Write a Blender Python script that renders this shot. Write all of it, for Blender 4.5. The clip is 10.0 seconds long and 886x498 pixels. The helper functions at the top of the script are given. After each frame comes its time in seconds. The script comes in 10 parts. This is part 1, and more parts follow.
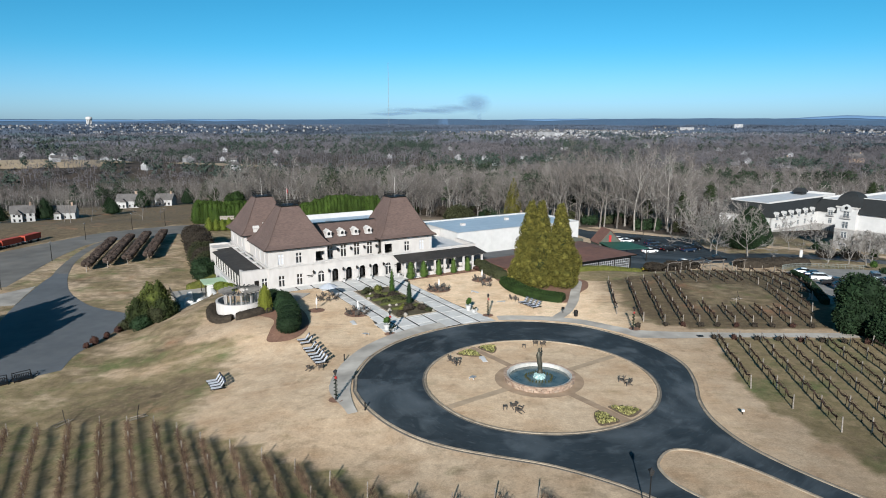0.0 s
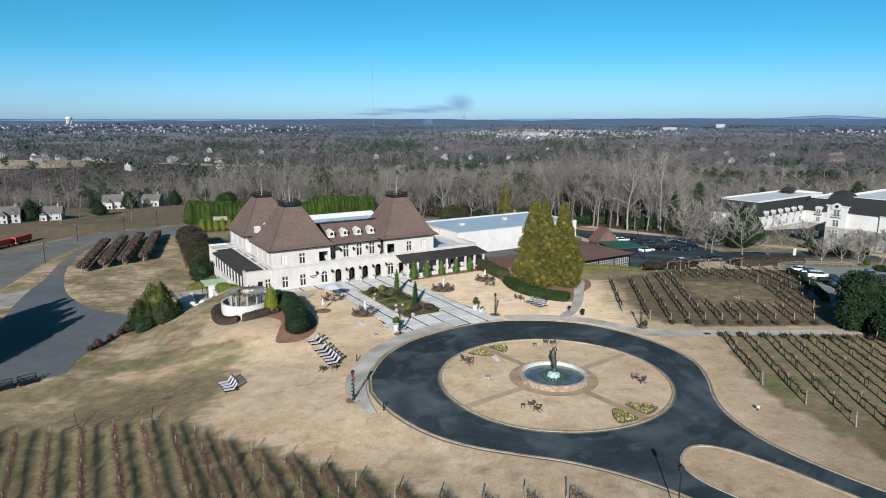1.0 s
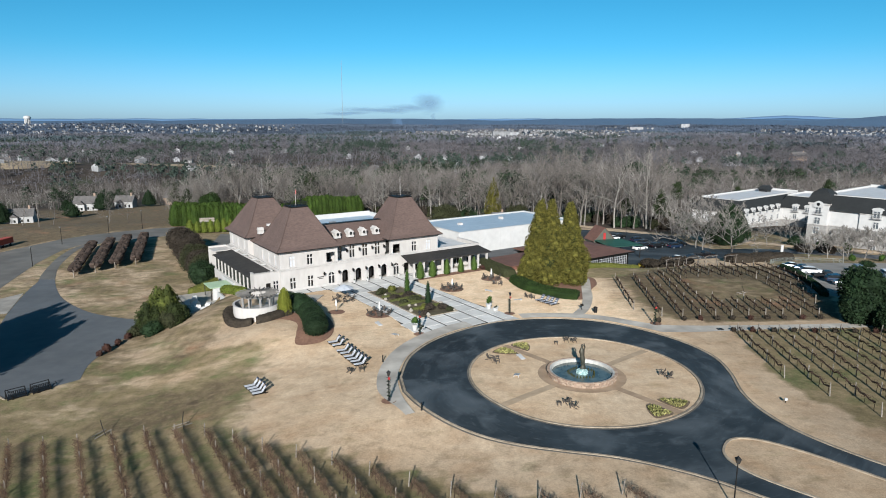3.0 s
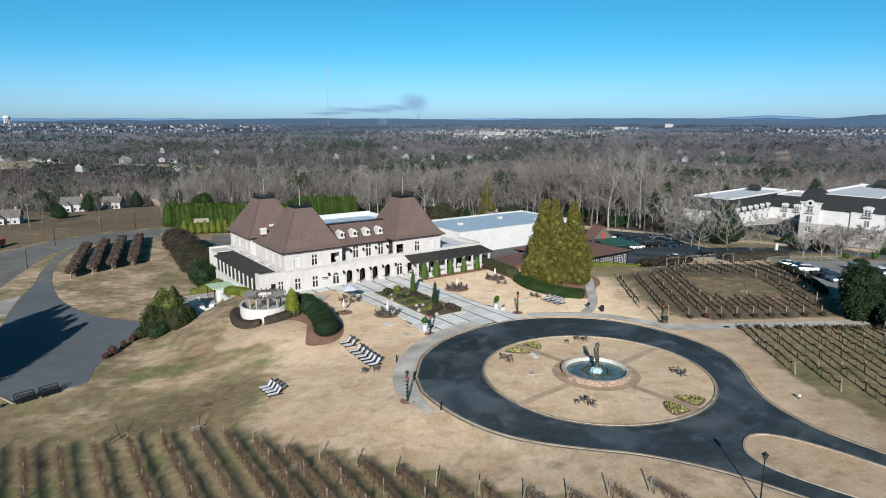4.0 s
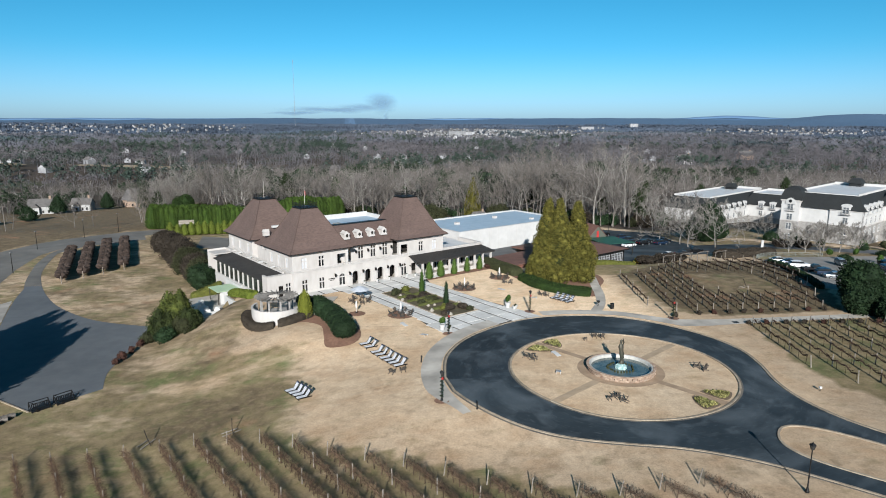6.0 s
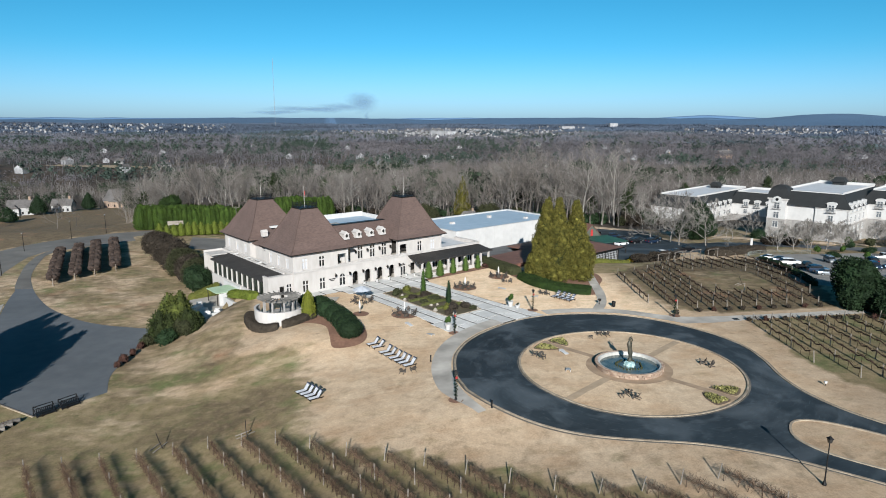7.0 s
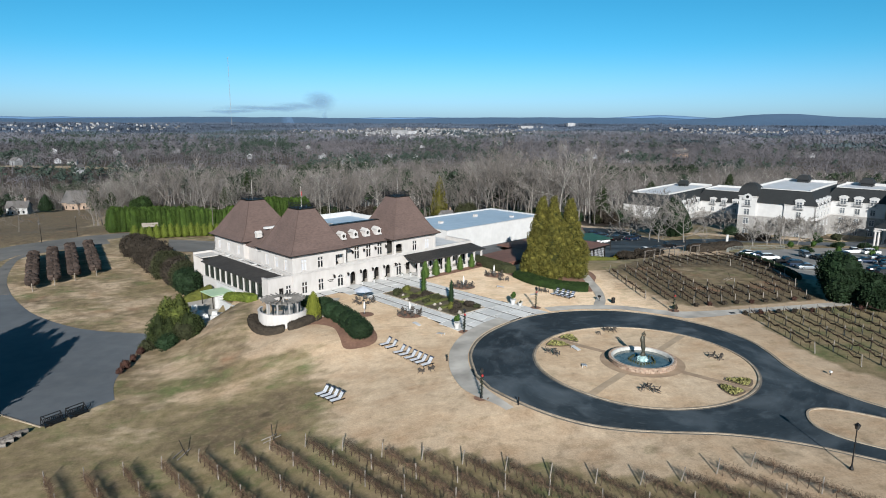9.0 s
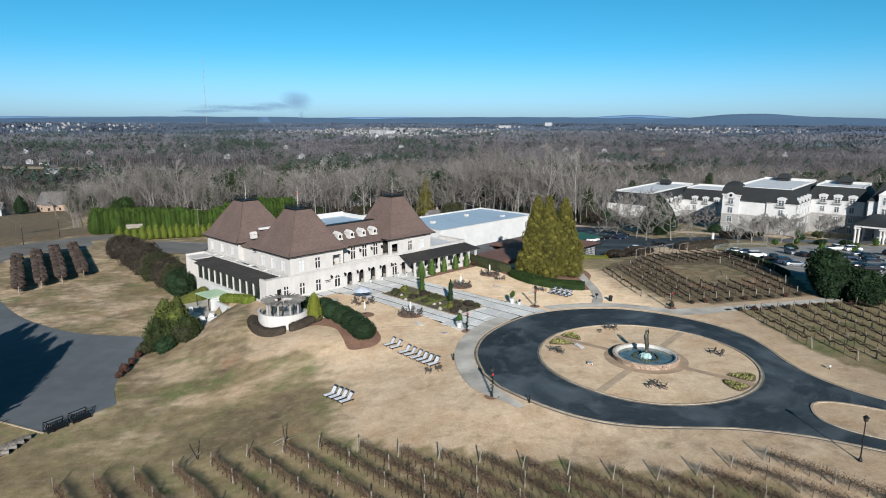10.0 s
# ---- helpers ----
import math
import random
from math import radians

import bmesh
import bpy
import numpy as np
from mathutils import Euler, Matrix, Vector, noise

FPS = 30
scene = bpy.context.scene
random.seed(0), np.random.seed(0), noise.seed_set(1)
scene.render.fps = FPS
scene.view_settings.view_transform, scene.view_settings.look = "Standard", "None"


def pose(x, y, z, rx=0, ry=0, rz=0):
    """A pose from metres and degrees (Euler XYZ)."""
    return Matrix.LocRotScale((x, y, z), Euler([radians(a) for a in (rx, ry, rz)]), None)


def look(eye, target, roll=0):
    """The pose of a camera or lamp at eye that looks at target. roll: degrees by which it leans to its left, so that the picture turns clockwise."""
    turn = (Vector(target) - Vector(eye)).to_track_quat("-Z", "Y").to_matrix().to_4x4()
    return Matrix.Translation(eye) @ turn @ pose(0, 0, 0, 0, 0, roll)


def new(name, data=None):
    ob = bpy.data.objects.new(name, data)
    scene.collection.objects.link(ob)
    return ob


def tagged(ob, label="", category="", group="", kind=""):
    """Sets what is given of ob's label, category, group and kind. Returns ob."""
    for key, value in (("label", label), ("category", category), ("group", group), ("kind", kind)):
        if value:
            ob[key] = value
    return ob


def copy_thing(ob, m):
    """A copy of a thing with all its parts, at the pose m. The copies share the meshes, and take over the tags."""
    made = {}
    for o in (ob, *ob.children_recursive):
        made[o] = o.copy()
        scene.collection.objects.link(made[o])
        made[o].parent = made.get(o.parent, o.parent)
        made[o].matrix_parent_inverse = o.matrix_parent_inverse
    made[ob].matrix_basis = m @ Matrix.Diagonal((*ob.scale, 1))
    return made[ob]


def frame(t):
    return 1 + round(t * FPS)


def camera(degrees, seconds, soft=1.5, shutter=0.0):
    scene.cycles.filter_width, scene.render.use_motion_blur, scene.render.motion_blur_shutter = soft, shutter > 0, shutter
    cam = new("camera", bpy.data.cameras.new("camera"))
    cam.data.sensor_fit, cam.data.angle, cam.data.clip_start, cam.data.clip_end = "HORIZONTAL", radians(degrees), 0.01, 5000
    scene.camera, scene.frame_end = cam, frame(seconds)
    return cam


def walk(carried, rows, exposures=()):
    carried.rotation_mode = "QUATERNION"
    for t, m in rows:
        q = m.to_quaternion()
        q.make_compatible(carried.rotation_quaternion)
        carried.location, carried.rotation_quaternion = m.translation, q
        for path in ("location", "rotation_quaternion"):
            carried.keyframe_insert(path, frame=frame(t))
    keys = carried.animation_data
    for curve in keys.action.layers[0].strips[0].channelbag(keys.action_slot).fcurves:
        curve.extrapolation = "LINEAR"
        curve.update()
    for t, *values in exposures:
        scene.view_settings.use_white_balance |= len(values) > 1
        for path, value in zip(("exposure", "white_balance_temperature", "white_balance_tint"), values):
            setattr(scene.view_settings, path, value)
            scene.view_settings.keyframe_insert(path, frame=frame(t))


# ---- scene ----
cam = camera(69.0, 10.0, soft=1.0)
METRES, EYE, TILT, LEAN, TURN = 40.0, 34.0, -11.4, 0.0, 0.0
ROWS = [
    (0.0, 0.0, 0.0, 0.0, 0.0, 0.0, -0.0),
    (0.5, -0.05, -0.0012, -0.0002, -0.7, -0.0, 0.14),
    (1.0, -0.0998, -0.0017, -0.0004, -1.38, -0.01, 0.26),
    (1.5, -0.1498, -0.0018, -0.0001, -2.07, -0.02, 0.39),
    (2.0, -0.2002, -0.0015, 0.0003, -2.76, -0.03, 0.51),
    (2.5, -0.2505, -0.0001, 0.0007, -3.45, -0.04, 0.64),
    (4.0, -0.4001, 0.0051, 0.003, -5.42, -0.09, 1.02),
    (4.5, -0.4502, 0.0089, 0.0037, -6.05, -0.1, 1.14),
    (5.0, -0.5004, 0.0133, 0.0048, -6.69, -0.12, 1.26),
    (5.5, -0.5503, 0.0182, 0.0063, -7.46, -0.14, 1.4),
    (7.0, -0.6983, 0.0354, 0.0111, -9.97, -0.26, 1.88),
    (7.5, -0.7477, 0.0424, 0.0124, -10.8, -0.31, 2.03),
    (8.0, -0.7973, 0.0505, 0.0137, -11.65, -0.33, 2.18),
    (8.5, -0.8464, 0.0598, 0.0156, -12.58, -0.38, 2.35),
    (9.0, -0.8956, 0.0696, 0.0177, -13.59, -0.44, 2.51),
    (9.5, -0.9442, 0.0801, 0.0198, -14.58, -0.49, 2.69),
    (10.0, -0.9926, 0.0911, 0.0222, -15.57, -0.56, 2.89),
]
walk(cam, [(t, pose(0, 0, EYE, TILT, LEAN, TURN) @ pose(METRES * x, METRES * y, METRES * z, 90 + pitch, roll, yaw)) for t, x, y, z, yaw, pitch, roll in ROWS], exposures=[(0.0, 1.03, 5550, 9), (10.0, 1.03, 5550, 9)])

# ---- world, sun and light ----
SUN_ELEV, SUN_FROM = 22.5, Vector((-0.16, -0.987, 0.0)).normalized()
world = bpy.data.worlds.new("sky")
scene.world = world
world.use_nodes = True
wn = world.node_tree
sky = wn.nodes.new("ShaderNodeTexSky")
sky.sky_type = "NISHITA"
sky.sun_disc = False
sky.sun_elevation = radians(SUN_ELEV)
sky.sun_rotation = math.atan2(SUN_FROM.x, SUN_FROM.y)
sky.altitude, sky.air_density, sky.dust_density, sky.ozone_density = 3000, 0.8, 6.0, 4.0
wn.nodes["Background"].inputs["Strength"].default_value = 0.050
vivid = wn.nodes.new("ShaderNodeHueSaturation")
sky_dir = wn.nodes.new("ShaderNodeTexCoord")
sky_xyz = wn.nodes.new("ShaderNodeSeparateXYZ")
wn.links.new(sky_dir.outputs["Generated"], sky_xyz.inputs[0])
for socket, low_, high_ in (("Saturation", 0.93, 1.16), ("Hue", 0.467, 0.461)):
    rise = wn.nodes.new("ShaderNodeMapRange")
    rise.interpolation_type = "SMOOTHSTEP"
    rise.inputs["From Min"].default_value, rise.inputs["From Max"].default_value = 0.0, 0.11
    rise.inputs["To Min"].default_value, rise.inputs["To Max"].default_value = low_, high_
    wn.links.new(sky_xyz.outputs["Z"], rise.inputs["Value"])
    wn.links.new(rise.outputs["Result"], vivid.inputs[socket])
wn.links.new(sky.outputs["Color"], vivid.inputs["Color"])
wn.links.new(vivid.outputs["Color"], wn.nodes["Background"].inputs["Color"])
sun_data = bpy.data.lights.new("sun", "SUN")
sun_data.energy, sun_data.angle, sun_data.color = 5.0, radians(0.53), (1.0, 0.88, 0.72)
sun = new("sun", sun_data)
sun_dir = Vector((SUN_FROM.x * math.cos(radians(SUN_ELEV)), SUN_FROM.y * math.cos(radians(SUN_ELEV)), math.sin(radians(SUN_ELEV))))
sun.matrix_world = look(sun_dir * 60, (0, 0, 0))

# ---- materials ----
def mat(name, c1, c2=None, scale=3.0, rough=0.8, bump=0.0, metal=0.0, spec=0.4, big=0.12, bigscale=0.25, rand=0.0, island=0.0, stretch=(1, 1, 1)):
    """A procedural surface: fine grain between two colours, slow stains, optional relief and variation piece by piece."""
    m = bpy.data.materials.new(name)
    m.use_nodes = True
    t = m.node_tree
    n, k = t.nodes, t.links
    b = n["Principled BSDF"]
    b.inputs["Roughness"].default_value, b.inputs["Metallic"].default_value = rough, metal
    b.inputs["Specular IOR Level"].default_value = 0.12 if island and spec == 0.4 else spec
    c2 = c2 or tuple(v * 0.8 for v in c1)
    c1, c2 = (tuple(v * (0.62 if max(c) < 0.3 else 0.69) for v in c) for c in (c1, c2))
    tc = n.new("ShaderNodeTexCoord")
    mp = n.new("ShaderNodeMapping")
    mp.inputs["Scale"].default_value = stretch
    k.new(tc.outputs["Object"], mp.inputs["Vector"])
    fine = n.new("ShaderNodeTexNoise")
    fine.inputs["Scale"].default_value, fine.inputs["Detail"].default_value = scale, 5
    k.new(mp.outputs["Vector"], fine.inputs["Vector"])
    ramp = n.new("ShaderNodeMapRange")
    ramp.inputs["From Min"].default_value, ramp.inputs["From Max"].default_value = 0.32, 0.68
    k.new(fine.outputs["Fac"], ramp.inputs["Value"])
    mix = n.new("ShaderNodeMix")
    mix.data_type = "RGBA"
    mix.inputs["A"].default_value, mix.inputs["B"].default_value = (*c1, 1), (*c2, 1)
    k.new(ramp.outputs["Result"], mix.inputs["Factor"])
    slow = n.new("ShaderNodeTexNoise")
    slow.inputs["Scale"].default_value, slow.inputs["Detail"].default_value = bigscale, 3
    k.new(tc.outputs["Object"], slow.inputs["Vector"])
    val = n.new("ShaderNodeMapRange")
    val.inputs["From Min"].default_value, val.inputs["From Max"].default_value = 0.3, 0.7
    val.inputs["To Min"].default_value, val.inputs["To Max"].default_value = 1 - big, 1 + big
    k.new(slow.outputs["Fac"], val.inputs["Value"])
    last = val.outputs["Result"]
    for amount, node, socket in ((rand, "ShaderNodeObjectInfo", "Random"), (island, "ShaderNodeNewGeometry", "Random Per Island")):
        if amount:
            src = n.new(node)
            mr = n.new("ShaderNodeMapRange")
            mr.inputs["To Min"].default_value, mr.inputs["To Max"].default_value = 1 - amount, 1 + amount
            k.new(src.outputs[socket], mr.inputs["Value"])
            mul = n.new("ShaderNodeMath")
            mul.operation = "MULTIPLY"
            k.new(last, mul.inputs[0])
            k.new(mr.outputs["Result"], mul.inputs[1])
            last = mul.outputs[0]
    hsv = n.new("ShaderNodeHueSaturation")
    k.new(mix.outputs["Result"], hsv.inputs["Color"])
    k.new(last, hsv.inputs["Value"])
    k.new(hsv.outputs["Color"], b.inputs["Base Color"])
    if bump:
        bp = n.new("ShaderNodeBump")
        bp.inputs["Strength"].default_value, bp.inputs["Distance"].default_value = min(1.0, bump), 0.05
        k.new(fine.outputs["Fac"], bp.inputs["Height"])
        k.new(bp.outputs["Normal"], b.inputs["Normal"])
    return m


STUCCO = mat("cream_stucco", (0.55, 0.522, 0.495), (0.48, 0.457, 0.43), 1.2, 0.85, 0.15, big=0.05, stretch=(1, 1, 0.35))
TRIM = mat("pale_trim", (0.57, 0.545, 0.52), (0.50, 0.48, 0.455), 2.0, 0.7, big=0.05)
WHITE_WALL = mat("white_painted_block", (0.60, 0.595, 0.58), (0.54, 0.535, 0.525), 0.8, 0.7, big=0.05)
GREY_WALL = mat("grey_split_block", (0.36, 0.35, 0.33), (0.28, 0.27, 0.26), 1.5, 0.9, 0.3)
SHINGLE = mat("brown_shingle", (0.150, 0.102, 0.086), (0.108, 0.074, 0.063), 2.2, 0.88, 0.5, big=0.10, bigscale=0.4, stretch=(0.7, 0.7, 2.5))
RED_ROOF = mat("rust_red_roof", (0.175, 0.088, 0.064), (0.13, 0.066, 0.05), 1.5, 0.85, 0.3, big=0.12, stretch=(0.6, 0.6, 2))
BLACK_ROOF = mat("black_slate_roof", (0.020, 0.023, 0.024), (0.013, 0.015, 0.016), 1.0, 0.75, 0.3, big=0.15)
AWNING = mat("dark_standing_seam", (0.056, 0.052, 0.048), (0.038, 0.035, 0.033), 1.2, 0.8, big=0.15, spec=0.2)
MEMBRANE = mat("pale_roof_membrane", (0.40, 0.50, 0.60), (0.35, 0.45, 0.55), 0.5, 0.6, big=0.06, bigscale=0.1)
WHITE_ROOF = mat("white_roof_membrane", (0.62, 0.63, 0.64), (0.55, 0.56, 0.58), 0.6, 0.6, big=0.06)
DARKMETAL = mat("dark_bronze_metal", (0.030, 0.026, 0.022), (0.02, 0.018, 0.016), 6, 0.5, metal=0.6)
BLACKIRON = mat("black_iron", (0.014, 0.014, 0.015), (0.02, 0.02, 0.02), 8, 0.55, metal=0.5)
GLASS = mat("dark_window_glass", (0.018, 0.021, 0.024), (0.028, 0.03, 0.032), 0.6, 0.06, spec=0.8, rand=0.3)
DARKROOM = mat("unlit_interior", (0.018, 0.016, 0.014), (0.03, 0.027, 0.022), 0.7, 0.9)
ASPHALT = mat("sealed_asphalt", (0.025, 0.035, 0.043), (0.037, 0.049, 0.059), 0.5, 0.75, 0.15, big=0.3, bigscale=0.09, spec=0.2)
def add_scuffs(m, centre, tone):
    """Pale rolled scuffs that follow the turning circle, over the given material."""
    n, k = m.node_tree.nodes, m.node_tree.links
    b = n["Principled BSDF"]
    base = b.inputs["Base Color"].links[0].from_socket
    tc = n.new("ShaderNodeTexCoord")
    off = n.new("ShaderNodeVectorMath")
    off.operation = "SUBTRACT"
    off.inputs[1].default_value = (*centre, 0)
    k.new(tc.outputs["Object"], off.inputs[0])
    xyz = n.new("ShaderNodeSeparateXYZ")
    k.new(off.outputs[0], xyz.inputs[0])
    ang = n.new("ShaderNodeMath")
    ang.operation = "ARCTAN2"
    k.new(xyz.outputs["Y"], ang.inputs[0])
    k.new(xyz.outputs["X"], ang.inputs[1])
    ln = n.new("ShaderNodeVectorMath")
    ln.operation = "LENGTH"
    k.new(off.outputs[0], ln.inputs[0])
    polar = n.new("ShaderNodeCombineXYZ")
    k.new(ln.outputs["Value"], polar.inputs["X"])
    k.new(ang.outputs[0], polar.inputs["Y"])
    for along, across, lo, hi, amount in ((5.0, 0.45, 0.54, 0.80, 0.50), (2.2, 0.14, 0.50, 0.74, 0.60), (16.0, 2.6, 0.56, 0.80, 0.30)):
        mp = n.new("ShaderNodeMapping")
        mp.inputs["Scale"].default_value = (across, along, 1)
        k.new(polar.outputs[0], mp.inputs["Vector"])
        tex = n.new("ShaderNodeTexNoise")
        tex.inputs["Scale"].default_value, tex.inputs["Detail"].default_value = 1.0, 7
        tex.inputs["Distortion"].default_value = 0.6
        k.new(mp.outputs[0], tex.inputs["Vector"])
        mr = n.new("ShaderNodeMapRange")
        mr.inputs["From Min"].default_value, mr.inputs["From Max"].default_value, mr.inputs["To Max"].default_value = lo, hi, amount
        k.new(tex.outputs["Fac"], mr.inputs["Value"])
        mix = n.new("ShaderNodeMix")
        mix.data_type = "RGBA"
        mix.inputs["B"].default_value = (*tone, 1)
        k.new(mr.outputs["Result"], mix.inputs["Factor"])
        k.new(base, mix.inputs["A"])
        base = mix.outputs["Result"]
    k.new(base, b.inputs["Base Color"])


add_scuffs(ASPHALT, (12.8, 80.8), (0.105, 0.122, 0.136))
OLD_ASPHALT = mat("aged_asphalt", (0.112, 0.122, 0.134), (0.138, 0.148, 0.158), 0.5, 0.85, 0.1, big=0.14, bigscale=0.07)
LOT_ASPHALT = mat("weathered_lot_asphalt", (0.195, 0.184, 0.165), (0.142, 0.134, 0.122), 0.25, 0.9, 0.1, big=0.2, bigscale=0.06)
CONCRETE = mat("pale_concrete", (0.49, 0.455, 0.40), (0.34, 0.315, 0.275), 0.35, 0.85, 0.1, big=0.25, bigscale=0.18, rand=0.12)
COURTSLAB = mat("pale_court_concrete", (0.70, 0.69, 0.665), (0.59, 0.58, 0.55), 0.6, 0.85, 0.1, big=0.12, bigscale=0.2, rand=0.10)
KERBSTONE = mat("kerb_concrete", (0.40, 0.335, 0.25), (0.28, 0.225, 0.16), 1.2, 0.85, big=0.2)
GUTTER = mat("gutter_concrete", (0.20, 0.175, 0.14), (0.12, 0.11, 0.095), 0.8, 0.85, big=0.25, bigscale=0.3)
JOINT = mat("dark_joint", (0.022, 0.021, 0.020), (0.035, 0.032, 0.03), 2, 0.9)
MULCH = mat("red_pine_mulch", (0.29, 0.165, 0.105), (0.21, 0.11, 0.07), 2.2, 0.95, 0.4, big=0.18)
SOIL = mat("dark_soil", (0.23, 0.17, 0.11), (0.14, 0.10, 0.065), 2, 0.95, 0.4)
DIRTPATH = mat("worn_brown_path", (0.40, 0.295, 0.195), (0.32, 0.225, 0.145), 0.9, 0.95, 0.2, big=0.15)
STONE = mat("tan_fieldstone", (0.42, 0.33, 0.25), (0.28, 0.19, 0.14), 2.2, 0.85, 0.4, island=0.25, rand=0.2)
BOULDER = mat("pale_boulder", (0.40, 0.365, 0.31), (0.29, 0.265, 0.225), 2.5, 0.9, 0.4)
WATER = mat("pool_water", (0.15, 0.19, 0.185), (0.065, 0.095, 0.095), 0.8, 0.16, 0.1, spec=0.6)
LINING = mat("pale_plaster_lining", (0.52, 0.51, 0.47), (0.38, 0.375, 0.35), 2.0, 0.8, big=0.2)
FOAM = mat("aerated_water", (0.24, 0.38, 0.37), (0.42, 0.56, 0.55), 5, 0.4, 0.5)
BRONZE = mat("weathered_bronze", (0.085, 0.072, 0.05), (0.06, 0.07, 0.055), 3, 0.55, 0.3, metal=0.4)
WOOD = mat("grey_teak", (0.11, 0.092, 0.075), (0.07, 0.06, 0.05), 4, 0.85, 0.2, rand=0.15)
POSTWOOD = mat("silver_grey_post", (0.30, 0.27, 0.23), (0.22, 0.19, 0.16), 4, 0.9, 0.2, rand=0.2)
SLING = mat("white_slat_fabric", (0.66, 0.67, 0.70), (0.56, 0.58, 0.62), 4, 0.8)
NAVY = mat("navy_stripe_fabric", (0.05, 0.07, 0.13), (0.04, 0.055, 0.10), 4, 0.8)
CANVAS = mat("pale_grey_canvas", (0.52, 0.55, 0.60), (0.46, 0.49, 0.54), 3, 0.85)
WHITECLOTH = mat("white_canvas", (0.74, 0.73, 0.70), (0.66, 0.65, 0.62), 3, 0.85)
WHITEPAINT = mat("white_paint", (0.56, 0.56, 0.55), (0.50, 0.50, 0.49), 2, 0.6)
REDPAINT = mat("red_ribbon", (0.42, 0.03, 0.025), (0.32, 0.02, 0.02), 5, 0.6)
ORANGE = mat("orange_container_steel", (0.42, 0.06, 0.025), (0.34, 0.045, 0.018), 0.6, 0.6, big=0.15)
GREENROOF = mat("green_metal_roof", (0.03, 0.09, 0.065), (0.022, 0.07, 0.05), 1.2, 0.55)
PALEGREEN = mat("pale_green_canopy", (0.48, 0.62, 0.42), (0.40, 0.54, 0.36), 1, 0.7)
GREENGABLE = mat("sage_cladding", (0.10, 0.11, 0.085), (0.08, 0.085, 0.07), 1.5, 0.8)
YELLOW = mat("yellow_paint", (0.55, 0.40, 0.03), (0.45, 0.32, 0.02), 3, 0.6)
BARK = mat("grey_bark", (0.235, 0.212, 0.188), (0.09, 0.078, 0.066), 3, 0.95, 0.4, rand=0.25)
PALEBARK = mat("pale_bark", (0.31, 0.29, 0.262), (0.17, 0.157, 0.14), 2, 0.9, 0.3, rand=0.2)
TWIG = mat("bare_twigs", (0.180, 0.166, 0.152), (0.118, 0.108, 0.100), 0.7, 0.95, rand=0.25, island=0.3)
PALETWIG = mat("pale_twigs", (0.25, 0.23, 0.21), (0.18, 0.165, 0.15), 0.7, 0.95, rand=0.2, island=0.25)
VINE = mat("dormant_vine_canes", (0.080, 0.052, 0.038), (0.044, 0.030, 0.023), 1.5, 0.95, rand=0.25, island=0.35)
FRONTVINE = mat("tan_brown_vine_canes", (0.150, 0.098, 0.064), (0.086, 0.058, 0.040), 1.5, 0.95, rand=0.25, island=0.45)
REDVINE = mat("dense_russet_canes", (0.080, 0.058, 0.047), (0.044, 0.034, 0.029), 1.2, 0.95, island=0.35)
CONIFER = mat("golden_green_cedar", (0.165, 0.150, 0.030), (0.070, 0.070, 0.015), 0.9, 0.9, big=0.2, bigscale=0.5, island=0.35)
GOLDCONE = mat("golden_clipped_evergreen", (0.20, 0.215, 0.028), (0.13, 0.15, 0.02), 1.5, 0.9, island=0.25)
VERANDAGREEN = mat("fresh_green_evergreen", (0.085, 0.135, 0.028), (0.05, 0.085, 0.018), 1.5, 0.9, island=0.25)
CYPRESS = mat("bright_cypress", (0.135, 0.165, 0.024), (0.08, 0.105, 0.016), 1.5, 0.9, island=0.3)
TALLHEDGE = mat("sunlit_tall_hedge", (0.054, 0.089, 0.014), (0.031, 0.055, 0.010), 0.6, 0.9, big=0.2, bigscale=0.4, island=0.28, stretch=(1.3, 1.3, 0.6))
SCREEN = mat("dense_screen_hedge", (0.034, 0.060, 0.014), (0.018, 0.034, 0.009), 0.6, 0.9, big=0.25, bigscale=0.4, island=0.45)
HEDGE = mat("trimmed_green_hedge", (0.052, 0.095, 0.018), (0.032, 0.062, 0.012), 1.0, 0.9, big=0.2, island=0.35)
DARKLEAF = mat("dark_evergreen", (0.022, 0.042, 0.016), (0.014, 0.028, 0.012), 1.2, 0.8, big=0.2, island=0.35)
BROWNHEDGE = mat("winter_brown_hedge", (0.056, 0.046, 0.034), (0.034, 0.028, 0.022), 1.5, 0.95, island=0.3)
OLIVESHRUB = mat("olive_shrub", (0.05, 0.055, 0.025), (0.035, 0.038, 0.018), 1.5, 0.9, island=0.35)
YELLOWSHRUB = mat("yellow_green_shrub", (0.135, 0.14, 0.03), (0.085, 0.095, 0.022), 1.5, 0.9, island=0.3)
REDSHRUB = mat("red_barberry", (0.075, 0.038, 0.028), (0.045, 0.024, 0.019), 1.5, 0.9, island=0.35)
PINE = mat("pine_needles", (0.040, 0.058, 0.022), (0.026, 0.040, 0.016), 0.8, 0.9, island=0.35, rand=0.2)
FARWOOD = mat("far_bare_woods", (0.200, 0.180, 0.166), (0.114, 0.103, 0.096), 0.07, 0.95, big=0.30, bigscale=0.012, island=0.30)
FARTRUNK = mat("far_pale_trunks", (0.42, 0.40, 0.37), (0.20, 0.188, 0.172), 0.06, 0.95, big=0.2, island=0.4)
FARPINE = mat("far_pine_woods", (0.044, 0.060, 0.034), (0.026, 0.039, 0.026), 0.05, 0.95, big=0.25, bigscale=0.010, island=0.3)
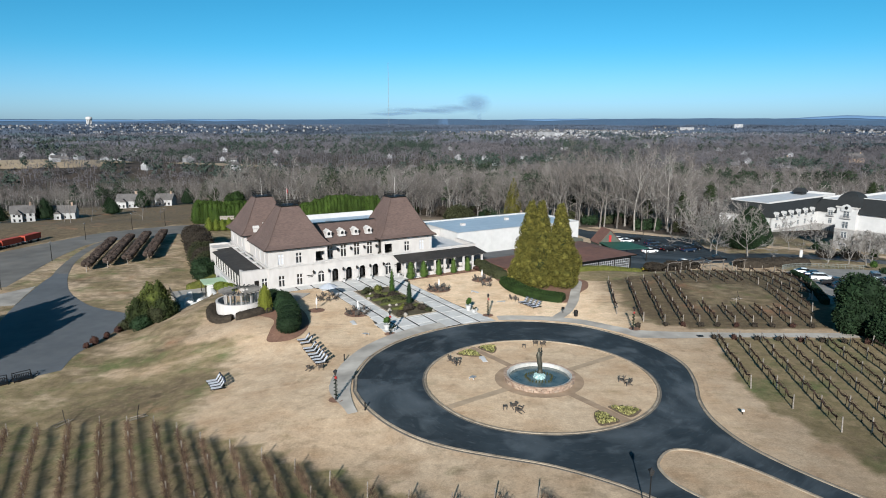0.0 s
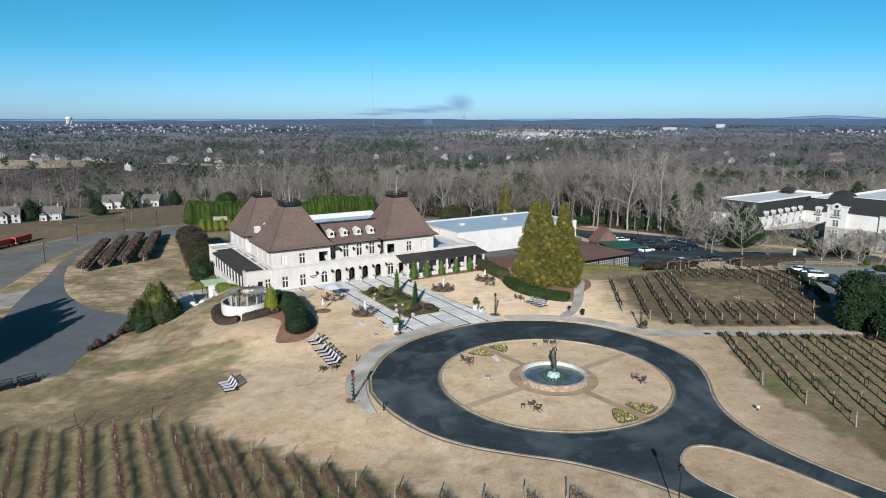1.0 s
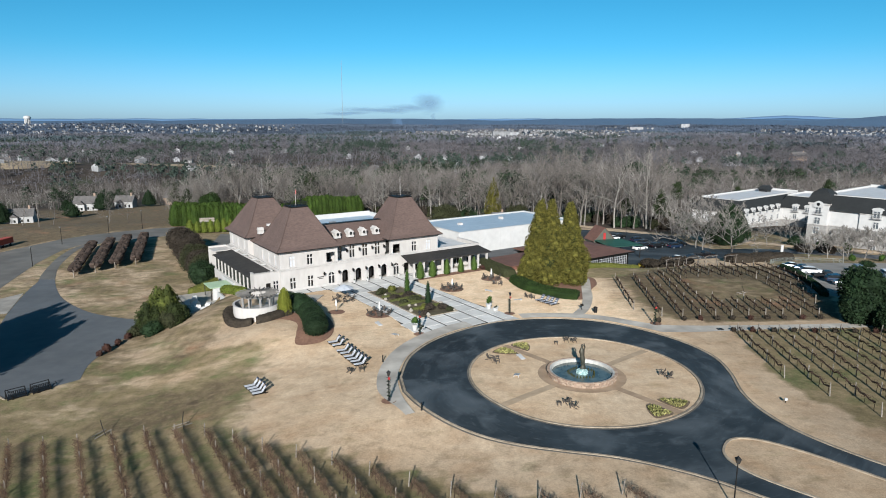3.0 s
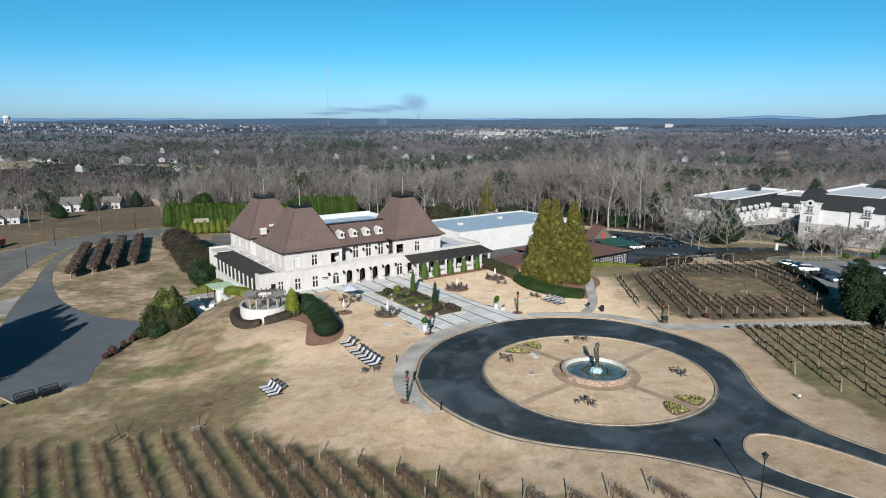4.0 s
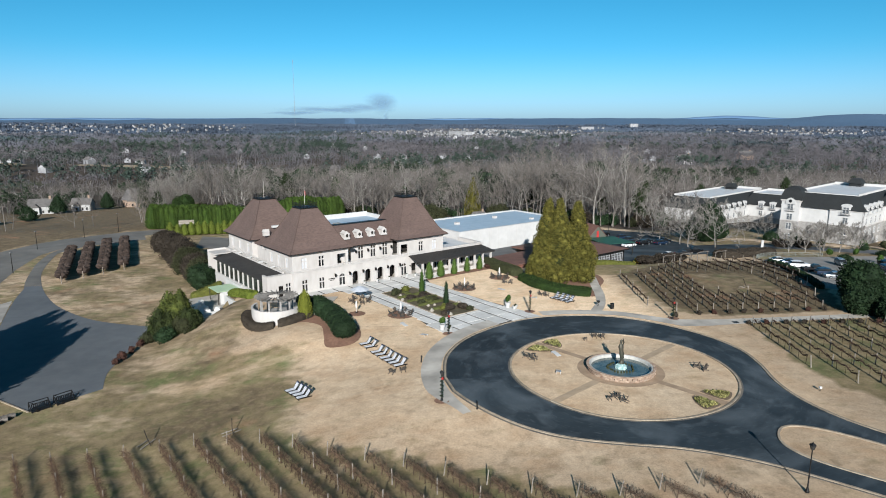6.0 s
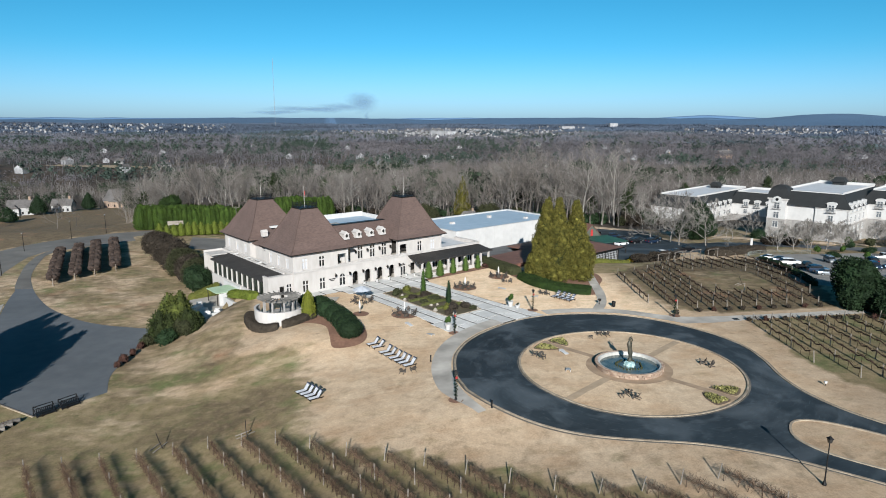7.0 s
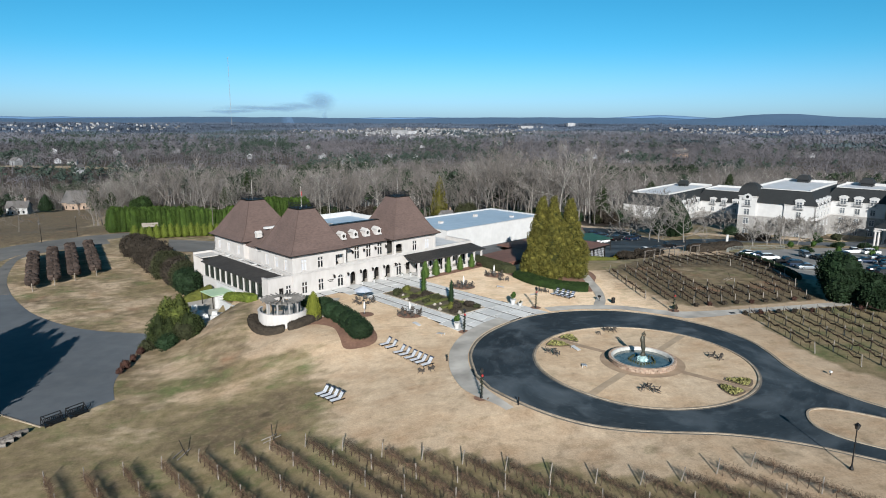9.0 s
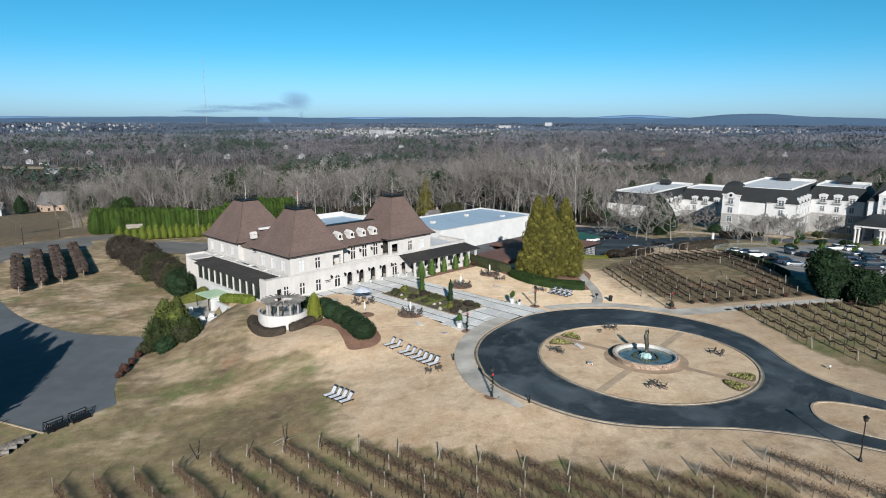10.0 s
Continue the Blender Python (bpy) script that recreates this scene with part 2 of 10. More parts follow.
# FARPINE2 to FARWOOD2: aerial haze painted into the base colours, bluer with distance.
FARPINE2 = mat("hazed_pine_woods", (0.056, 0.076, 0.058), (0.038, 0.055, 0.046), 0.05, 0.95, big=0.25, bigscale=0.010, island=0.25)
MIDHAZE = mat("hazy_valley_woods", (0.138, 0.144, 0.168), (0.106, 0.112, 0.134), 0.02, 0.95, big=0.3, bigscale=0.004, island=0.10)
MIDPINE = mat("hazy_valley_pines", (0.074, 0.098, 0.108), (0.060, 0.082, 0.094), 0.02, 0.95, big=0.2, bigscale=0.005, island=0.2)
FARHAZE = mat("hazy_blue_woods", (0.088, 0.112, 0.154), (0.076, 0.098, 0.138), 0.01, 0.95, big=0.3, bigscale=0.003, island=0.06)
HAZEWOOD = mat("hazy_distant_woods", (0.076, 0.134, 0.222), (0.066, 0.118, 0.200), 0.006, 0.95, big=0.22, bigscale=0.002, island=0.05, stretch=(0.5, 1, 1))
HAZERIDGE = mat("haze_blue_hills", (0.110, 0.200, 0.340), (0.095, 0.178, 0.310), 0.002, 0.95, big=0.12, bigscale=0.001)
FARWOOD2 = mat("hazed_bare_woods", (0.166, 0.156, 0.166), (0.108, 0.103, 0.112), 0.045, 0.95, big=0.30, bigscale=0.007, island=0.14)
HOUSEWALL = mat("pale_house_siding", (0.42, 0.42, 0.41), (0.33, 0.33, 0.325), 0.1, 0.8, island=0.25)
# Town siding greyed in its colour for the haze of distance.
TOWNWALL = mat("hazed_house_siding", (0.36, 0.365, 0.375), (0.24, 0.245, 0.255), 0.1, 0.8, island=0.4)
HOUSEROOF = mat("grey_house_roof", (0.17, 0.16, 0.155), (0.12, 0.115, 0.11), 0.8, 0.9, island=0.2)
TANWALL = mat("tan_brick", (0.36, 0.27, 0.20), (0.29, 0.21, 0.155), 2, 0.9)


# ---- mesh building ----
class Shape:
    """Collects vertices and faces of one mesh."""

    def __init__(self):
        self.v, self.f = [], []

    def add(self, verts, faces, m=None):
        base = len(self.v)
        self.v += [tuple(m @ Vector(p)) for p in verts] if m else [tuple(p) for p in verts]
        self.f += [tuple(i + base for i in q) for q in faces]
        return self

    def box(self, x0, y0, z0, x1, y1, z1, m=None):
        return self.add([(x0, y0, z0), (x1, y0, z0), (x1, y1, z0), (x0, y1, z0), (x0, y0, z1), (x1, y0, z1), (x1, y1, z1), (x0, y1, z1)],
                        [(3, 2, 1, 0), (4, 5, 6, 7), (0, 1, 5, 4), (1, 2, 6, 5), (2, 3, 7, 6), (3, 0, 4, 7)], m)

    def slab(self, x0, y0, z0, x1, y1, z1, c=0.02, m=None):
        """A box with a chamfered upper edge."""
        v = [(x0, y0, z0), (x1, y0, z0), (x1, y1, z0), (x0, y1, z0), (x0, y0, z1 - c), (x1, y0, z1 - c), (x1, y1, z1 - c), (x0, y1, z1 - c),
             (x0 + c, y0 + c, z1), (x1 - c, y0 + c, z1), (x1 - c, y1 - c, z1), (x0 + c, y1 - c, z1)]
        f = [(3, 2, 1, 0), (8, 9, 10, 11)]
        for i in range(4):
            j = (i + 1) % 4
            f += [(i, j, j + 4, i + 4), (i + 4, j + 4, j + 8, i + 8)]
        return self.add(v, f, m)

    def tube(self, path, radii, n=8, m=None, caps=True):
        """A round bar along a path of points with a radius at each."""
        if not hasattr(radii, "__len__"):
            radii = [radii] * len(path)
        pts = [Vector(p) for p in path]
        v, f = [], []
        for i, p in enumerate(pts):
            d = (pts[min(i + 1, len(pts) - 1)] - pts[max(i - 1, 0)])
            d = d.normalized() if d.length > 1e-9 else Vector((0, 0, 1))
            a = d.cross(Vector((0, 0, 1)) if abs(d.z) < 0.95 else Vector((1, 0, 0))).normalized()
            b = d.cross(a)
            v += [p + (a * math.cos(2 * math.pi * j / n) + b * math.sin(2 * math.pi * j / n)) * radii[i] for j in range(n)]
        for i in range(len(pts) - 1):
            for j in range(n):
                k = (j + 1) % n
                f.append((i * n + j, i * n + k, (i + 1) * n + k, (i + 1) * n + j))
        if caps:
            f += [tuple(range(n))[::-1], tuple(range((len(pts) - 1) * n, len(pts) * n))]
        return self.add(v, f, m)

    def lathe(self, profile, n=24, m=None, cx=0, cy=0, caps=True):
        """A turned form from (radius, height) pairs."""
        v, f = [], []
        for r, z in profile:
            v += [(cx + r * math.cos(2 * math.pi * j / n), cy + r * math.sin(2 * math.pi * j / n), z) for j in range(n)]
        for i in range(len(profile) - 1):
            for j in range(n):
                k = (j + 1) % n
                f.append((i * n + j, i * n + k, (i + 1) * n + k, (i + 1) * n + j))
        if caps:
            f += [tuple(range(n))[::-1], tuple(range((len(profile) - 1) * n, len(profile) * n))]
        return self.add(v, f, m)

    def prism(self, outline, z0, z1, m=None):
        n = len(outline)
        v = [(x, y, z0) for x, y in outline] + [(x, y, z1) for x, y in outline]
        f = [tuple(range(n))[::-1], tuple(range(n, 2 * n))] + [(i, (i + 1) % n, n + (i + 1) % n, n + i) for i in range(n)]
        return self.add(v, f, m)

    def frustum(self, a, z0, b, z1, m=None):
        """Rectangle a = (x0, y0, x1, y1) at z0 to rectangle b at z1."""
        v = [(a[0], a[1], z0), (a[2], a[1], z0), (a[2], a[3], z0), (a[0], a[3], z0), (b[0], b[1], z1), (b[2], b[1], z1), (b[2], b[3], z1), (b[0], b[3], z1)]
        return self.add(v, [(3, 2, 1, 0), (4, 5, 6, 7), (0, 1, 5, 4), (1, 2, 6, 5), (2, 3, 7, 6), (3, 0, 4, 7)], m)

    def blob(self, c, r, rng, rough=0.25, squash=1.0, n=7, rings=5):
        """An uneven clump."""
        v, f = [(c[0], c[1], c[2] + r * squash)], []
        for i in range(1, rings):
            a = math.pi * i / rings
            for j in range(n):
                b = 2 * math.pi * (j + 0.5 * (i % 2)) / n
                k = r * (1 + rng.uniform(-rough, rough))
                v.append((c[0] + k * math.sin(a) * math.cos(b), c[1] + k * math.sin(a) * math.sin(b), c[2] + k * math.cos(a) * squash))
        v.append((c[0], c[1], c[2] - r * squash))
        last = len(v) - 1
        for j in range(n):
            f.append((0, 1 + j, 1 + (j + 1) % n))
            f.append((last, last - n + (j + 1) % n, last - n + j))
        for i in range(rings - 2):
            for j in range(n):
                p, q = 1 + i * n + j, 1 + i * n + (j + 1) % n
                f.append((p, p + n, q + n, q))
        return self.add(v, f)

    def leaf(self, p, d, up, ln, w):
        """One pointed leaf or tuft of twigs."""
        s = d.cross(up)
        s = s.normalized() * w if s.length > 1e-6 else Vector((w, 0, 0))
        a, b = p + d * ln * 0.45 + s, p + d * ln * 0.45 - s
        base = len(self.v)
        self.v += [tuple(p), tuple(a), tuple(p + d * ln), tuple(b)]
        self.f.append((base, base + 1, base + 2, base + 3))

    def mesh(self, name, material, smooth=False):
        me = bpy.data.meshes.new(name)
        me.from_pydata(self.v, [], self.f)
        me.materials.append(material)
        if smooth:
            me.shade_smooth()
        me.update()
        return me


def part(name, shape, material, parent=None, label="", smooth=False, m=None):
    """One mesh object under a thing or a part."""
    me = shape.mesh(name, material, smooth) if isinstance(shape, Shape) else shape
    ob = new(name, me)
    if parent:
        ob.parent = parent
    if m:
        ob.matrix_local = m
    return tagged(ob, label)


def pieces(name, shape, material, parent, label=''):
    """Each unconnected piece of a shape becomes a part of its own."""
    root = list(range(len(shape.v)))

    def top(i):
        while root[i] != i:
            root[i] = root[root[i]]
            i = root[i]
        return i

    for f in shape.f:
        for k in f[1:]:
            root[top(k)] = top(f[0])
    groups = {}
    for f in shape.f:
        groups.setdefault(top(f[0]), []).append(f)
    for fs in groups.values():
        ids = sorted({k for f in fs for k in f})
        where = {k: n for n, k in enumerate(ids)}
        part(name, Shape().add([shape.v[k] for k in ids], [tuple(where[k] for k in f) for f in fs]), material, parent, label)


def thing(name, label, category, m=None, group="", kind=""):
    ob = new(name)
    ob.empty_display_size = 0.5
    if m:
        ob.matrix_basis = m
    return tagged(ob, label, category, group, kind)


def solid(name, shape, material, label, category, m=None, group="", kind="", smooth=False):
    """A thing that is one mesh."""
    ob = new(name, shape.mesh(name, material, smooth) if isinstance(shape, Shape) else shape)
    if m:
        ob.matrix_basis = m
    return tagged(ob, label, category, group, kind)


# ---- the lie of the land ----
def step(u):
    u = min(1.0, max(0.0, u))
    return u * u * (3 - 2 * u)


def near_ground(x, y):
    """The hilltop: a level court that falls to the west drive, to the front vines and slowly to the north-east."""
    k = step((y - 88) / 26)
    start, width = -10 - 32 * k, 48 - 30 * k
    z = -5.0 * step((start - x) / width)
    z -= 1.4 * math.exp(-((x + 10) / 14) ** 2) * step((74 - y) / 14)
    d = 0.45 * x + 0.9 * y - 140
    if d > 0:
        e = d - 6 * (1 - math.exp(-d / 6))
        z -= 36 * (1 - math.exp(-0.088 * e / 36)) * step((x + 110) / 80)
    z -= 2.4 * math.exp(-((x - 44) / 13) ** 2 - ((y - 158) / 8.5) ** 2)
    dx, dy = x + 35.2, y - 125.35
    u, v = dx * 0.8649 + dy * 0.5020, dy * 0.8649 - dx * 0.5020
    if (-16 < u < -8.4 and 5.6 < v < 22.6) or (-9 < u < -4.2 and 13 < v < 22.6):
        z = min(z, -3.3)
    z -= 1.15 * math.exp(-((x + 40.5) / 4.5) ** 2 - ((y - 108.5) / 4.5) ** 2)
    return z


def ground(x, y):
    z = near_ground(x, y)
    z -= 14 * step((y - 232) / 140) * step((-x - 70) / 60)
    r = math.hypot(x, y)
    if r > 260:
        k = step((r - 260) / 400)
        valley = -30 + 7 * noise.noise((x * 0.0016, y * 0.0016, 3.1)) + 4 * noise.noise((x * 0.005, y * 0.005, 7.7))
        rise = 44 * step((r - 2400) / 2300) + 12 * step((r - 1200) / 2000)
        ridge = 20 * step((r - 3600) / 1100) * noise.noise((x * 0.0009, y * 0.0009, 1.3))
        hill = 35 * math.exp(-((x - 3080) / 340) ** 2 - ((y - 3640) / 340) ** 2) + 22 * math.exp(-((x - 3500) / 420) ** 2 - ((y - 3250) / 420) ** 2)
        valley += 16 * math.exp(-((x - 340) / 330) ** 2 - ((y - 2150) / 330) ** 2) + 12 * math.exp(-((x + 1300) / 450) ** 2 - ((y - 2700) / 300) ** 2) + 12 * math.exp(-((x + 600) / 300) ** 2 - ((y - 2600) / 250) ** 2)
        meadow = 15 * math.exp(-((x + 500) / 230) ** 2 - ((y - 850) / 120) ** 2)
        z = z * (1 - k) + k * (valley + rise + ridge + hill + meadow)
    return z


CH = pose(-35.2, 125.35, 0, 0, 0, 30.13)     # the chateau's corner and axes


def on_chateau(u, v):
    p = CH @ Vector((u, v, 0))
    return p.x, p.y


def inside(x, y, poly):
    hit, j = False, len(poly) - 1
    for i in range(len(poly)):
        (xi, yi), (xj, yj) = poly[i], poly[j]
        if (yi > y) != (yj > y) and x < (xj - xi) * (y - yi) / (yj - yi) + xi:
            hit = not hit
        j = i
    return hit


def smooth_line(points, steps=6, closed=False):
    """A Catmull-Rom curve through a few points."""
    n, out = len(points), []
    for i in range(n if closed else n - 1):
        if closed:
            p0, p1, p2, p3 = (Vector(points[(i + k) % n]) for k in (-1, 0, 1, 2))
        else:
            p0, p1, p2, p3 = (Vector(points[min(max(i + k, 0), n - 1)]) for k in (-1, 0, 1, 2))
        for s in range(steps):
            t = s / steps
            q = 0.5 * ((2 * p1) + (p2 - p0) * t + (2 * p0 - 5 * p1 + 4 * p2 - p3) * t * t + (3 * p1 - p0 - 3 * p2 + p3) * t ** 3)
            out.append((q.x, q.y))
    if not closed:
        out.append(tuple(points[-1]))
    return out


def draped(outline, dz, holes=(), cell=2.0):
    """A sheet that follows the ground within an outline."""
    from mathutils.geometry import delaunay_2d_cdt
    pts, edges = [], []
    for ring in (outline, *holes):
        base = len(pts)
        pts += [Vector(p) for p in ring]
        edges += [(base + i, base + (i + 1) % len(ring)) for i in range(len(ring))]
    xs, ys = [p[0] for p in outline], [p[1] for p in outline]
    nx, ny = int((max(xs) - min(xs)) / cell), int((max(ys) - min(ys)) / cell)
    for i in range(1, nx + 1):
        for j in range(1, ny + 1):
            x, y = min(xs) + i * cell, min(ys) + j * cell
            if inside(x, y, outline) and not any(inside(x, y, h) for h in holes):
                pts.append(Vector((x, y)))
    v, _, f, *_ = delaunay_2d_cdt(pts, edges, [], 0, 1e-5)
    s = Shape()
    s.v = [(p.x, p.y, ground(p.x, p.y) + dz) for p in v]
    for t in f:
        cx, cy = sum(v[i].x for i in t) / len(t), sum(v[i].y for i in t) / len(t)
        if inside(cx, cy, outline) and not any(inside(cx, cy, h) for h in holes):
            s.f.append(tuple(t))
    return s


def band(line, w0, w1, z0, z1, closed=False):
    """A raised strip from offset w0 to w1 beside a line, standing z0 to z1 over the ground."""
    n = len(line)
    s = Shape()
    for i, p in enumerate(line):
        a = Vector(line[(i - 1) % n] if closed else line[max(i - 1, 0)])
        b = Vector(line[(i + 1) % n] if closed else line[min(i + 1, n - 1)])
        d = (b - a).normalized()
        nx, ny = -d.y, d.x
        for w in (w0, w1):
            x, y = p[0] + nx * w, p[1] + ny * w
            g = ground(x, y)
            s.v += [(x, y, g + z0), (x, y, g + z1)]
    for i in range(n if closed else n - 1):
        a, b = 4 * i, 4 * ((i + 1) % n)
        s.f += [(a + 1, a + 3, b + 3, b + 1), (a, a + 1, b + 1, b), (a + 3, a + 2, b + 2, b + 3)]
    if not closed:
        e = 4 * (n - 1)
        s.f += [(0, 2, 3, 1), (e, e + 1, e + 3, e + 2)]
    return s

# ---- zones of the ground ----
C0 = (12.8, 80.8)                      # centre of the turning circle
def ring_point(r, a):
    return C0[0] + r * math.cos(radians(a)), C0[1] + r * math.sin(radians(a))


WEST_DRIVE = smooth_line([(-60.4, 96.2), (-61.8, 102), (-61.9, 107.4), (-61.4, 115.4), (-60.4, 121), (-61.4, 125.2), (-65, 126.9), (-71, 129.6), (-77, 133.8), (-85.5, 143), (-92, 153.2), (-96.4, 161.5)], 4)
WEST_DRIVE += smooth_line([(-100.3, 161.5), (-99.2, 158.9), (-96.5, 148.5), (-91.1, 131.9), (-87.3, 122.1), (-82, 108), (-74.1, 94.7)], 4) + [(-67.5, 89.5)]
UPPER_DRIVE = smooth_line([(-96.4, 161.6), (-101, 172), (-104, 181), (-107, 193), (-108.4, 203), (-104.1, 211.4), (-98.6, 214.4), (-90, 222)], 4) + smooth_line([(-93, 230), (-104, 220), (-110.6, 206), (-109.4, 191.2), (-105.8, 177.7), (-102.4, 167.2), (-100.3, 161.6)], 4)
APRON = [(-96.8, 148.4), (-91.4, 132.4), (-96, 131), (-130, 108), (-136, 120), (-100.4, 141.8)]
WEST_LOT = [(-103.5, 148), (-107, 164), (-110.5, 180), (-112, 192), (-112.6, 199), (-111, 206.5), (-106, 217.5), (-96, 226.5), (-84, 236), (-88, 245), (-100, 237.8), (-109.4, 230.6), (-116.7, 224.6), (-122, 217), (-126, 206), (-129, 197), (-132, 188), (-138, 170), (-152, 140), (-125, 128)]
WEST_FIELD = [(-140, 168), (-134, 188), (-131, 197), (-128, 206), (-124, 217), (-118, 226), (-110, 232.5), (-100, 240), (-88, 248), (-100, 268), (-130, 300), (-150, 500), (-240, 455), (-340, 330), (-320, 220), (-220, 150)]
VINE_U = [(27, 112), (30, 107), (38, 103), (64, 101.5), (71, 112), (86, 152), (60, 152), (33, 132)]
VINE_D = [(43, 98), (68, 97.5), (95, 88), (95, 40), (48, 40), (42, 62), (38.8, 76)]
VINE_F = [(-70, 76), (-43, 76.5), (-36, 74.5), (-27, 68), (-8, 58), (0, 53.5), (6, 50), (12, 30), (-80, 28)]
TEST_LAWN = [(51, 132.5), (67, 131.5), (61.5, 113.5), (47.5, 115.5)]
FAR_LOT = [(47, 160), (50, 157), (60, 158), (70, 164), (84, 168), (104, 180), (113, 178), (112, 186), (100, 190), (84, 186), (82, 198), (88, 222), (72, 233), (55, 240), (48, 262), (30, 300), (22, 300), (38, 250), (46, 232), (50, 210), (50, 190)]
EAST_LOT = [(70, 119.5), (78, 136), (83, 152), (92, 160), (106, 161), (126, 163), (140, 160), (165, 152), (150, 108), (110, 100), (82, 108)]
HOTEL_DRIVE = [(104, 180), (116, 177), (126, 170), (140, 166), (165, 158), (176, 172), (163, 184), (154, 178), (140, 176), (128, 181), (117, 188), (108, 190)]


def noise2(x, y, s, k=0.0):
    return noise.noise((x * s, y * s, k))


def land_edge(x):
    """Where the western woods begin, behind the houses."""
    return 466 + 0.9 * max(0.0, x + 233) if x < -155 else 536 - 2.48 * (x + 155) if x < -60 else 300


# worn pale, olive and green patches of the west lawn: place, half widths, how much greener
PATCHES = [(-44.7, 93.7, 6.2, 3.7, -0.35), (-54.6, 94.2, 4.4, 2.7, -0.35), (-56.7, 82.7, 8.2, 2.6, -0.35), (-64.1, 80.4, 5.3, 2.0, -0.35), (-56.7, 110.5, 5.3, 4.0, -0.35), (-47.5, 110.0, 3.8, 4.1, -0.35), (-37.6, 87.1, 3.0, 7.3, 0.55), (-44.4, 83.1, 7.1, 4.7, 0.55), (-54.2, 103.0, 4.4, 4.0, 0.55), (-58.9, 92.2, 2.0, 2.7, 0.55), (-68.4, 88.1, 3.8, 3.9, 0.55), (-40.5, 76.1, 5.8, 2.7, 0.55), (-51.8, 101.7, 1.6, 1.8, 1.0), (-47.2, 102.7, 0.7, 0.7, 1.0), (-60.7, 88.1, 2.6, 1.9, 1.0), (-44.5, 87.0, 2.1, 1.2, 1.0)]


def zones(x, y):
    """How green, how brown and how wooded the ground is."""
    green = soil = wood = 0.0
    if inside(x, y, VINE_F):
        soil, green = 0.10 + 0.55 * noise2(x, y, 0.09, 24), 0.88 + 0.45 * noise2(x, y, 0.12, 4)
    elif inside(x, y, VINE_U) and not inside(x, y, TEST_LAWN):
        soil, green = 0.95 * step((x - 31) / 8) + 0.45 * noise2(x, y, 0.15, 7), 0.7 * step((x - 31) / 9) + 0.5 * noise2(x, y, 0.1, 2)
    elif inside(x, y, TEST_LAWN):
        soil, green = 0.45, 0.6
    elif inside(x, y, VINE_D):
        soil, green = 0.08 + 0.5 * noise2(x, y, 0.09, 25), 1.1 + 0.3 * noise2(x, y, 0.12, 9)
    elif x > -34 and y < 71 - 0.28 * (x + 10) and y < 70:
        near = step((71 - 0.28 * (x + 10) - y) / 9)
        soil = near * (0.10 + 0.3 * noise2(x * 0.6, y * 1.6, 0.12, 14))
        green = near * 0.25 * noise2(x, y, 0.1, 15)
    elif x < -28 and y < 100:
        slope = step((-28 - x) / 10)
        streak = noise2(x * 0.55 + y * 0.45, y * 0.9 - x * 0.5, 0.09, 6)
        lip = math.exp(-((y - 80 - 0.25 * (x + 45)) / 5.5) ** 2) * step((-30 - x) / 6)
        patch = sum(k * math.exp(-((x - px + 0.3 * (y - py)) / rx) ** 2 - ((y - py) / ry) ** 2) for px, py, rx, ry, k in PATCHES)
        green = slope * (0.76 + 0.36 * streak + 0.45 * noise2(x, y, 0.25, 3)) + 0.5 * lip + patch
        soil = slope * max(0.0, 0.22 + 0.4 * streak + 0.4 * noise2(x, y, 0.2, 12)) + 0.15 * lip + 0.25 * patch
    elif x < -42:
        green, soil = 0.48 + 0.7 * noise2(x, y, 0.11, 5), 0.26 + 0.4 * noise2(x, y, 0.14, 8)
    if inside(x, y, WEST_FIELD):
        soil, green = 1.0 - 0.55 * step((y - 305 + 8 * noise2(x, y, 0.03)) / 12) * step((350 - y) / 15), 0.3
    if x > 84 and y > 150:
        green, soil = max(green, 0.6 + 0.5 * noise2(x, y, 0.08, 21)), max(soil, 0.3 + 0.5 * noise2(x, y, 0.06, 22))
    if 26 < x < 60 and 134 < y < 160:
        green = max(green, 0.7 + 0.5 * noise2(x, y, 0.1))
    edge = land_edge(x) if x < -60 else (283 - 0.1 * (x + 60) if x < 40 else 266 - 0.55 * (x - 40) if x < 110 else 245 + 0.1 * (x - 110))
    wood = step((y - edge + 14) / 10)
    wood = max(wood, step((-x - 330) / 40), step((x - 260) / 40))
    if y < 20:
        soil = 0.4
    return min(1, max(0, green)), min(1, max(0, soil)), wood


def lawn_tone(x, y):
    """How pale the ground colour is: palest on the upper lawns, duller by the front vines."""
    d = 1.0 + (0.26 * step((x + 32) / 12) + 0.26 * step((x + 10) / 10)) * step((y - 88) / 16) * step((34 - x) / 8)
    d -= 0.16 * step((76 - y) / 14) + (0.08 + 0.14 * step((y - 94) / 10) * step((132 - y) / 10)) * step((-30 - x) / 12) + 0.2 * step((x - 30) / 10) * step((146 - y) / 14)
    if inside(x, y, VINE_F):
        d += 0.06
    d += 0.12 * step((15.0 - math.hypot(x - C0[0], y - C0[1])) / 2) * step((20 - x) / 14)
    return d + 0.06 * noise2(x, y, 0.05, 31)


def axis(lo, hi, a, b, fine, far):
    vals = list(np.arange(a, b + 0.01, fine))
    s, x = fine, b
    while x < hi:
        s *= 1.16
        x += min(s, far)
        vals.append(x)
    s, x = fine, a
    while x > lo:
        s *= 1.16
        x -= min(s, far)
        vals.insert(0, x)
    return vals


